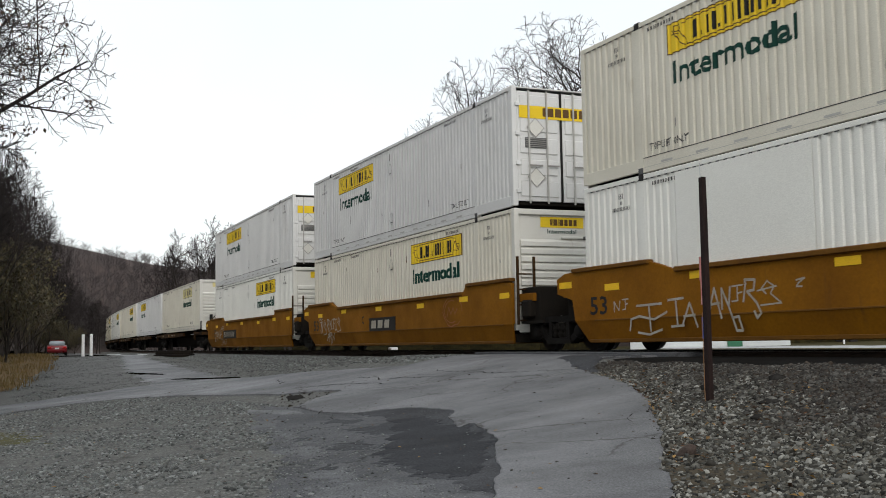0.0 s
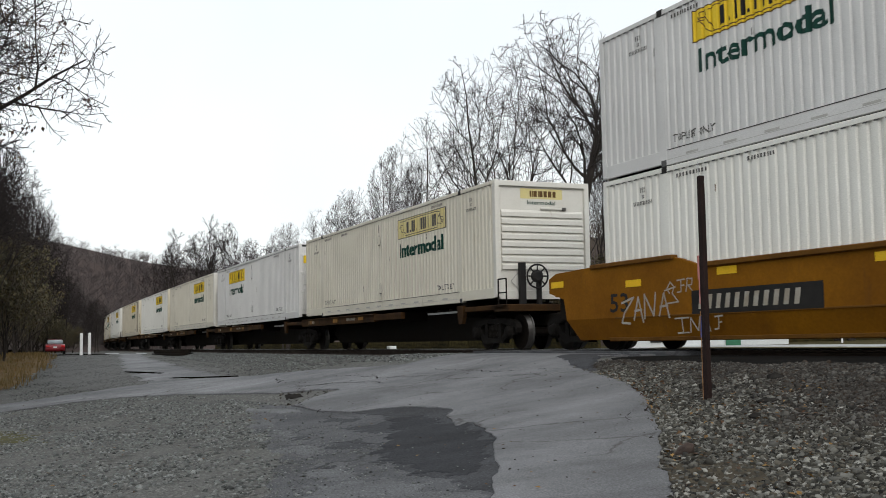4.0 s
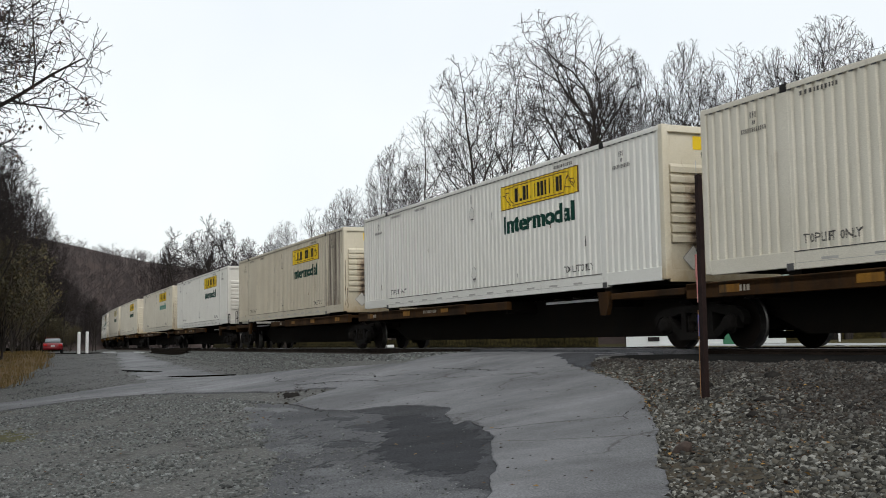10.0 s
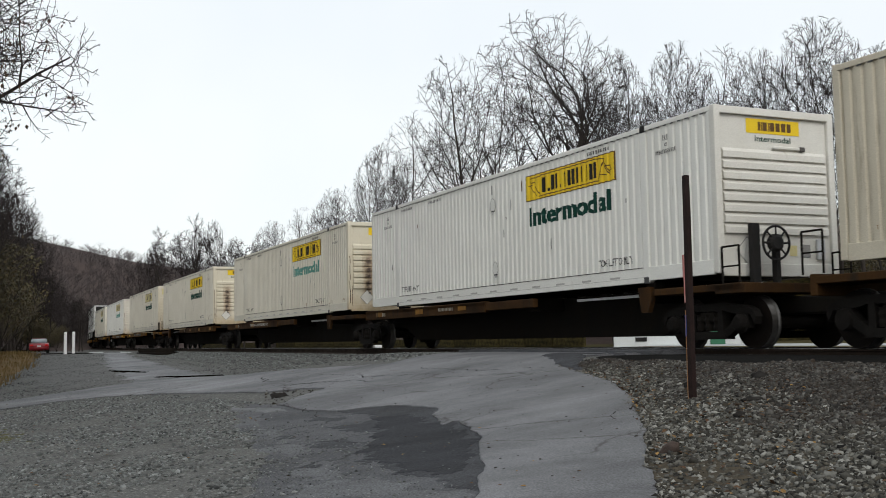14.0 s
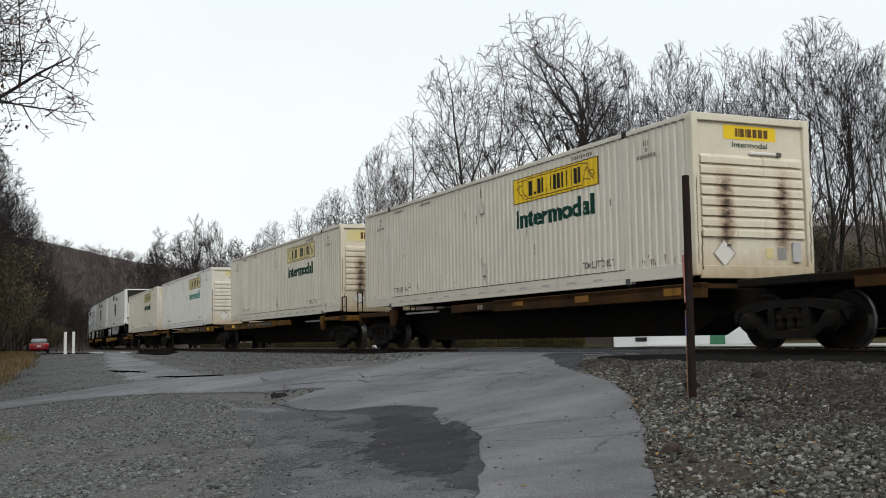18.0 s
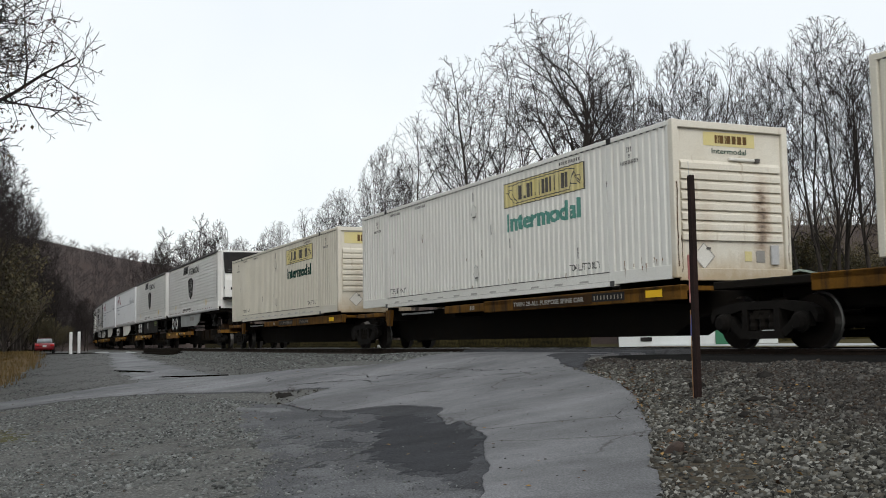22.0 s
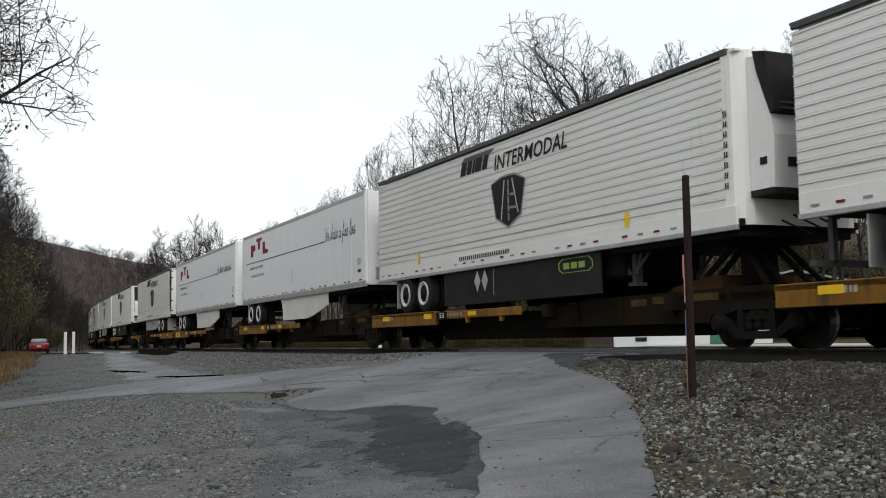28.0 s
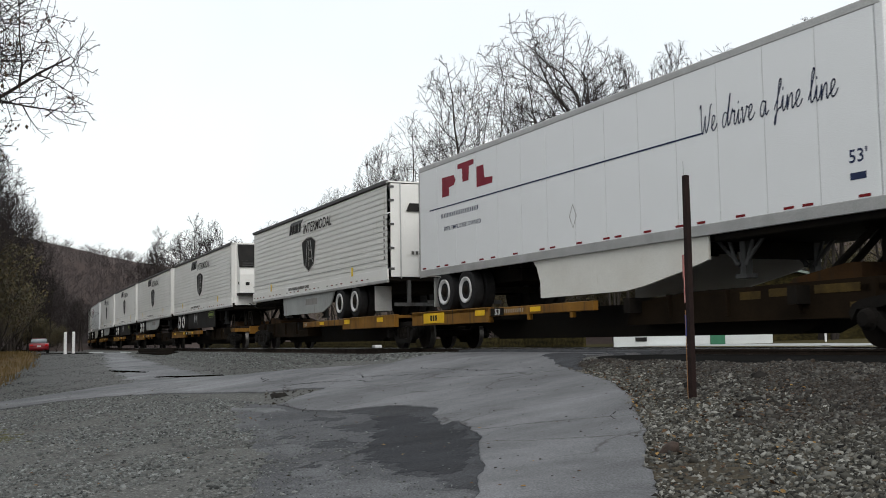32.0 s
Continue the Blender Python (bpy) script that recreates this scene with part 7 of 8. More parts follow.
        part("tank", cached_boxes("tank", "under", ((11.6 - cx, 12.3 - cx, -1.0, 1.0, -0.62, -0.02),), 0.06), t)
        part("skirt_badge", ring_mesh("skirt_badge", "leafgreen", [(10.3 + 1.5 * a - cx, b) for a, b in ((0.1, -0.42), (0.8, -0.42), (0.9, -0.34), (0.9, -0.22), (0.8, -0.12), (0.1, -0.12), (0, -0.2), (0, -0.34))], 0.045, -1.246), t, label="green-rimmed badge")
        stuffed(part("badge_bar", bars("badge_bar", "leafgreen", 10.5 - cx, -0.34, 0.13, (0.24, 0.24, 0.24), -1.246, 0.25), t))
    else:
        a, b = (4.4, 11.0) if not reverse else (4.6, 11.0)
        # Skirts take the grey that has the underside shade painted in.
        for s in (-1, 1):
            part("side_skirt", prism_mesh("side_skirt", "skirt_shade_grey", [(a - cx, -0.02), (b - cx, -0.02), (b - 0.5 - cx, -0.5), (b - 1.4 - cx, -0.72), (a + 0.1 - cx, -0.72)], min(s * 1.24, s * 1.20), max(s * 1.24, s * 1.20)), t, label="side skirt, toned down to grey for the shade under the trailer")
        part("vent", cached_boxes("skirt_vent", "outline", ((7.6 - cx, 9.0 - cx, -1.243, -1.24, -0.42, -0.2),)), t)
    return t


SCRIPT = {  # joined-up letters: advance, then the pen's way
    "W": (0.75, (0, 0.85), (0.06, 0.95), (0.10, 0.6), (0.16, 0.1), (0.24, 0), (0.34, 0.45), (0.36, 0.55), (0.38, 0.15), (0.46, 0), (0.58, 0.3), (0.66, 0.8), (0.72, 0.9)),
    "e": (0.36, (0, 0.12), (0.1, 0.2), (0.22, 0.4), (0.16, 0.5), (0.06, 0.42), (0.04, 0.15), (0.14, 0), (0.28, 0.08), (0.36, 0.2)),
    "d": (0.48, (0.3, 0.42), (0.16, 0.48), (0.04, 0.3), (0.06, 0.06), (0.18, 0.02), (0.3, 0.3), (0.42, 0.95), (0.45, 1.0), (0.36, 0.3), (0.38, 0.04), (0.48, 0.1)),
    "r": (0.40, (0, 0.1), (0.1, 0.45), (0.14, 0.52), (0.18, 0.42), (0.28, 0.44), (0.26, 0.1), (0.32, 0), (0.4, 0.12)),
    "i": (0.26, (0, 0.1), (0.1, 0.45), (0.1, 0.1), (0.16, 0), (0.26, 0.14)),
    "v": (0.40, (0, 0.4), (0.06, 0.48), (0.1, 0.1), (0.16, 0), (0.28, 0.35), (0.3, 0.48), (0.4, 0.42)),
    "a": (0.48, (0.3, 0.42), (0.16, 0.48), (0.04, 0.3), (0.06, 0.06), (0.18, 0.02), (0.28, 0.25), (0.32, 0.45), (0.32, 0.1), (0.38, 0.02), (0.48, 0.14)),
    "f": (0.36, (0, 0.1), (0.2, 0.5), (0.34, 0.9), (0.3, 1.0), (0.22, 0.85), (0.16, 0.2), (0.1, -0.3), (0.04, -0.34), (0.08, -0.1), (0.22, 0.08), (0.36, 0.14)),
    "n": (0.48, (0, 0.1), (0.08, 0.45), (0.08, 0), (0.16, 0.3), (0.26, 0.46), (0.32, 0.4), (0.32, 0.08), (0.38, 0), (0.48, 0.14)),
    "l": (0.30, (0, 0.1), (0.16, 0.5), (0.26, 0.92), (0.22, 1.0), (0.14, 0.8), (0.12, 0.15), (0.18, 0), (0.3, 0.14)),
}


@lru_cache(maxsize=None)
def handwriting(words, u, z, width, height, mat, y):
    """A line written with a brush in joined-up letters."""
    total = sum(SCRIPT[ch][0] if ch != " " else 0.30 for ch in words)
    k, x, lines = width / total, 0.0, []
    for ch in words:
        if ch == " ":
            x += 0.30
            continue
        adv, *pts = SCRIPT[ch]
        pts = [Vector(((x + a) * k + b * height * 0.10, b * height)) for a, b in pts]
        smooth = []
        for i in range(len(pts) - 1):
            p0, p1, p2, p3 = pts[max(0, i - 1)], pts[i], pts[i + 1], pts[min(len(pts) - 1, i + 2)]
            for q in range(4):
                t = q / 4
                smooth.append(0.5 * (2 * p1 + (p2 - p0) * t + (2 * p0 - 5 * p1 + 4 * p2 - p3) * t * t + (3 * p1 - p0 - 3 * p2 + p3) * t ** 3))
        smooth.append(pts[-1])
        lines.append([(u + p.x - HALF, z + p.y) for p in smooth])
        if ch == "i":
            lines.append([(u + (x + 0.15) * k - HALF, z + 0.66 * height), (u + (x + 0.17) * k - HALF, z + 0.72 * height)])
        x += adv
    return strokes("handwriting", mat, lines, 0.024, y)


def dry_van(rear, seed=0):
    """A smooth white box trailer with a red logo, a blue line and script lettering."""
    t = thing("box_trailer", "smooth white box trailer with red logo and dark line", "trailer", "trailers on the train")
    rolling(t, rear, 1.95)
    H = 2.93
    cx = HALF
    n = 14
    for s in (-1, 1):
        pw = (LEN - 0.3) / n
        for i in range(n):
            a = -HALF + 0.06 + i * pw
            part("panel", cached_boxes("van_panel", "trailer", ((0.007, pw - 0.007, min(s * 1.27, s * 1.3), max(s * 1.27, s * 1.3), 0.14, H - 0.13),), 0.003), t, Matrix.Translation((a, 0, 0)))
        part("panel_backing", cached_boxes("van_backing", "rail_trim", ((-HALF + 0.05, HALF - 0.25, min(s * 1.26, s * 1.294), max(s * 1.26, s * 1.294), 0.1, H - 0.1),)), t)
        part("bottom_rail", cached_boxes("van_rail", "rail_trim", ((-HALF + 0.02, HALF - 0.05, min(s * 1.24, s * 1.308), max(s * 1.24, s * 1.308), -0.05, 0.145),), 0.01), t)
        part("top_rail", cached_boxes("van_top_rail", "rail_trim", ((-HALF + 0.02, HALF - 0.1, min(s * 1.24, s * 1.31), max(s * 1.24, s * 1.31), H - 0.14, H),), 0.015), t)
        part("corner_post", cached_boxes("van_corner", "trailer", ((HALF - 0.26, HALF - 0.02, min(s * 1.2, s * 1.304), max(s * 1.2, s * 1.304), 0.0, H - 0.02),), 0.05), t)
        part("rear_post", cached_boxes("van_rear_post", "rail_trim", ((-HALF, -HALF + 0.07, min(s * 1.2, s * 1.306), max(s * 1.2, s * 1.306), 0.0, H),), 0.01), t)
    part("front_wall", cached_boxes("front_wall", "trailer", ((HALF - 0.06, HALF - 0.01, -1.22, 1.22, 0.0, H - 0.03),), 0.01), t)
    part("rear_door", cached_boxes("rear_door", "trailer", ((-HALF, -HALF + 0.05, -1.22, 1.22, 0.05, H - 0.05),), 0.01), t)
    trailer_common(t, "trailer", H, False, (1.55, 2.80))
    turn = Matrix.Translation((HALF - 0.004, 0, 0)) @ Matrix.Rotation(radians(90), 4, "Z")
    fl = part("front_emblem", bars("front_emblem", "red", -0.85, 2.05, 0.42, (1.75,), -0.002), t, turn)
    stuffed(part("emblem_bar", bars("emblem_bar", "silver", -0.62, 2.16, 0.19, (0.12, 0.20, 0.30, 0.10, 0.16), -0.005, 0.12), fl))
    stuffed(part("number_bar", bars("number_bar", "mark", -0.7, 1.80, 0.08, (0.11,) * 10, -0.003, 0.3), t, turn))
    stuffed(part("number_bar", bars("number_bar", "navy", -0.1, 1.45, 0.16, (0.10,) * 5, -0.003, 0.35), t, turn))
    part("placard", ring_mesh("placard", "outline", [(-0.7, 0.72), (-0.45, 0.97), (-0.7, 1.22), (-0.95, 0.97)], 0.03, -0.003), t, turn)
    part("document_box", cached_boxes("van_box", "silver", ((-1.0, -0.8, -0.05, 0, 0.2, 0.55),), 0.01), t, turn)
    for k in range(4):
        bm = bmesh.new()
        rod(bm, (HALF - 0.02, -0.3 + 0.2 * k, 0.05), (HALF + 0.15, -0.25 + 0.2 * k, -0.35), 0.02)
        part("air_line", finish("air_line", bm, "black"), t)
    # near side graphics
    y = -1.304
    block = lambda pts: part("logo_block", mesh_of("logo_block", [(1.52 + (u - 1.5) * 1.18 - cx, y, z + 0.10) for u, z in pts], [tuple(range(len(pts)))], "crimson"), t, label="bold crimson logo shape")
    block([(1.50, 1.84), (1.86, 1.84), (1.86, 2.05), (2.12, 2.08), (2.2, 2.2), (2.1, 2.33), (1.50, 2.35)])
    block([(2.54, 2.08), (2.82, 2.08), (2.86, 2.42), (3.08, 2.44), (3.08, 2.56), (2.30, 2.56), (2.30, 2.44), (2.52, 2.42)])
    block([(3.20, 1.84), (3.90, 1.84), (3.92, 1.99), (3.56, 2.02), (3.52, 2.34), (3.20, 2.34)])
    part("blue_line", cached_boxes("blue_line", "navy", ((0.7 - cx, 12.1 - cx, y - 0.002, y, 1.67, 1.70),)), t)
    stuffed(part("number_bar", bars("name_bar", "navy", 1.42 - cx, 1.40, 0.11, (0.045,) * 8 + (0.02,) + (0.045,) * 5 + (0.02,) + (0.045,) * 9, y, 1.15), t))
    part("lettering", lettering("100% EMPLOYEE OWNED", 0.11, 2.1, "navy"), t, Matrix.Translation((1.62 - cx, y, 1.06)))
    part("lettering", handwriting("We drive a fine line", 12.05, 1.68, 3.15, 0.50, "navy", y - 0.002), t, label="dark blue joined-up brush lettering")
    part("lettering", lettering("53'", 0.20, 0.34, "navy"), t, Matrix.Translation((15.35 - cx, y, 0.66)))
    part("badge", bars("badge", "navy", 15.36 - cx, 0.42, 0.10, (0.3,), y), t)
    part("placard", ring_mesh("placard", "outline", [(7.9 - cx, 0.5), (8.05 - cx, 0.75), (7.9 - cx, 1.0), (7.75 - cx, 0.75)], 0.03, y), t)
    for k, u in enumerate((0.2, 1.1, 1.6, 2.6, 3.6, 4.2, 5.3, 6.5, 6.95, 8.0, 9.0, 9.4, 10.35, 11.3, 11.9, 12.9, 14.0, 14.4, 15.5)):
        part("tape", cached_boxes("tape_dash_van", "tape_dark", ((u - cx, u - cx + 0.22, y - 0.003, y + 0.002, 0.16, 0.20),)), t)
    for s in (-1, 1):
        part("side_skirt", prism_mesh("van_skirt", "nosewhite", [(6.1 - cx, -0.05), (12.1 - cx, -0.05), (12.1 - cx, -0.45), (11.4 - cx, -0.60), (10.2 - cx, -0.80), (9.6 - cx, -0.86), (6.4 - cx, -0.86), (6.38 - cx, -0.5), (6.25 - cx, -0.2)], min(s * 1.24, s * 1.20), max(s * 1.24, s * 1.20)), t, label="white side skirt with a swept front")
    return t


# wells with double stacks, then spine wagons with containers, then trailers
well_car(-18.77, "with white spray paint on its side", 11)
well_car(-38.03, "with a dark logo plate on its side", 12, number_plate=(6.4, 2.3))
well_car(-57.18, "with a black number plate on its side", 13, number_plate=(2.9, 3.1), over=2.0)
container(-18.77, 0.43, "white", True, "yellow", "nosewhite", patched=True, rng_seed=1, label="white ribbed container with a smooth repair panel, lower in a stack")
container(-18.77, 3.32, "cream", False, "yellow", "nosewhite", rng_seed=2, label="cream-white ribbed container on top of another")
container(-38.03, 0.43, "cream", True, "yellow", "nosewhite", rng_seed=3, label="cream-white ribbed container, lower in a stack")
container(-38.03, 3.32, "grey", False, "yellow", "nosewhite", rng_seed=4, label="light grey ribbed container on another, doors to the front")
container(-57.18, 0.43, "white", True, "yellow", "nosewhite", rng_seed=5, label="white ribbed container, lower in a stack")
container(-57.18, 3.32, "grey", False, "yellow", "nosewhite", rng_seed=6, label="light grey ribbed container on another, doors to the front")

BOXES = (  # rear end at the start, tint, nose to the front, logo, nose paint, streaks, wagon paint, brake wheel
    (-78.12, "cream", True, "pale", "nosewhite", 0, "rust", True), (-95.31, "grey", False, "yellow", "nosewhite", 0, "rust", False),
    (-112.51, "cream", True, "yellow", "nosewhite", 0, "rust", False), (-129.76, "white", True, "yellow", "nose", 0, "rust", False),
    (-147.98, "beige", True, "yellow", "nose", 2, "rust", False), (-166.76, "white", True, "yellow", "nosewhite", 0, "rust", True),
    (-185.09, "cream", True, "yellow", "nose", 1, "rust", False), (-205.98, "cream", True, "yellow", "nose", 1, "rust", False),
    (-224.46, "cream", True, "pale", "nose", 1, "spine_worn", False), (-245.12, "white", True, "pale", "noseworn", 1, "spine_worn", False),
    (-263.71, "cream", True, "pale", "noseworn", 0, "spine_worn", False))
REEFERS = ((-283.13, "reefer", "pale"), (-300.52, "reefer", "dark"), (-317.74, "van", ""), (-335.28, "van", ""), (-353.75, "reverse", "pale"),
           (-373.94, "reefer", "dark"), (-391.3, "reefer", "pale"), (-408.8, "reefer", "dark"), (-426.3, "reefer", "pale"), (-444.0, "van", ""), (-461.5, "reefer", "dark"))
REARS = [-57.18] + [b[0] for b in BOXES] + [r[0] for r in REEFERS] + [-480.0]
gap_ahead = lambda i: REARS[i - 1] - (REARS[i] + LEN)
COUPLED = {1, 6, 9, 12, 17}  # units with a coupler ahead of them; the others share a truck
for i, (rear, tint, nose_right, logo, nose, streaks, paint, brake) in enumerate(BOXES, 1):
    container(rear, 1.2, tint, nose_right, logo, nose, streaks=streaks, rng_seed=20 + i, wide_logo=i in (9, 11), ink="teal" if i in (7, 10) else "green")
    spine_car(rear, gap_ahead(i + 1), gap_ahead(i), paint, False, brake, flip=i in (5, 8, 10, 11), coupled_rear=i + 1 in COUPLED, coupled_front=i in COUPLED,
              truck_at={7: -2.83, 9: -2.64, 10: -0.5}.get(i), sill_text=i in (7, 10))
for i, (rear, what, skirt) in enumerate(REEFERS, 1 + len(BOXES)):
    if what == "van":
        dry_van(rear)
    else:
        reefer(rear, skirt, what == "reverse")
    spine_car(rear, gap_ahead(i + 1), gap_ahead(i), "spine_yellow", True, False, flip=what == "reverse", coupled_rear=i + 1 in COUPLED, coupled_front=i in COUPLED, plated=rear == -335.28)


def motions():
    """Everything on the rails runs along the line."""
    for ob, rear, z, flip in MOVING:
        rows = []
        for k in range(33):
            s = rear + travelled(k)
            ax, ay, _ = on_track(s)
            bx, by, _ = on_track(s + LEN)
            rows.append((float(k), pose((ax + bx) / 2, (ay + by) / 2, z, 0, 0, math.degrees(math.atan2(by - ay, bx - ax)) + (180 if flip else 0))))
        walk(ob, rows)
    # wheels turn as they roll past the crossing
    for ob, a, rear, flip, x in SPINNING:
        sign = -1 if flip else 1
        at = lambda t: rear + travelled(t) + HALF + sign * x
        ts = [k / 30 for k in range(0, 961) if -34 < at(k / 30) < 3]
        if ts:
            ts = sorted({0.0, 32.0, *ts})
            turn = lambda t: sign * max(-34, min(3, at(t))) / 0.425
            walk(ob, [(t, Matrix.Translation((a, 0, 0.425)) @ Matrix.Rotation(turn(t) % (2 * math.pi), 4, "Y")) for t in ts])


# ---------------------------------------------------------------- trees and distance
class Tubes:
    """Gathers tapered tubes into one mesh."""

    def __init__(self):
        self.v, self.f = [], []

    def add(self, pts, radii, sides):
        base = len(self.v)
        for i, (p, r) in enumerate(zip(pts, radii)):
            d = (pts[min(i + 1, len(pts) - 1)] - pts[max(i - 1, 0)]).normalized()
            u = d.orthogonal().normalized()
            w = d.cross(u)
            for k in range(sides):
                a = 2 * math.pi * k / sides
                self.v.append(p + (u * math.cos(a) + w * math.sin(a)) * r)
        for i in range(len(pts) - 1):
            for k in range(sides):
                a, b = base + i * sides + k, base + i * sides + (k + 1) % sides
                self.f.append((a, b, b + sides, a + sides))

    def mesh(self, name, mat):
        return mesh_of(name, self.v, self.f, mat, True)


def grow(rng, height, spread, order, lean=(0, 0), twig_r=0.012, trunk_r=None, fork=0.3, droop=0.0, density=1.0):
    """Bare tree: limbs and twigs by repeated forking. Gives wood and twig tubes and the twig tips."""
    wood, twigs, tips = Tubes(), Tubes(), []

    def limb(p, d, length, r, level):
        steps = 6 if level < 2 else 4 if level == 2 else 2 if level < order else 1
        pts, radii = [p.copy()], [r]
        for i in range(steps):
            bend = 0.2 if level < 2 else 0.17
            d = (d + Vector((rng.uniform(-bend, bend), rng.uniform(-bend, bend), rng.uniform(-bend, bend) + (0.05 - droop * level)))).normalized()
            p = p + d * (length / steps)
            pts.append(p.copy())
            radii.append(max(twig_r * 0.5, r * (1 - 0.62 * (i + 1) / steps)))
        (wood if level < 2 else twigs).add(pts, radii, 6 if level == 0 else 5 if level == 1 else 3)
        if level >= order:
            tips.append(pts[-1])
            return
        count = max(2, round(rng.uniform(4.6, 6.0) * density * (1.0, 1.0, 0.85, 0.7, 0.6, 0.6)[level])) if level else max(5, round(rng.uniform(9, 12) * density))
        for k in range(count):
            f = fork + (1 - fork) * (k + rng.uniform(0.1, 0.9)) / count if level == 0 else rng.uniform(0.25, 1.0)
            j = min(len(pts) - 2, int(f * steps))
            q = pts[j].lerp(pts[j + 1], f * steps - j)
            a = rng.uniform(0, 2 * math.pi) if level else 2.4 * k + rng.uniform(-0.4, 0.4)
            side = Vector((math.cos(a), math.sin(a), 0))
            out = (d * (1.1 if level == 0 else 0.8) + side * spread * (1.25 - 0.55 * f if level == 0 else 1.0) + Vector((0, 0, 0.25 - droop))).normalized()
            limb(q, out, length * (rng.uniform(0.42, 0.68) if level < 2 else rng.uniform(0.34, 0.54)) * (1.12 - 0.45 * f if level == 0 else 1), max(twig_r, radii[j] * (rng.uniform(0.55, 0.74) if level == 0 else rng.uniform(0.46, 0.64))), level + 1)
        if level:
            limb(pts[-1], d, length * 0.5, max(twig_r, radii[-1]), level + 1)

    limb(Vector((0, 0, 0)), Vector((lean[0], lean[1], 1)).normalized(), height * 0.72, trunk_r or height * 0.018, 0)
    return wood, twigs, tips


def crowned(rng, height, wide, bole=0.3, limbs=9, trunk_r=0.3, twig_r=0.007, sway=0.17, rise=0.09, angle=(0.45, 1.0), fill=1.0, stems=1, droop=0.0, lean=0.0, forked=False):
    """Bare broad tree: a trunk or several stems with long crooked limbs, side branches and fine twigs inside a rounded crown."""
    wood, twigs, tips = Tubes(), Tubes(), []
    low = bole * height * 0.7
    mid, tall = (low + height) / 2, (height - low) / 2
    kids = (limbs, round(8 * fill), round(8 * fill), 6)

    def outside(p):
        return (p.x * p.x + p.y * p.y) / (wide * wide) + ((p.z - mid) / tall) ** 2 > 1.0

    def limb(p, d, length, r, level):
        n = (9, 8, 5, 3, 2)[level]
        w = sway * (0.45 if stems == 1 else 0.8, 1.0, 1.35, 1.9, 2.4)[level]
        taper = 0.35 if level == 0 and forked else 0.93 if level == 0 else 0.86
        pts, ds = [p.copy()], [d.copy()]
        for i in range(n):
            lift = rise if level < 3 else rise * 0.4
            d = (d + Vector((rng.uniform(-w, w), rng.uniform(-w, w), rng.uniform(-w, w) + lift - droop * level))).normalized()
            q = p + d * (length / n)
            if (level or i > 4) and i > 0 and not (level == 0 and forked) and outside(q) and (level < 3 or rng.random() < 0.93):
                break
            p = q
            pts.append(p.copy())
            ds.append(d.copy())
        m = len(pts) - 1
        radii = [max(twig_r * (0.5 if level == 4 else 1.0), r * (1 - taper * (i / m) ** 0.8)) for i in range(m + 1)]
        (wood if level < 3 else twigs).add(pts, radii, (8, 6, 4, 3, 3)[level])
        if level == 4:
            tips.append(pts[-1])
            return
        count = kids[level] if m == n else max(2, round(kids[level] * m / n))
        start = 0.12 if level else 0.66 if forked else bole
        turn0 = rng.uniform(0, 6.28)
        for k in range(count):
            f = (start + (1 - start) * (k + rng.uniform(0.1, 0.9)) / count) * m
            j = min(m - 1, int(f))
            base, along = pts[j].lerp(pts[j + 1], f - j), ds[j + 1]
            side = along.orthogonal().normalized()
            side.rotate(Matrix.Rotation(turn0 + 2.4 * k + rng.uniform(-0.5, 0.5), 3, along))
            a = rng.uniform(*angle)
            if level == 0 and forked:
                a *= 1.25 - 1.0 * k / count
            o = (along * math.cos(a) + side * math.sin(a)).normalized()
            g = f / m
            if level == 0:
                size = height * (1 - bole) * rng.uniform(0.95, 1.1) if forked else (height * (1 - bole) * 0.85 if stems == 1 else height * 0.42) * (1.15 - 0.55 * g) * rng.uniform(0.8, 1.1)
            else:
                size = max(0.22, length * rng.uniform(0.36, 0.62) * (1.15 - 0.5 * g) * (0.62 if level == 3 else 0.95))
            limb(base, o, size, max(twig_r, radii[j] * rng.uniform(0.58, 0.80) if level else radii[j] * (rng.uniform(0.36, 0.56) if forked else rng.uniform(0.42, 0.62))), level + 1)

    for k in range(stems):
        a = 6.28 * k / stems + rng.uniform(-0.4, 0.4)
        tilt = lean if stems == 1 else rng.uniform(0.04, 0.20)
        at = Vector((math.cos(a), math.sin(a), 0)) * (0.0 if stems == 1 else 0.35)
        limb(at, Vector((math.cos(a) * tilt, math.sin(a) * tilt, 1)).normalized(), height * (bole * 1.12 if forked else 0.97 if stems == 1 else rng.uniform(0.75, 1.0)), trunk_r * rng.uniform(0.8, 1.0), 0)
    return wood, twigs, tips


def tree_kind(seed, height, spread, order, leaves=0, twig="twig", leaf_mat="leaf_tree", leaf_size=0.06, broad=False, clump=1, **kw):
    rng = random.Random(seed)
    wood, twigs, tips = crowned(rng, height, spread, **kw) if broad else grow(rng, height, spread, order, **kw)
    k = height / max(p.z for p in wood.v + twigs.v)
    for tube in (wood, twigs):
        tube.v = [p * k for p in tube.v]
    tips = [p * k for p in tips]
    out = [("trunk", wood.mesh("trunk", "bark")), ("crown", twigs.mesh("crown", twig))]
    if leaves:
        nr = np.random.default_rng(seed)
        pick = np.repeat(nr.integers(0, len(tips), leaves // clump), clump)
        leaves = len(pick)
        t = np.array([tips[i][:] for i in pick]) + nr.normal(0, 0.12, (leaves, 3))
        out.append(("leaves", leaf_quads("leaves", leaf_mat, t[:, 0], t[:, 1], t[:, 2], nr.uniform(0.5, 1.2, leaves) * leaf_size, nr, 1.5)))
    return out


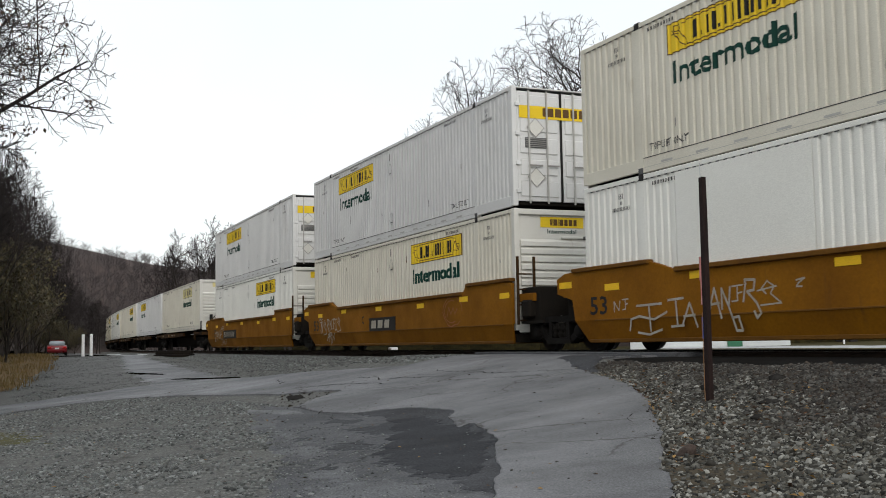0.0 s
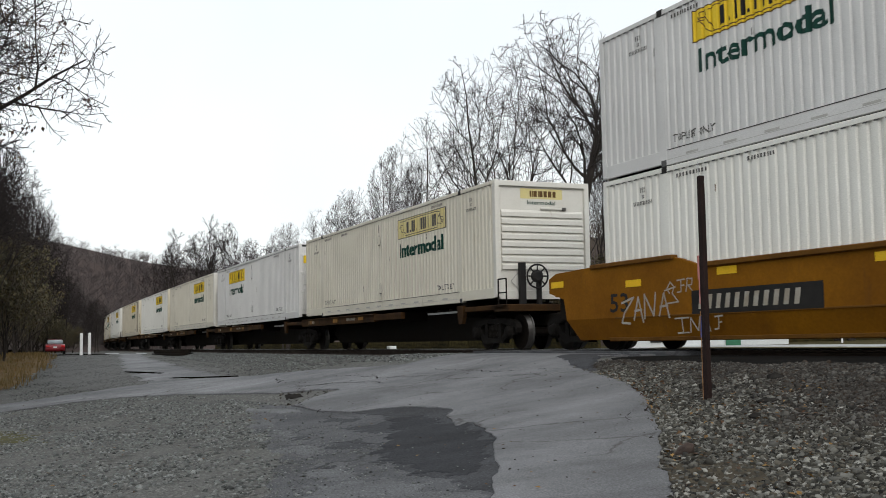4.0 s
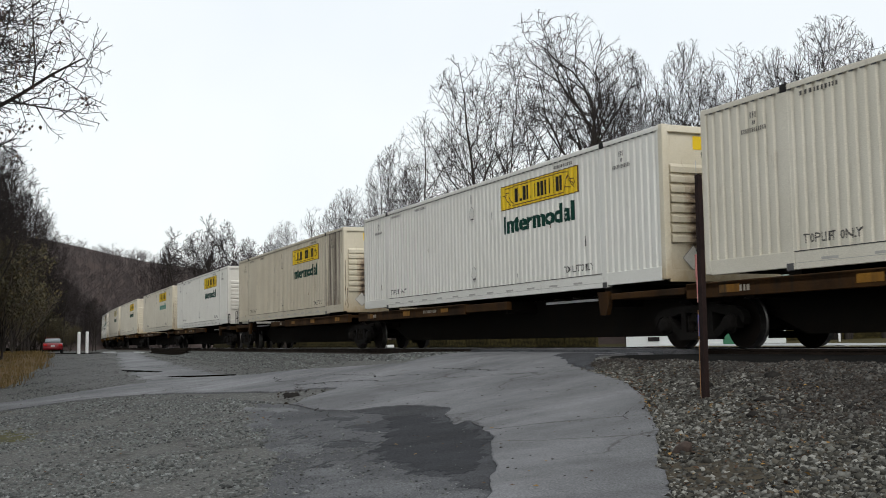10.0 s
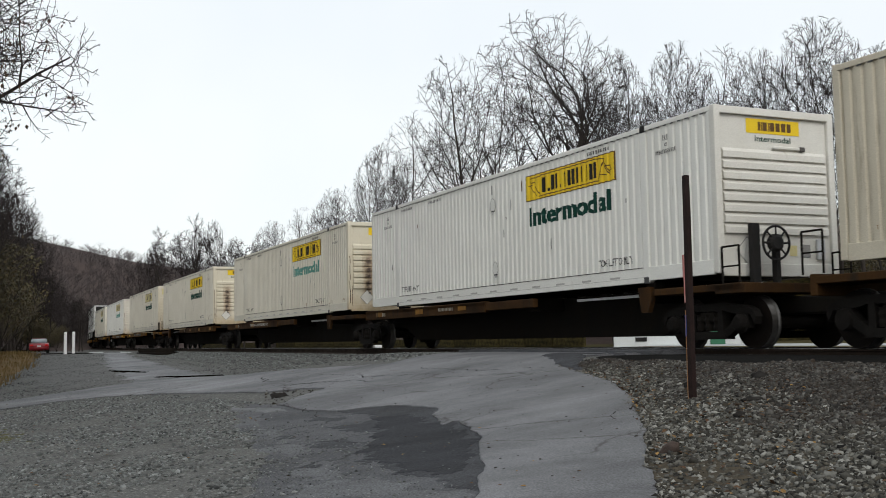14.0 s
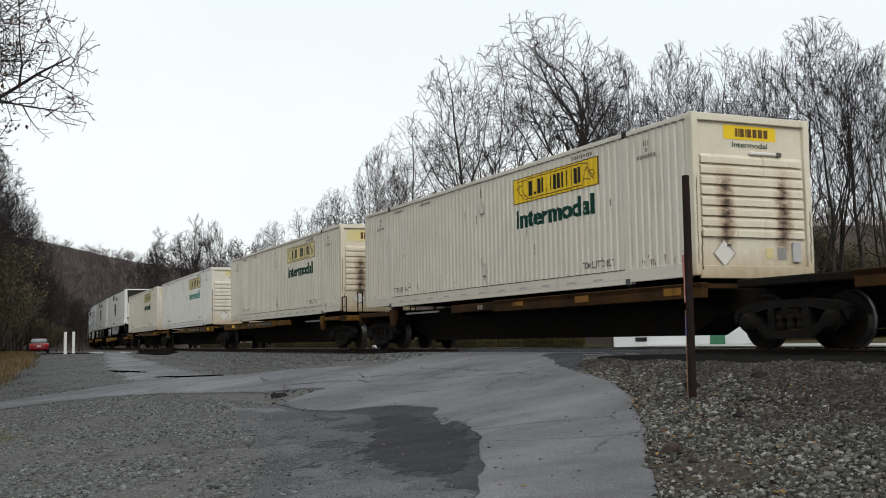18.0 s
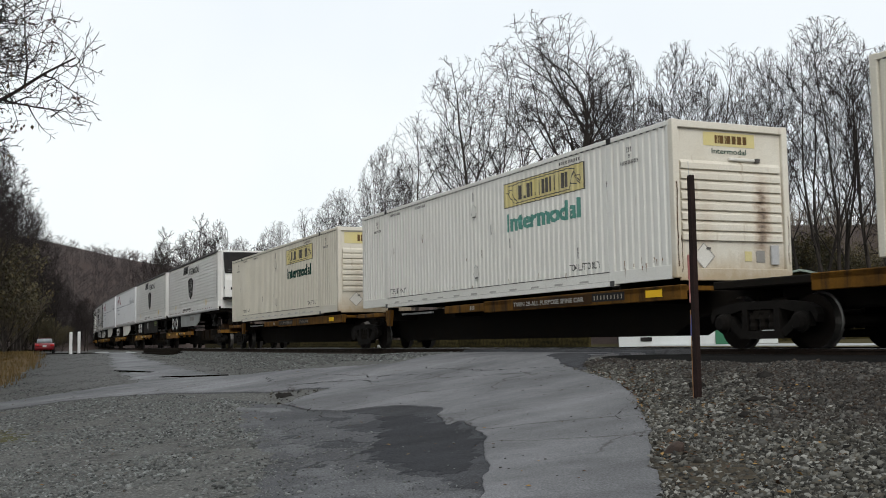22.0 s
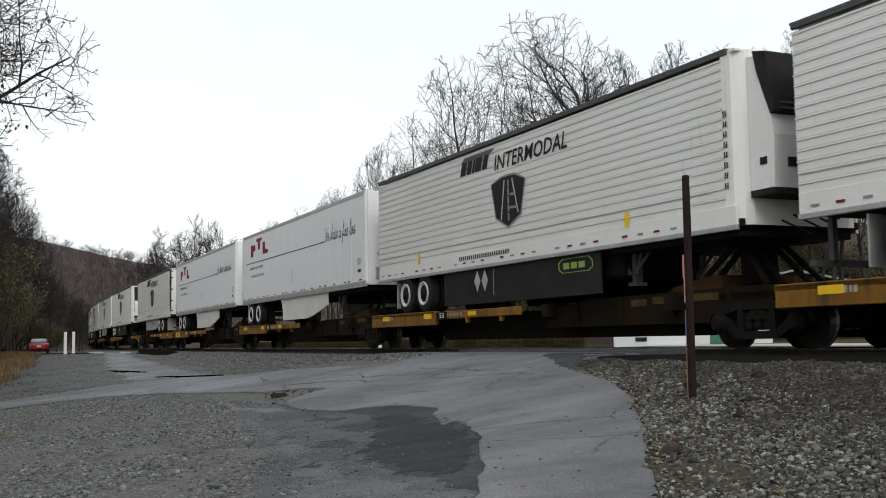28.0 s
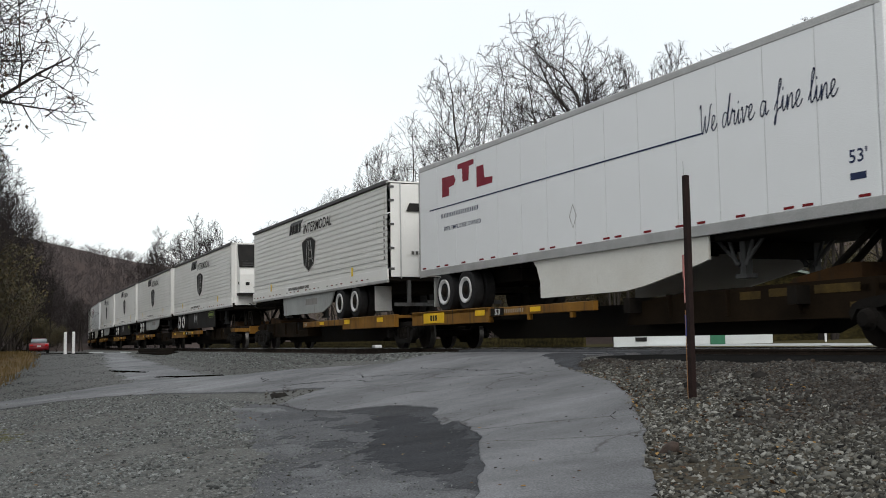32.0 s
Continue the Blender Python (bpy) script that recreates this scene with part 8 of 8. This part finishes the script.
def plant(kind, x, y, scale, turn, label, group, name="bare_tree", z=None, stretch=1.0):
    t = thing(name, label, "tree" if "tree" in name else "bush", group)
    t.matrix_world = Matrix.LocRotScale((x, y, (float(ground_z(x, y)) - 0.05) if z is None else z), Euler((0, 0, turn)), (scale * stretch, scale * stretch, scale))
    for nm, me in kind:
        part(nm, me, t)
    return t


GREAT = [tree_kind(3, 20, 5.2, 0, broad=True, bole=0.55, limbs=9, trunk_r=0.34, twig_r=0.013, sway=0.30, rise=0.06, angle=(0.5, 0.95), fill=1.1, forked=True)]
OAK = [tree_kind(sd, 18, 4.4, 0, broad=True, bole=0.36, limbs=8, trunk_r=0.25, twig_r=0.012, sway=0.30, rise=0.07, lean=0.15, fill=1.15, forked=True) for sd in (1, 11)]
TALL = [tree_kind(sd, 15, 2.5, 0, broad=True, bole=0.26, limbs=15, trunk_r=0.17, twig_r=0.009, sway=0.20, rise=0.085, angle=(0.45, 0.95), fill=0.86) for sd in (4, 18, 33)]
MULTI = [tree_kind(sd, 16, 2.9, 0, broad=True, stems=6, bole=0.25, limbs=8, trunk_r=0.12, twig_r=0.009, sway=0.17, rise=0.07, angle=(0.35, 0.75), fill=0.7) for sd in (5, 28)]
FAR = [tree_kind(sd, 20, 2.6, 0, broad=True, bole=0.58, limbs=9, trunk_r=0.22, twig_r=0.026, sway=0.22, rise=0.05, angle=(0.5, 1.0), fill=1.1, forked=True) for sd in (63, 64)]
NEARLEAF = [tree_kind(sd, 12.5, 6.4, 0, leaves=3600, clump=10, broad=True, bole=0.36, limbs=20, twig_r=0.009, trunk_r=0.36, leaf_size=0.055, sway=0.22, rise=0.075, droop=0.0, angle=(0.75, 1.25), fill=1.25) for sd in (4, 2)]
LEFT = [tree_kind(sd, 11, 3.0, 0, broad=True, bole=0.14, limbs=14, twig_r=0.010, trunk_r=0.13, sway=0.2, angle=(0.4, 0.85), fill=1.1) for sd in (71, 72)]
BRUSH = [tree_kind(sd, 6, 0.75, 3, leaves=3000, twig="twig_brown", leaf_mat="leaf_olive", fork=0.02, twig_r=0.010, trunk_r=0.07, density=1.35, leaf_size=0.095) for sd in (41, 52)]

pr = random.Random(9)
SKY_TREES = (  # bearing (degrees from the camera's forward line), distance, height, kind, breadth
    (6.74, 62, 19.9, "great", 1.0), (1.62, 64, 17.8, "tall", 1.15), (3.4, 66, 18.3, "oak", 0.95), (9.9, 63, 17.4, "multi", 0.85), (11.4, 66, 15.4, "oak", 0.8),
    (13.41, 62, 17.3, "multi", 0.85), (15.66, 62, 17.0, "tall", 1.0), (17.4, 62, 16.6, "multi", 0.8), (18.9, 63, 16.6, "tall", 0.9), (20.2, 60, 17.3, "multi", 1.1), (22.2, 61, 16.0, "tall", 1.0),
    (23.6, 62, 16.0, "multi", 1.0), (-1.0, 66, 14.8, "tall", 1.0), (-2.3, 68, 13.2, "multi", 1.0), (-3.86, 72, 11.3, "tall", 1.1), (-5.05, 74, 11.3, "multi", 0.9), (-6.53, 78, 10.5, "tall", 1.1),
    (-8.3, 84, 10.2, "multi", 1.0), (-9.76, 92, 9.2, "tall", 1.2), (0.4, 76, 16.0, "oak", 0.9), (5.2, 77, 18.0, "tall", 1.1), (8.4, 76, 17.6, "multi", 1.0), (12.4, 75, 16.8, "tall", 1.1), (14.6, 74, 17.4, "oak", 0.7))
SETS = {"great": (GREAT, 20.0), "oak": (OAK, 18.0), "tall": (TALL, 15.0), "multi": (MULTI, 16.0), "far": (FAR, 20.0)}
for i, (b, d, h, k, wide) in enumerate(SKY_TREES):
    a = radians(YAW + b)
    x, y = EYE[0] + d * math.sin(a), EYE[1] + d * math.cos(a)
    kinds, base = SETS[k]
    plant(kinds[i % len(kinds)], x, y, h / base, pr.uniform(0, 6.28), "many-stemmed bare tree behind the railway" if k == "multi" else "tall bare dark-limbed tree behind the railway", "trees behind the railway", stretch=wide)
for i, (b, d, h, wide) in enumerate(((-12.36, 190, 22.8, 0.85), (-11.3, 190, 21.8, 0.75), (-13.64, 190, 20.6, 1.15), (-10.2, 180, 17.8, 1.1), (-14.5, 195, 17.6, 1.1), (-13.0, 196, 20.2, 1.0), (-15.3, 200, 15.5, 1.0), (-9.2, 175, 16.4, 1.0), (-11.9, 200, 19.6, 1.0), (-14.1, 200, 19.0, 1.0), (-10.8, 196, 18.6, 1.0), (-12.0, 186, 20.4, 0.8))):
    a = radians(YAW + b)
    x, y = EYE[0] + d * math.sin(a), EYE[1] + d * math.cos(a)
    plant(FAR[i % 2], x, y, h / 20.0, pr.uniform(0, 6.28), "distant bare tree at the foot of the hill", "distant trees", z=0.0, stretch=wide)
# overhanging tree and bank on the near side


def spot(bearing, d):
    a = radians(YAW + bearing)
    return EYE[0] + d * math.sin(a), EYE[1] + d * math.cos(a)


for i, (b, d, k, turn) in enumerate(((-31.8, 25, 1.0, 0.6), (-34.0, 21, 0.95, 3.4), (-29.9, 32, 1.16, 2.2), (-31.0, 28, 1.08, 4.4), (-29.0, 36, 1.25, 5.3))):
    x, y = spot(b, d)
    plant(NEARLEAF[i % 2], x, y, k, turn, "bare tree with a few dead leaves over the lane", "trees by the lane")
for i in range(46):
    d = pr.uniform(52, 150)
    b = pr.uniform(-24.5, -21.5) if d < 106 else pr.uniform(-24.5, -20.8)
    x, y = spot(b, d)
    plant(BRUSH[i % 2], x, y, pr.uniform(0.7, 1.15) * (0.55 + d / 140), pr.uniform(0, 6.28), "brown tangled bush with olive and dead leaves", "bushes by the lane", "bush")
for i in range(18):
    b = pr.uniform(-21.2, -18.9)
    x, y = spot(b, pr.uniform(114, 150))
    plant(BRUSH[i % 2], x, y, (1.05 - 0.25 * (b + 21.2)) * pr.uniform(0.85, 1.15), pr.uniform(0, 6.28), "brown tangled bush with olive and dead leaves", "bushes by the lane", "bush")
for i, (b, d, k) in enumerate(((-22.7, 52, 0.92), (-22.3, 64, 0.9), (-23.2, 45, 0.85), (-25.6, 38, 0.85), (-24.9, 46, 0.9), (-25.8, 31, 0.75), (-24.2, 58, 0.95), (-23.6, 70, 0.95), (-25.2, 52, 1.0))):
    x, y = spot(b, d)
    plant(LEFT[i % 2], x, y, k, pr.uniform(0, 6.28), "bare grey tree rising out of the brush", "trees by the lane")
for i in range(16):
    d = pr.uniform(60, 150)
    b = pr.uniform(-24.8, -21.9) if d < 100 else pr.uniform(-24.5, -20.8)
    x, y = spot(b, d)
    plant(LEFT[i % 2], x, y, (0.5 + d / 120) * pr.uniform(0.8, 1.1), pr.uniform(0, 6.28), "bare grey tree rising out of the brush", "trees by the lane")
for i in range(24):
    b = pr.uniform(-21.5, -17.6)
    x, y = spot(b, pr.uniform(120, 175))
    plant(LEFT[i % 2], x, y, (1.15 - 0.13 * (b + 21.5)) * pr.uniform(0.7, 1.05), pr.uniform(0, 6.28), "bare grey tree rising out of the brush", "trees by the lane")

for i in range(70):
    x, y = spot(pr.uniform(2, 26), pr.uniform(64, 84))
    plant(BRUSH[i % 2], x, y, pr.uniform(0.7, 1.1), pr.uniform(0, 6.28), "brown tangled bush behind the railway", "bushes behind the railway", "bush")


# wooded hill
def hill_z(x, y):
    d = np.hypot(x + 60, y)
    b = np.degrees(np.arctan2(-(x), (y + 12.94)))
    crest = np.interp(b, [20, 40, 62, 74, 80, 84, 88, 100, 130, 160], [2, 6, 12, 24, 30, 34.5, 38, 44, 50, 50])
    return -0.5 + crest * smooth01((d - 150) / 190.0) + 1.5 * ripple(x, y, 40, 2)


def polar_sheet(name, mat):
    verts, faces = [], []
    bs, ds = np.radians(np.arange(25, 151, 1.5)), np.array([140, 160, 180, 200, 225, 250, 280, 310, 345, 380, 430, 500])
    for b in bs:
        for d in ds:
            x, y = -d * math.sin(b), -12.94 + d * math.cos(b)
            verts.append((x, y, float(hill_z(np.array(x), np.array(y)))))
    k = len(ds)
    for i in range(len(bs) - 1):
        for j in range(k - 1):
            faces.append((i * k + j, i * k + j + 1, (i + 1) * k + j + 1, (i + 1) * k + j))
    return mesh_of(name, verts, faces, mat, True)


tagged(new("hillside", polar_sheet("hillside", "hill")), "brown wooded hillside in late autumn", "hill", kind="structure")


def bank_sheet():
    verts, faces = [], []
    bs, ds = np.radians(np.arange(YAW - 14, YAW + 60, 2.0)), np.array([66, 72, 80, 90, 102, 116, 132])
    for b in bs:
        start = max(0.0, 30 / max(0.12, math.cos(b)) - 66)
        rise = 1 + 0.9 * float(smooth01(np.array((math.degrees(b) - YAW + 4) / 14)))
        for d, h in zip(ds + start, (-0.6, 0.4 * rise, 1.8 * rise, 3.4 * rise, 4.8 * rise, 5.8 * rise, 6.4 * rise)):
            x, y = d * math.sin(b), -12.94 + d * math.cos(b)
            verts.append((x, y, h + 0.4 * math.sin(b * 40 + d)))
    k = len(ds)
    for i in range(len(bs) - 1):
        for j in range(k - 1):
            faces.append((i * k + j, (i + 1) * k + j, (i + 1) * k + j + 1, i * k + j + 1))
    return mesh_of("wooded_bank", verts, faces, "hill", True)


tagged(new("wooded_bank", bank_sheet()), "brown leaf-covered bank behind the railway", "bank", kind="structure")
hr = random.Random(77)
under = Tubes()
for i in range(1500):
    b = radians(YAW + hr.uniform(-12, 25))
    start = max(0.0, 30 / max(0.12, math.cos(b)) - 66)
    d = hr.uniform(68, 130) + start
    x, y = d * math.sin(b), -12.94 + d * math.cos(b)
    base = Vector((x, y, np.interp(d - start, [66, 72, 80, 90, 102, 116, 132], [-0.6, 0.4, 1.8, 3.4, 4.8, 5.8, 6.4]) * (1 + 0.9 * float(smooth01(np.array((math.degrees(b) - YAW + 4) / 14)))) - 0.3))
    h = hr.uniform(1.5, 4.5)
    under.add([base, base + Vector((hr.uniform(-0.4, 0.4), hr.uniform(-0.4, 0.4), h))], [0.05, 0.012], 3)
    for k in range(8):
        a, f = hr.uniform(0, 6.28), hr.uniform(0.1, 0.9)
        p = base + Vector((0, 0, h * f))
        under.add([p, p + Vector((math.cos(a), math.sin(a), hr.uniform(0.3, 1.0))) * hr.uniform(0.4, 1.3)], [0.025, 0.008], 3)
tagged(new("undergrowth", under.mesh("undergrowth", "twig_brown")), "brown bare undergrowth on the bank", "undergrowth", kind="stuff")
woods = Tubes()
for i in range(5200):
    b = radians(hr.uniform(66, 97))
    d = hr.uniform(150, 360)
    x, y = -d * math.sin(b), -12.94 + d * math.cos(b)
    z = float(hill_z(np.array(x), np.array(y)))
    h = hr.uniform(3.0, 5.0)
    base = Vector((x, y, z))
    woods.add([base, base + Vector((hr.uniform(-0.4, 0.4), hr.uniform(-0.4, 0.4), h))], [0.06, 0.03], 3)
    for k in range(10):
        f = hr.uniform(0.25, 0.95)
        a = hr.uniform(0, 6.28)
        p = base + Vector((0, 0, h * f))
        q = p + Vector((math.cos(a), math.sin(a), hr.uniform(0.3, 0.9))) * hr.uniform(0.8, 2.0)
        woods.add([p, q], [0.05, 0.02], 3)
        woods.add([p.lerp(q, 0.5), p.lerp(q, 0.5) + Vector((math.cos(a + 1), math.sin(a + 1), 0.8)) * 0.9], [0.04, 0.015], 3)
tagged(new("hill_woods", woods.mesh("hill_woods", "bark_hill")), "bare grey-brown woods covering the hill", "woods", kind="stuff")

# ---------------------------------------------------------------- things beside the line
post = thing("marker_post", "rusty brown steel post with torn red and blue tape", "post")
post.matrix_world = pose(-9.37, -5.58, -0.50, 0, 0.25, 0)
bm = bmesh.new()
prism(bm, [(-0.032, 0.0), (0.034, 0.0), (0.033, 2.1), (0.026, 2.46), (-0.026, 2.455), (-0.031, 1.2)], -0.028, 0.028)
part("shaft", finish("shaft", bm, "steel_post"), post)
part("tape", boxes("post_tape", "tape_faded", [(-0.066, -0.036, -0.034, 0.034, 1.34, 1.60)], 0.006), post, label="torn faded red tape")
part("tape", boxes("post_tape_low", "tape_faded", [(-0.052, -0.034, -0.033, 0.033, 1.08, 1.36)], 0.005), post, label="torn faded red tape")
part("tape", boxes("post_tape_top", "tape_faded", [(-0.040, -0.031, -0.02, 0.02, 1.75, 2.35)], 0.003), post, label="shred of faded tape")
# Thin pale strip added to paint the lit edge of the shaft.
part("lit_edge", boxes("post_lit_edge", "rust_stain", [(-0.040, -0.033, -0.036, -0.028, 0.02, 1.0)], 0.002), post)
part("tape", boxes("post_tape_blue", "post_blue", [(-0.046, -0.03, -0.034, 0.034, 0.72, 0.95)]), post, label="strip of blue tape")
bm = bmesh.new()
rod(bm, (-0.03, 0, 2.4), (-0.036, 0, 2.62), 0.004)
part("wire", finish("wire", bm, "silver"), post)

for x, y, h in ((-63.7, -6.15, 1.28), (-64.7, -5.6, 1.30)):
    p = thing("white_bollard", "white painted round bollard beside the lane", "bollard", "two white bollards")
    p.matrix_world = pose(x, y, float(ground_z(x, y)) - 0.03)
    bm = bmesh.new()
    lathe(bm, [(0, 0.085), (h - 0.04, 0.085), (h, 0.065)], 14, "z")
    part("pipe", finish("pipe", bm, "post_white"), p)
    part("collar", boxes("collar", "puddle", [(-0.2, 0.2, -0.2, 0.2, 0, 0.05)], 0.02), p)

car = thing("parked_car", "red saloon car parked on the verge, seen from behind", "car")
car.matrix_world = Matrix.LocRotScale((-98.3, -4.6, float(ground_z(-98.3, -4.6))), Euler((0, 0, radians(-4.5))), (0.9, 0.9, 0.9))
bm = bmesh.new()
prism(bm, [(2.15, 0.30), (2.2, 0.62), (2.0, 0.90), (1.2, 0.97), (-1.4, 0.95), (-2.2, 0.78), (-2.25, 0.32)], -0.86, 0.86)
bmesh.ops.bevel(bm, geom=list(bm.edges), offset=0.06, segments=2, affect="EDGES")
part("body", finish("car_body", bm, "car_red", True), car)
bm = bmesh.new()
prism(bm, [(1.55, 0.95), (0.85, 1.40), (-0.45, 1.42), (-1.2, 0.95)], -0.68, 0.68)
bmesh.ops.bevel(bm, geom=list(bm.edges), offset=0.08, segments=2, affect="EDGES")
part("cabin", finish("car_cabin", bm, "glass", True), car, label="pale reflecting windows")
part("roof", boxes("car_roof", "car_red", [(-0.4, 0.8, -0.62, 0.62, 1.405, 1.435)], 0.01), car)
for y in (-0.66, 0.66):
    part("tail_lamp", boxes("tail_lamp", "lamp_red", [(2.12, 2.21, y - 0.16, y + 0.16, 0.68, 0.84)], 0.02), car)
part("plate", boxes("plate", "silver", [(2.17, 2.225, -0.17, 0.17, 0.62, 0.76)]), car)
for x in (-1.4, 1.35):
    for y in (-0.8, 0.8):
        bm = bmesh.new()
        lathe(bm, [(-0.1, 0.2), (-0.11, 0.29), (-0.08, 0.32), (0.08, 0.32), (0.11, 0.29), (0.1, 0.2)], 18)
        part("wheel", finish("car_wheel", bm, "tyre"), car, Matrix.Translation((x, y, 0.32)))

# white shed beyond the line
shed = thing("shed", "low white shed with a green door and pale green roof", "shed")
shed.matrix_world = Matrix.Translation((-42.2, 20.3, -0.42)) @ Matrix.Rotation(math.atan2(6.7, 3.07) - radians(11), 4, "Z")
wall = part("wall", boxes("shed_wall", "wall_white", [(-3.75, 3.75, 0, 5.0, 0, 2.0)], 0.01), shed)
for i in range(15):
    part("siding_batten", boxes("siding_batten", "wall_white", [(-3.7 + i * 0.5, -3.66 + i * 0.5, -0.02, 0.0, 0, 1.98)]), wall)
part("door", boxes("shed_door", "door_green", [(0.85, 1.55, -0.05, 0.01, 0.05, 1.95)], 0.01), shed, label="green door")
part("roof", prism_mesh("shed_roof", "roof_green", [(-3.95, 2.0), (3.95, 2.0), (3.95, 2.1), (0.0, 2.28), (-3.95, 2.1)], -0.25, 5.25), shed)
part("vent", boxes("shed_vent", "black", [(-2.7, -2.15, -0.04, 0.0, 0.42, 0.62)]), shed)
barn = thing("barn", "weathered dark timber barn with a pale green metal roof", "barn")
barn.matrix_world = shed.matrix_world @ Matrix.Translation((0.2, 7.0, 0.18))
part("wall", boxes("barn_wall", "fence", [(0.6, 10.6, 0, 6.0, 0, 2.7)], 0.02), barn)
part("gable", prism_mesh("barn_gable", "fence", [(0.6, 2.7), (10.6, 2.7), (5.6, 3.8)], 0.05, 5.95), barn)
part("roof", prism_mesh("barn_roof", "roof_green", [(0.1, 2.62), (5.6, 3.84), (11.1, 2.62), (11.1, 2.72), (5.6, 3.96), (0.1, 2.72)], -0.3, 6.3), barn)
pole = thing("pipe_post", "thin white post beside the shed", "post")
pole.matrix_world = pose(-38.2, 24.9, -0.4)
bm = bmesh.new()
lathe(bm, [(0, 0.05), (1.5, 0.05), (1.52, 0.03)], 10, "z")
part("pipe", finish("thin_pipe", bm, "post_white"), pole)

fence = thing("retaining_wall", "low brown timber retaining wall beyond the track", "wall", kind="structure")
panel = boxes("plank_panel", "fence", [(0, 2.36, 0, 0.12, 0, 0.75)], 0.01)
for i in range(34):
    x, y, th = on_track(-35 - 2.4 * i, -9.0)
    part("panel", panel, fence, Matrix.Translation((x - 2.4, y, -0.45)) @ Matrix.Rotation(th, 4, "Z"))
x, y, th = on_track(-42.0, -3.2)
sb = thing("signal_box", "small white trackside box on a stub post", "trackside box")
sb.matrix_world = pose(x, y, -0.45)
part("case", boxes("case", "post_white", [(-0.16, 0.16, -0.16, 0.16, 0.12, 0.52)], 0.02), sb)
part("stub", boxes("stub", "under", [(-0.05, 0.05, -0.05, 0.05, 0, 0.14)]), sb)

stack = thing("tie_stack", "low stack of black old timber ties beside the track", "timber stack")
stack.matrix_world = pose(-60.2, -1.75, float(ground_z(-60.2, -1.75)), 0, 0, 66)
for k, (a, z) in enumerate(((-0.42, 0.0), (-0.14, 0.01), (0.14, 0.0), (0.42, 0.0), (-0.2, 0.20), (0.14, 0.205))):
    part("tie", boxes("old_tie", "under", [(-1.0 + 0.04 * (k % 3), 0.95 + 0.05 * (k % 2), a - 0.12, a + 0.12, z, z + 0.19)], 0.012), stack)

stone = thing("rock", "brown rough rock on the ballast shoulder", "rock")
stone.matrix_world = pose(-7.12, -7.60, -0.69, 0, -32, 20)
bm = bmesh.new()
bmesh.ops.create_icosphere(bm, subdivisions=3, radius=1)
for v in bm.verts:
    v.co *= 1 + 0.25 * noise.noise(v.co * 1.8) + 0.08 * noise.noise(v.co * 6)
    v.co.x *= 0.115
    v.co.y *= 0.055
    v.co.z *= 0.06
part("boulder", finish("boulder", bm, "rock_brown", True), stone)
for k, (x, y, sx, sy, sz) in enumerate(((-9.95, -5.12, 0.11, 0.08, 0.075), (-9.6, -4.45, 0.10, 0.07, 0.06), (-8.5, -5.5, 0.14, 0.07, 0.035), (-7.9, -6.2, 0.12, 0.06, 0.035))):
    clod = thing("clod", "black oily clod of dirt among the ballast", "clod", "clods in the ballast")
    clod.matrix_world = pose(x, y, float(ground_z(x, y)) + 0.02, 0, 0, 40 * k)
    bm = bmesh.new()
    bmesh.ops.create_icosphere(bm, subdivisions=2, radius=1)
    for v in bm.verts:
        v.co *= 1 + 0.4 * noise.noise(v.co * 1.5 + Vector((k, 0, 0))) + 0.15 * noise.noise(v.co * 5)
        v.co = Vector((v.co.x * sx, v.co.y * sy, v.co.z * sz))
    part("lump", finish("clod_lump", bm, "crack_dirt", True), clod)

motions()
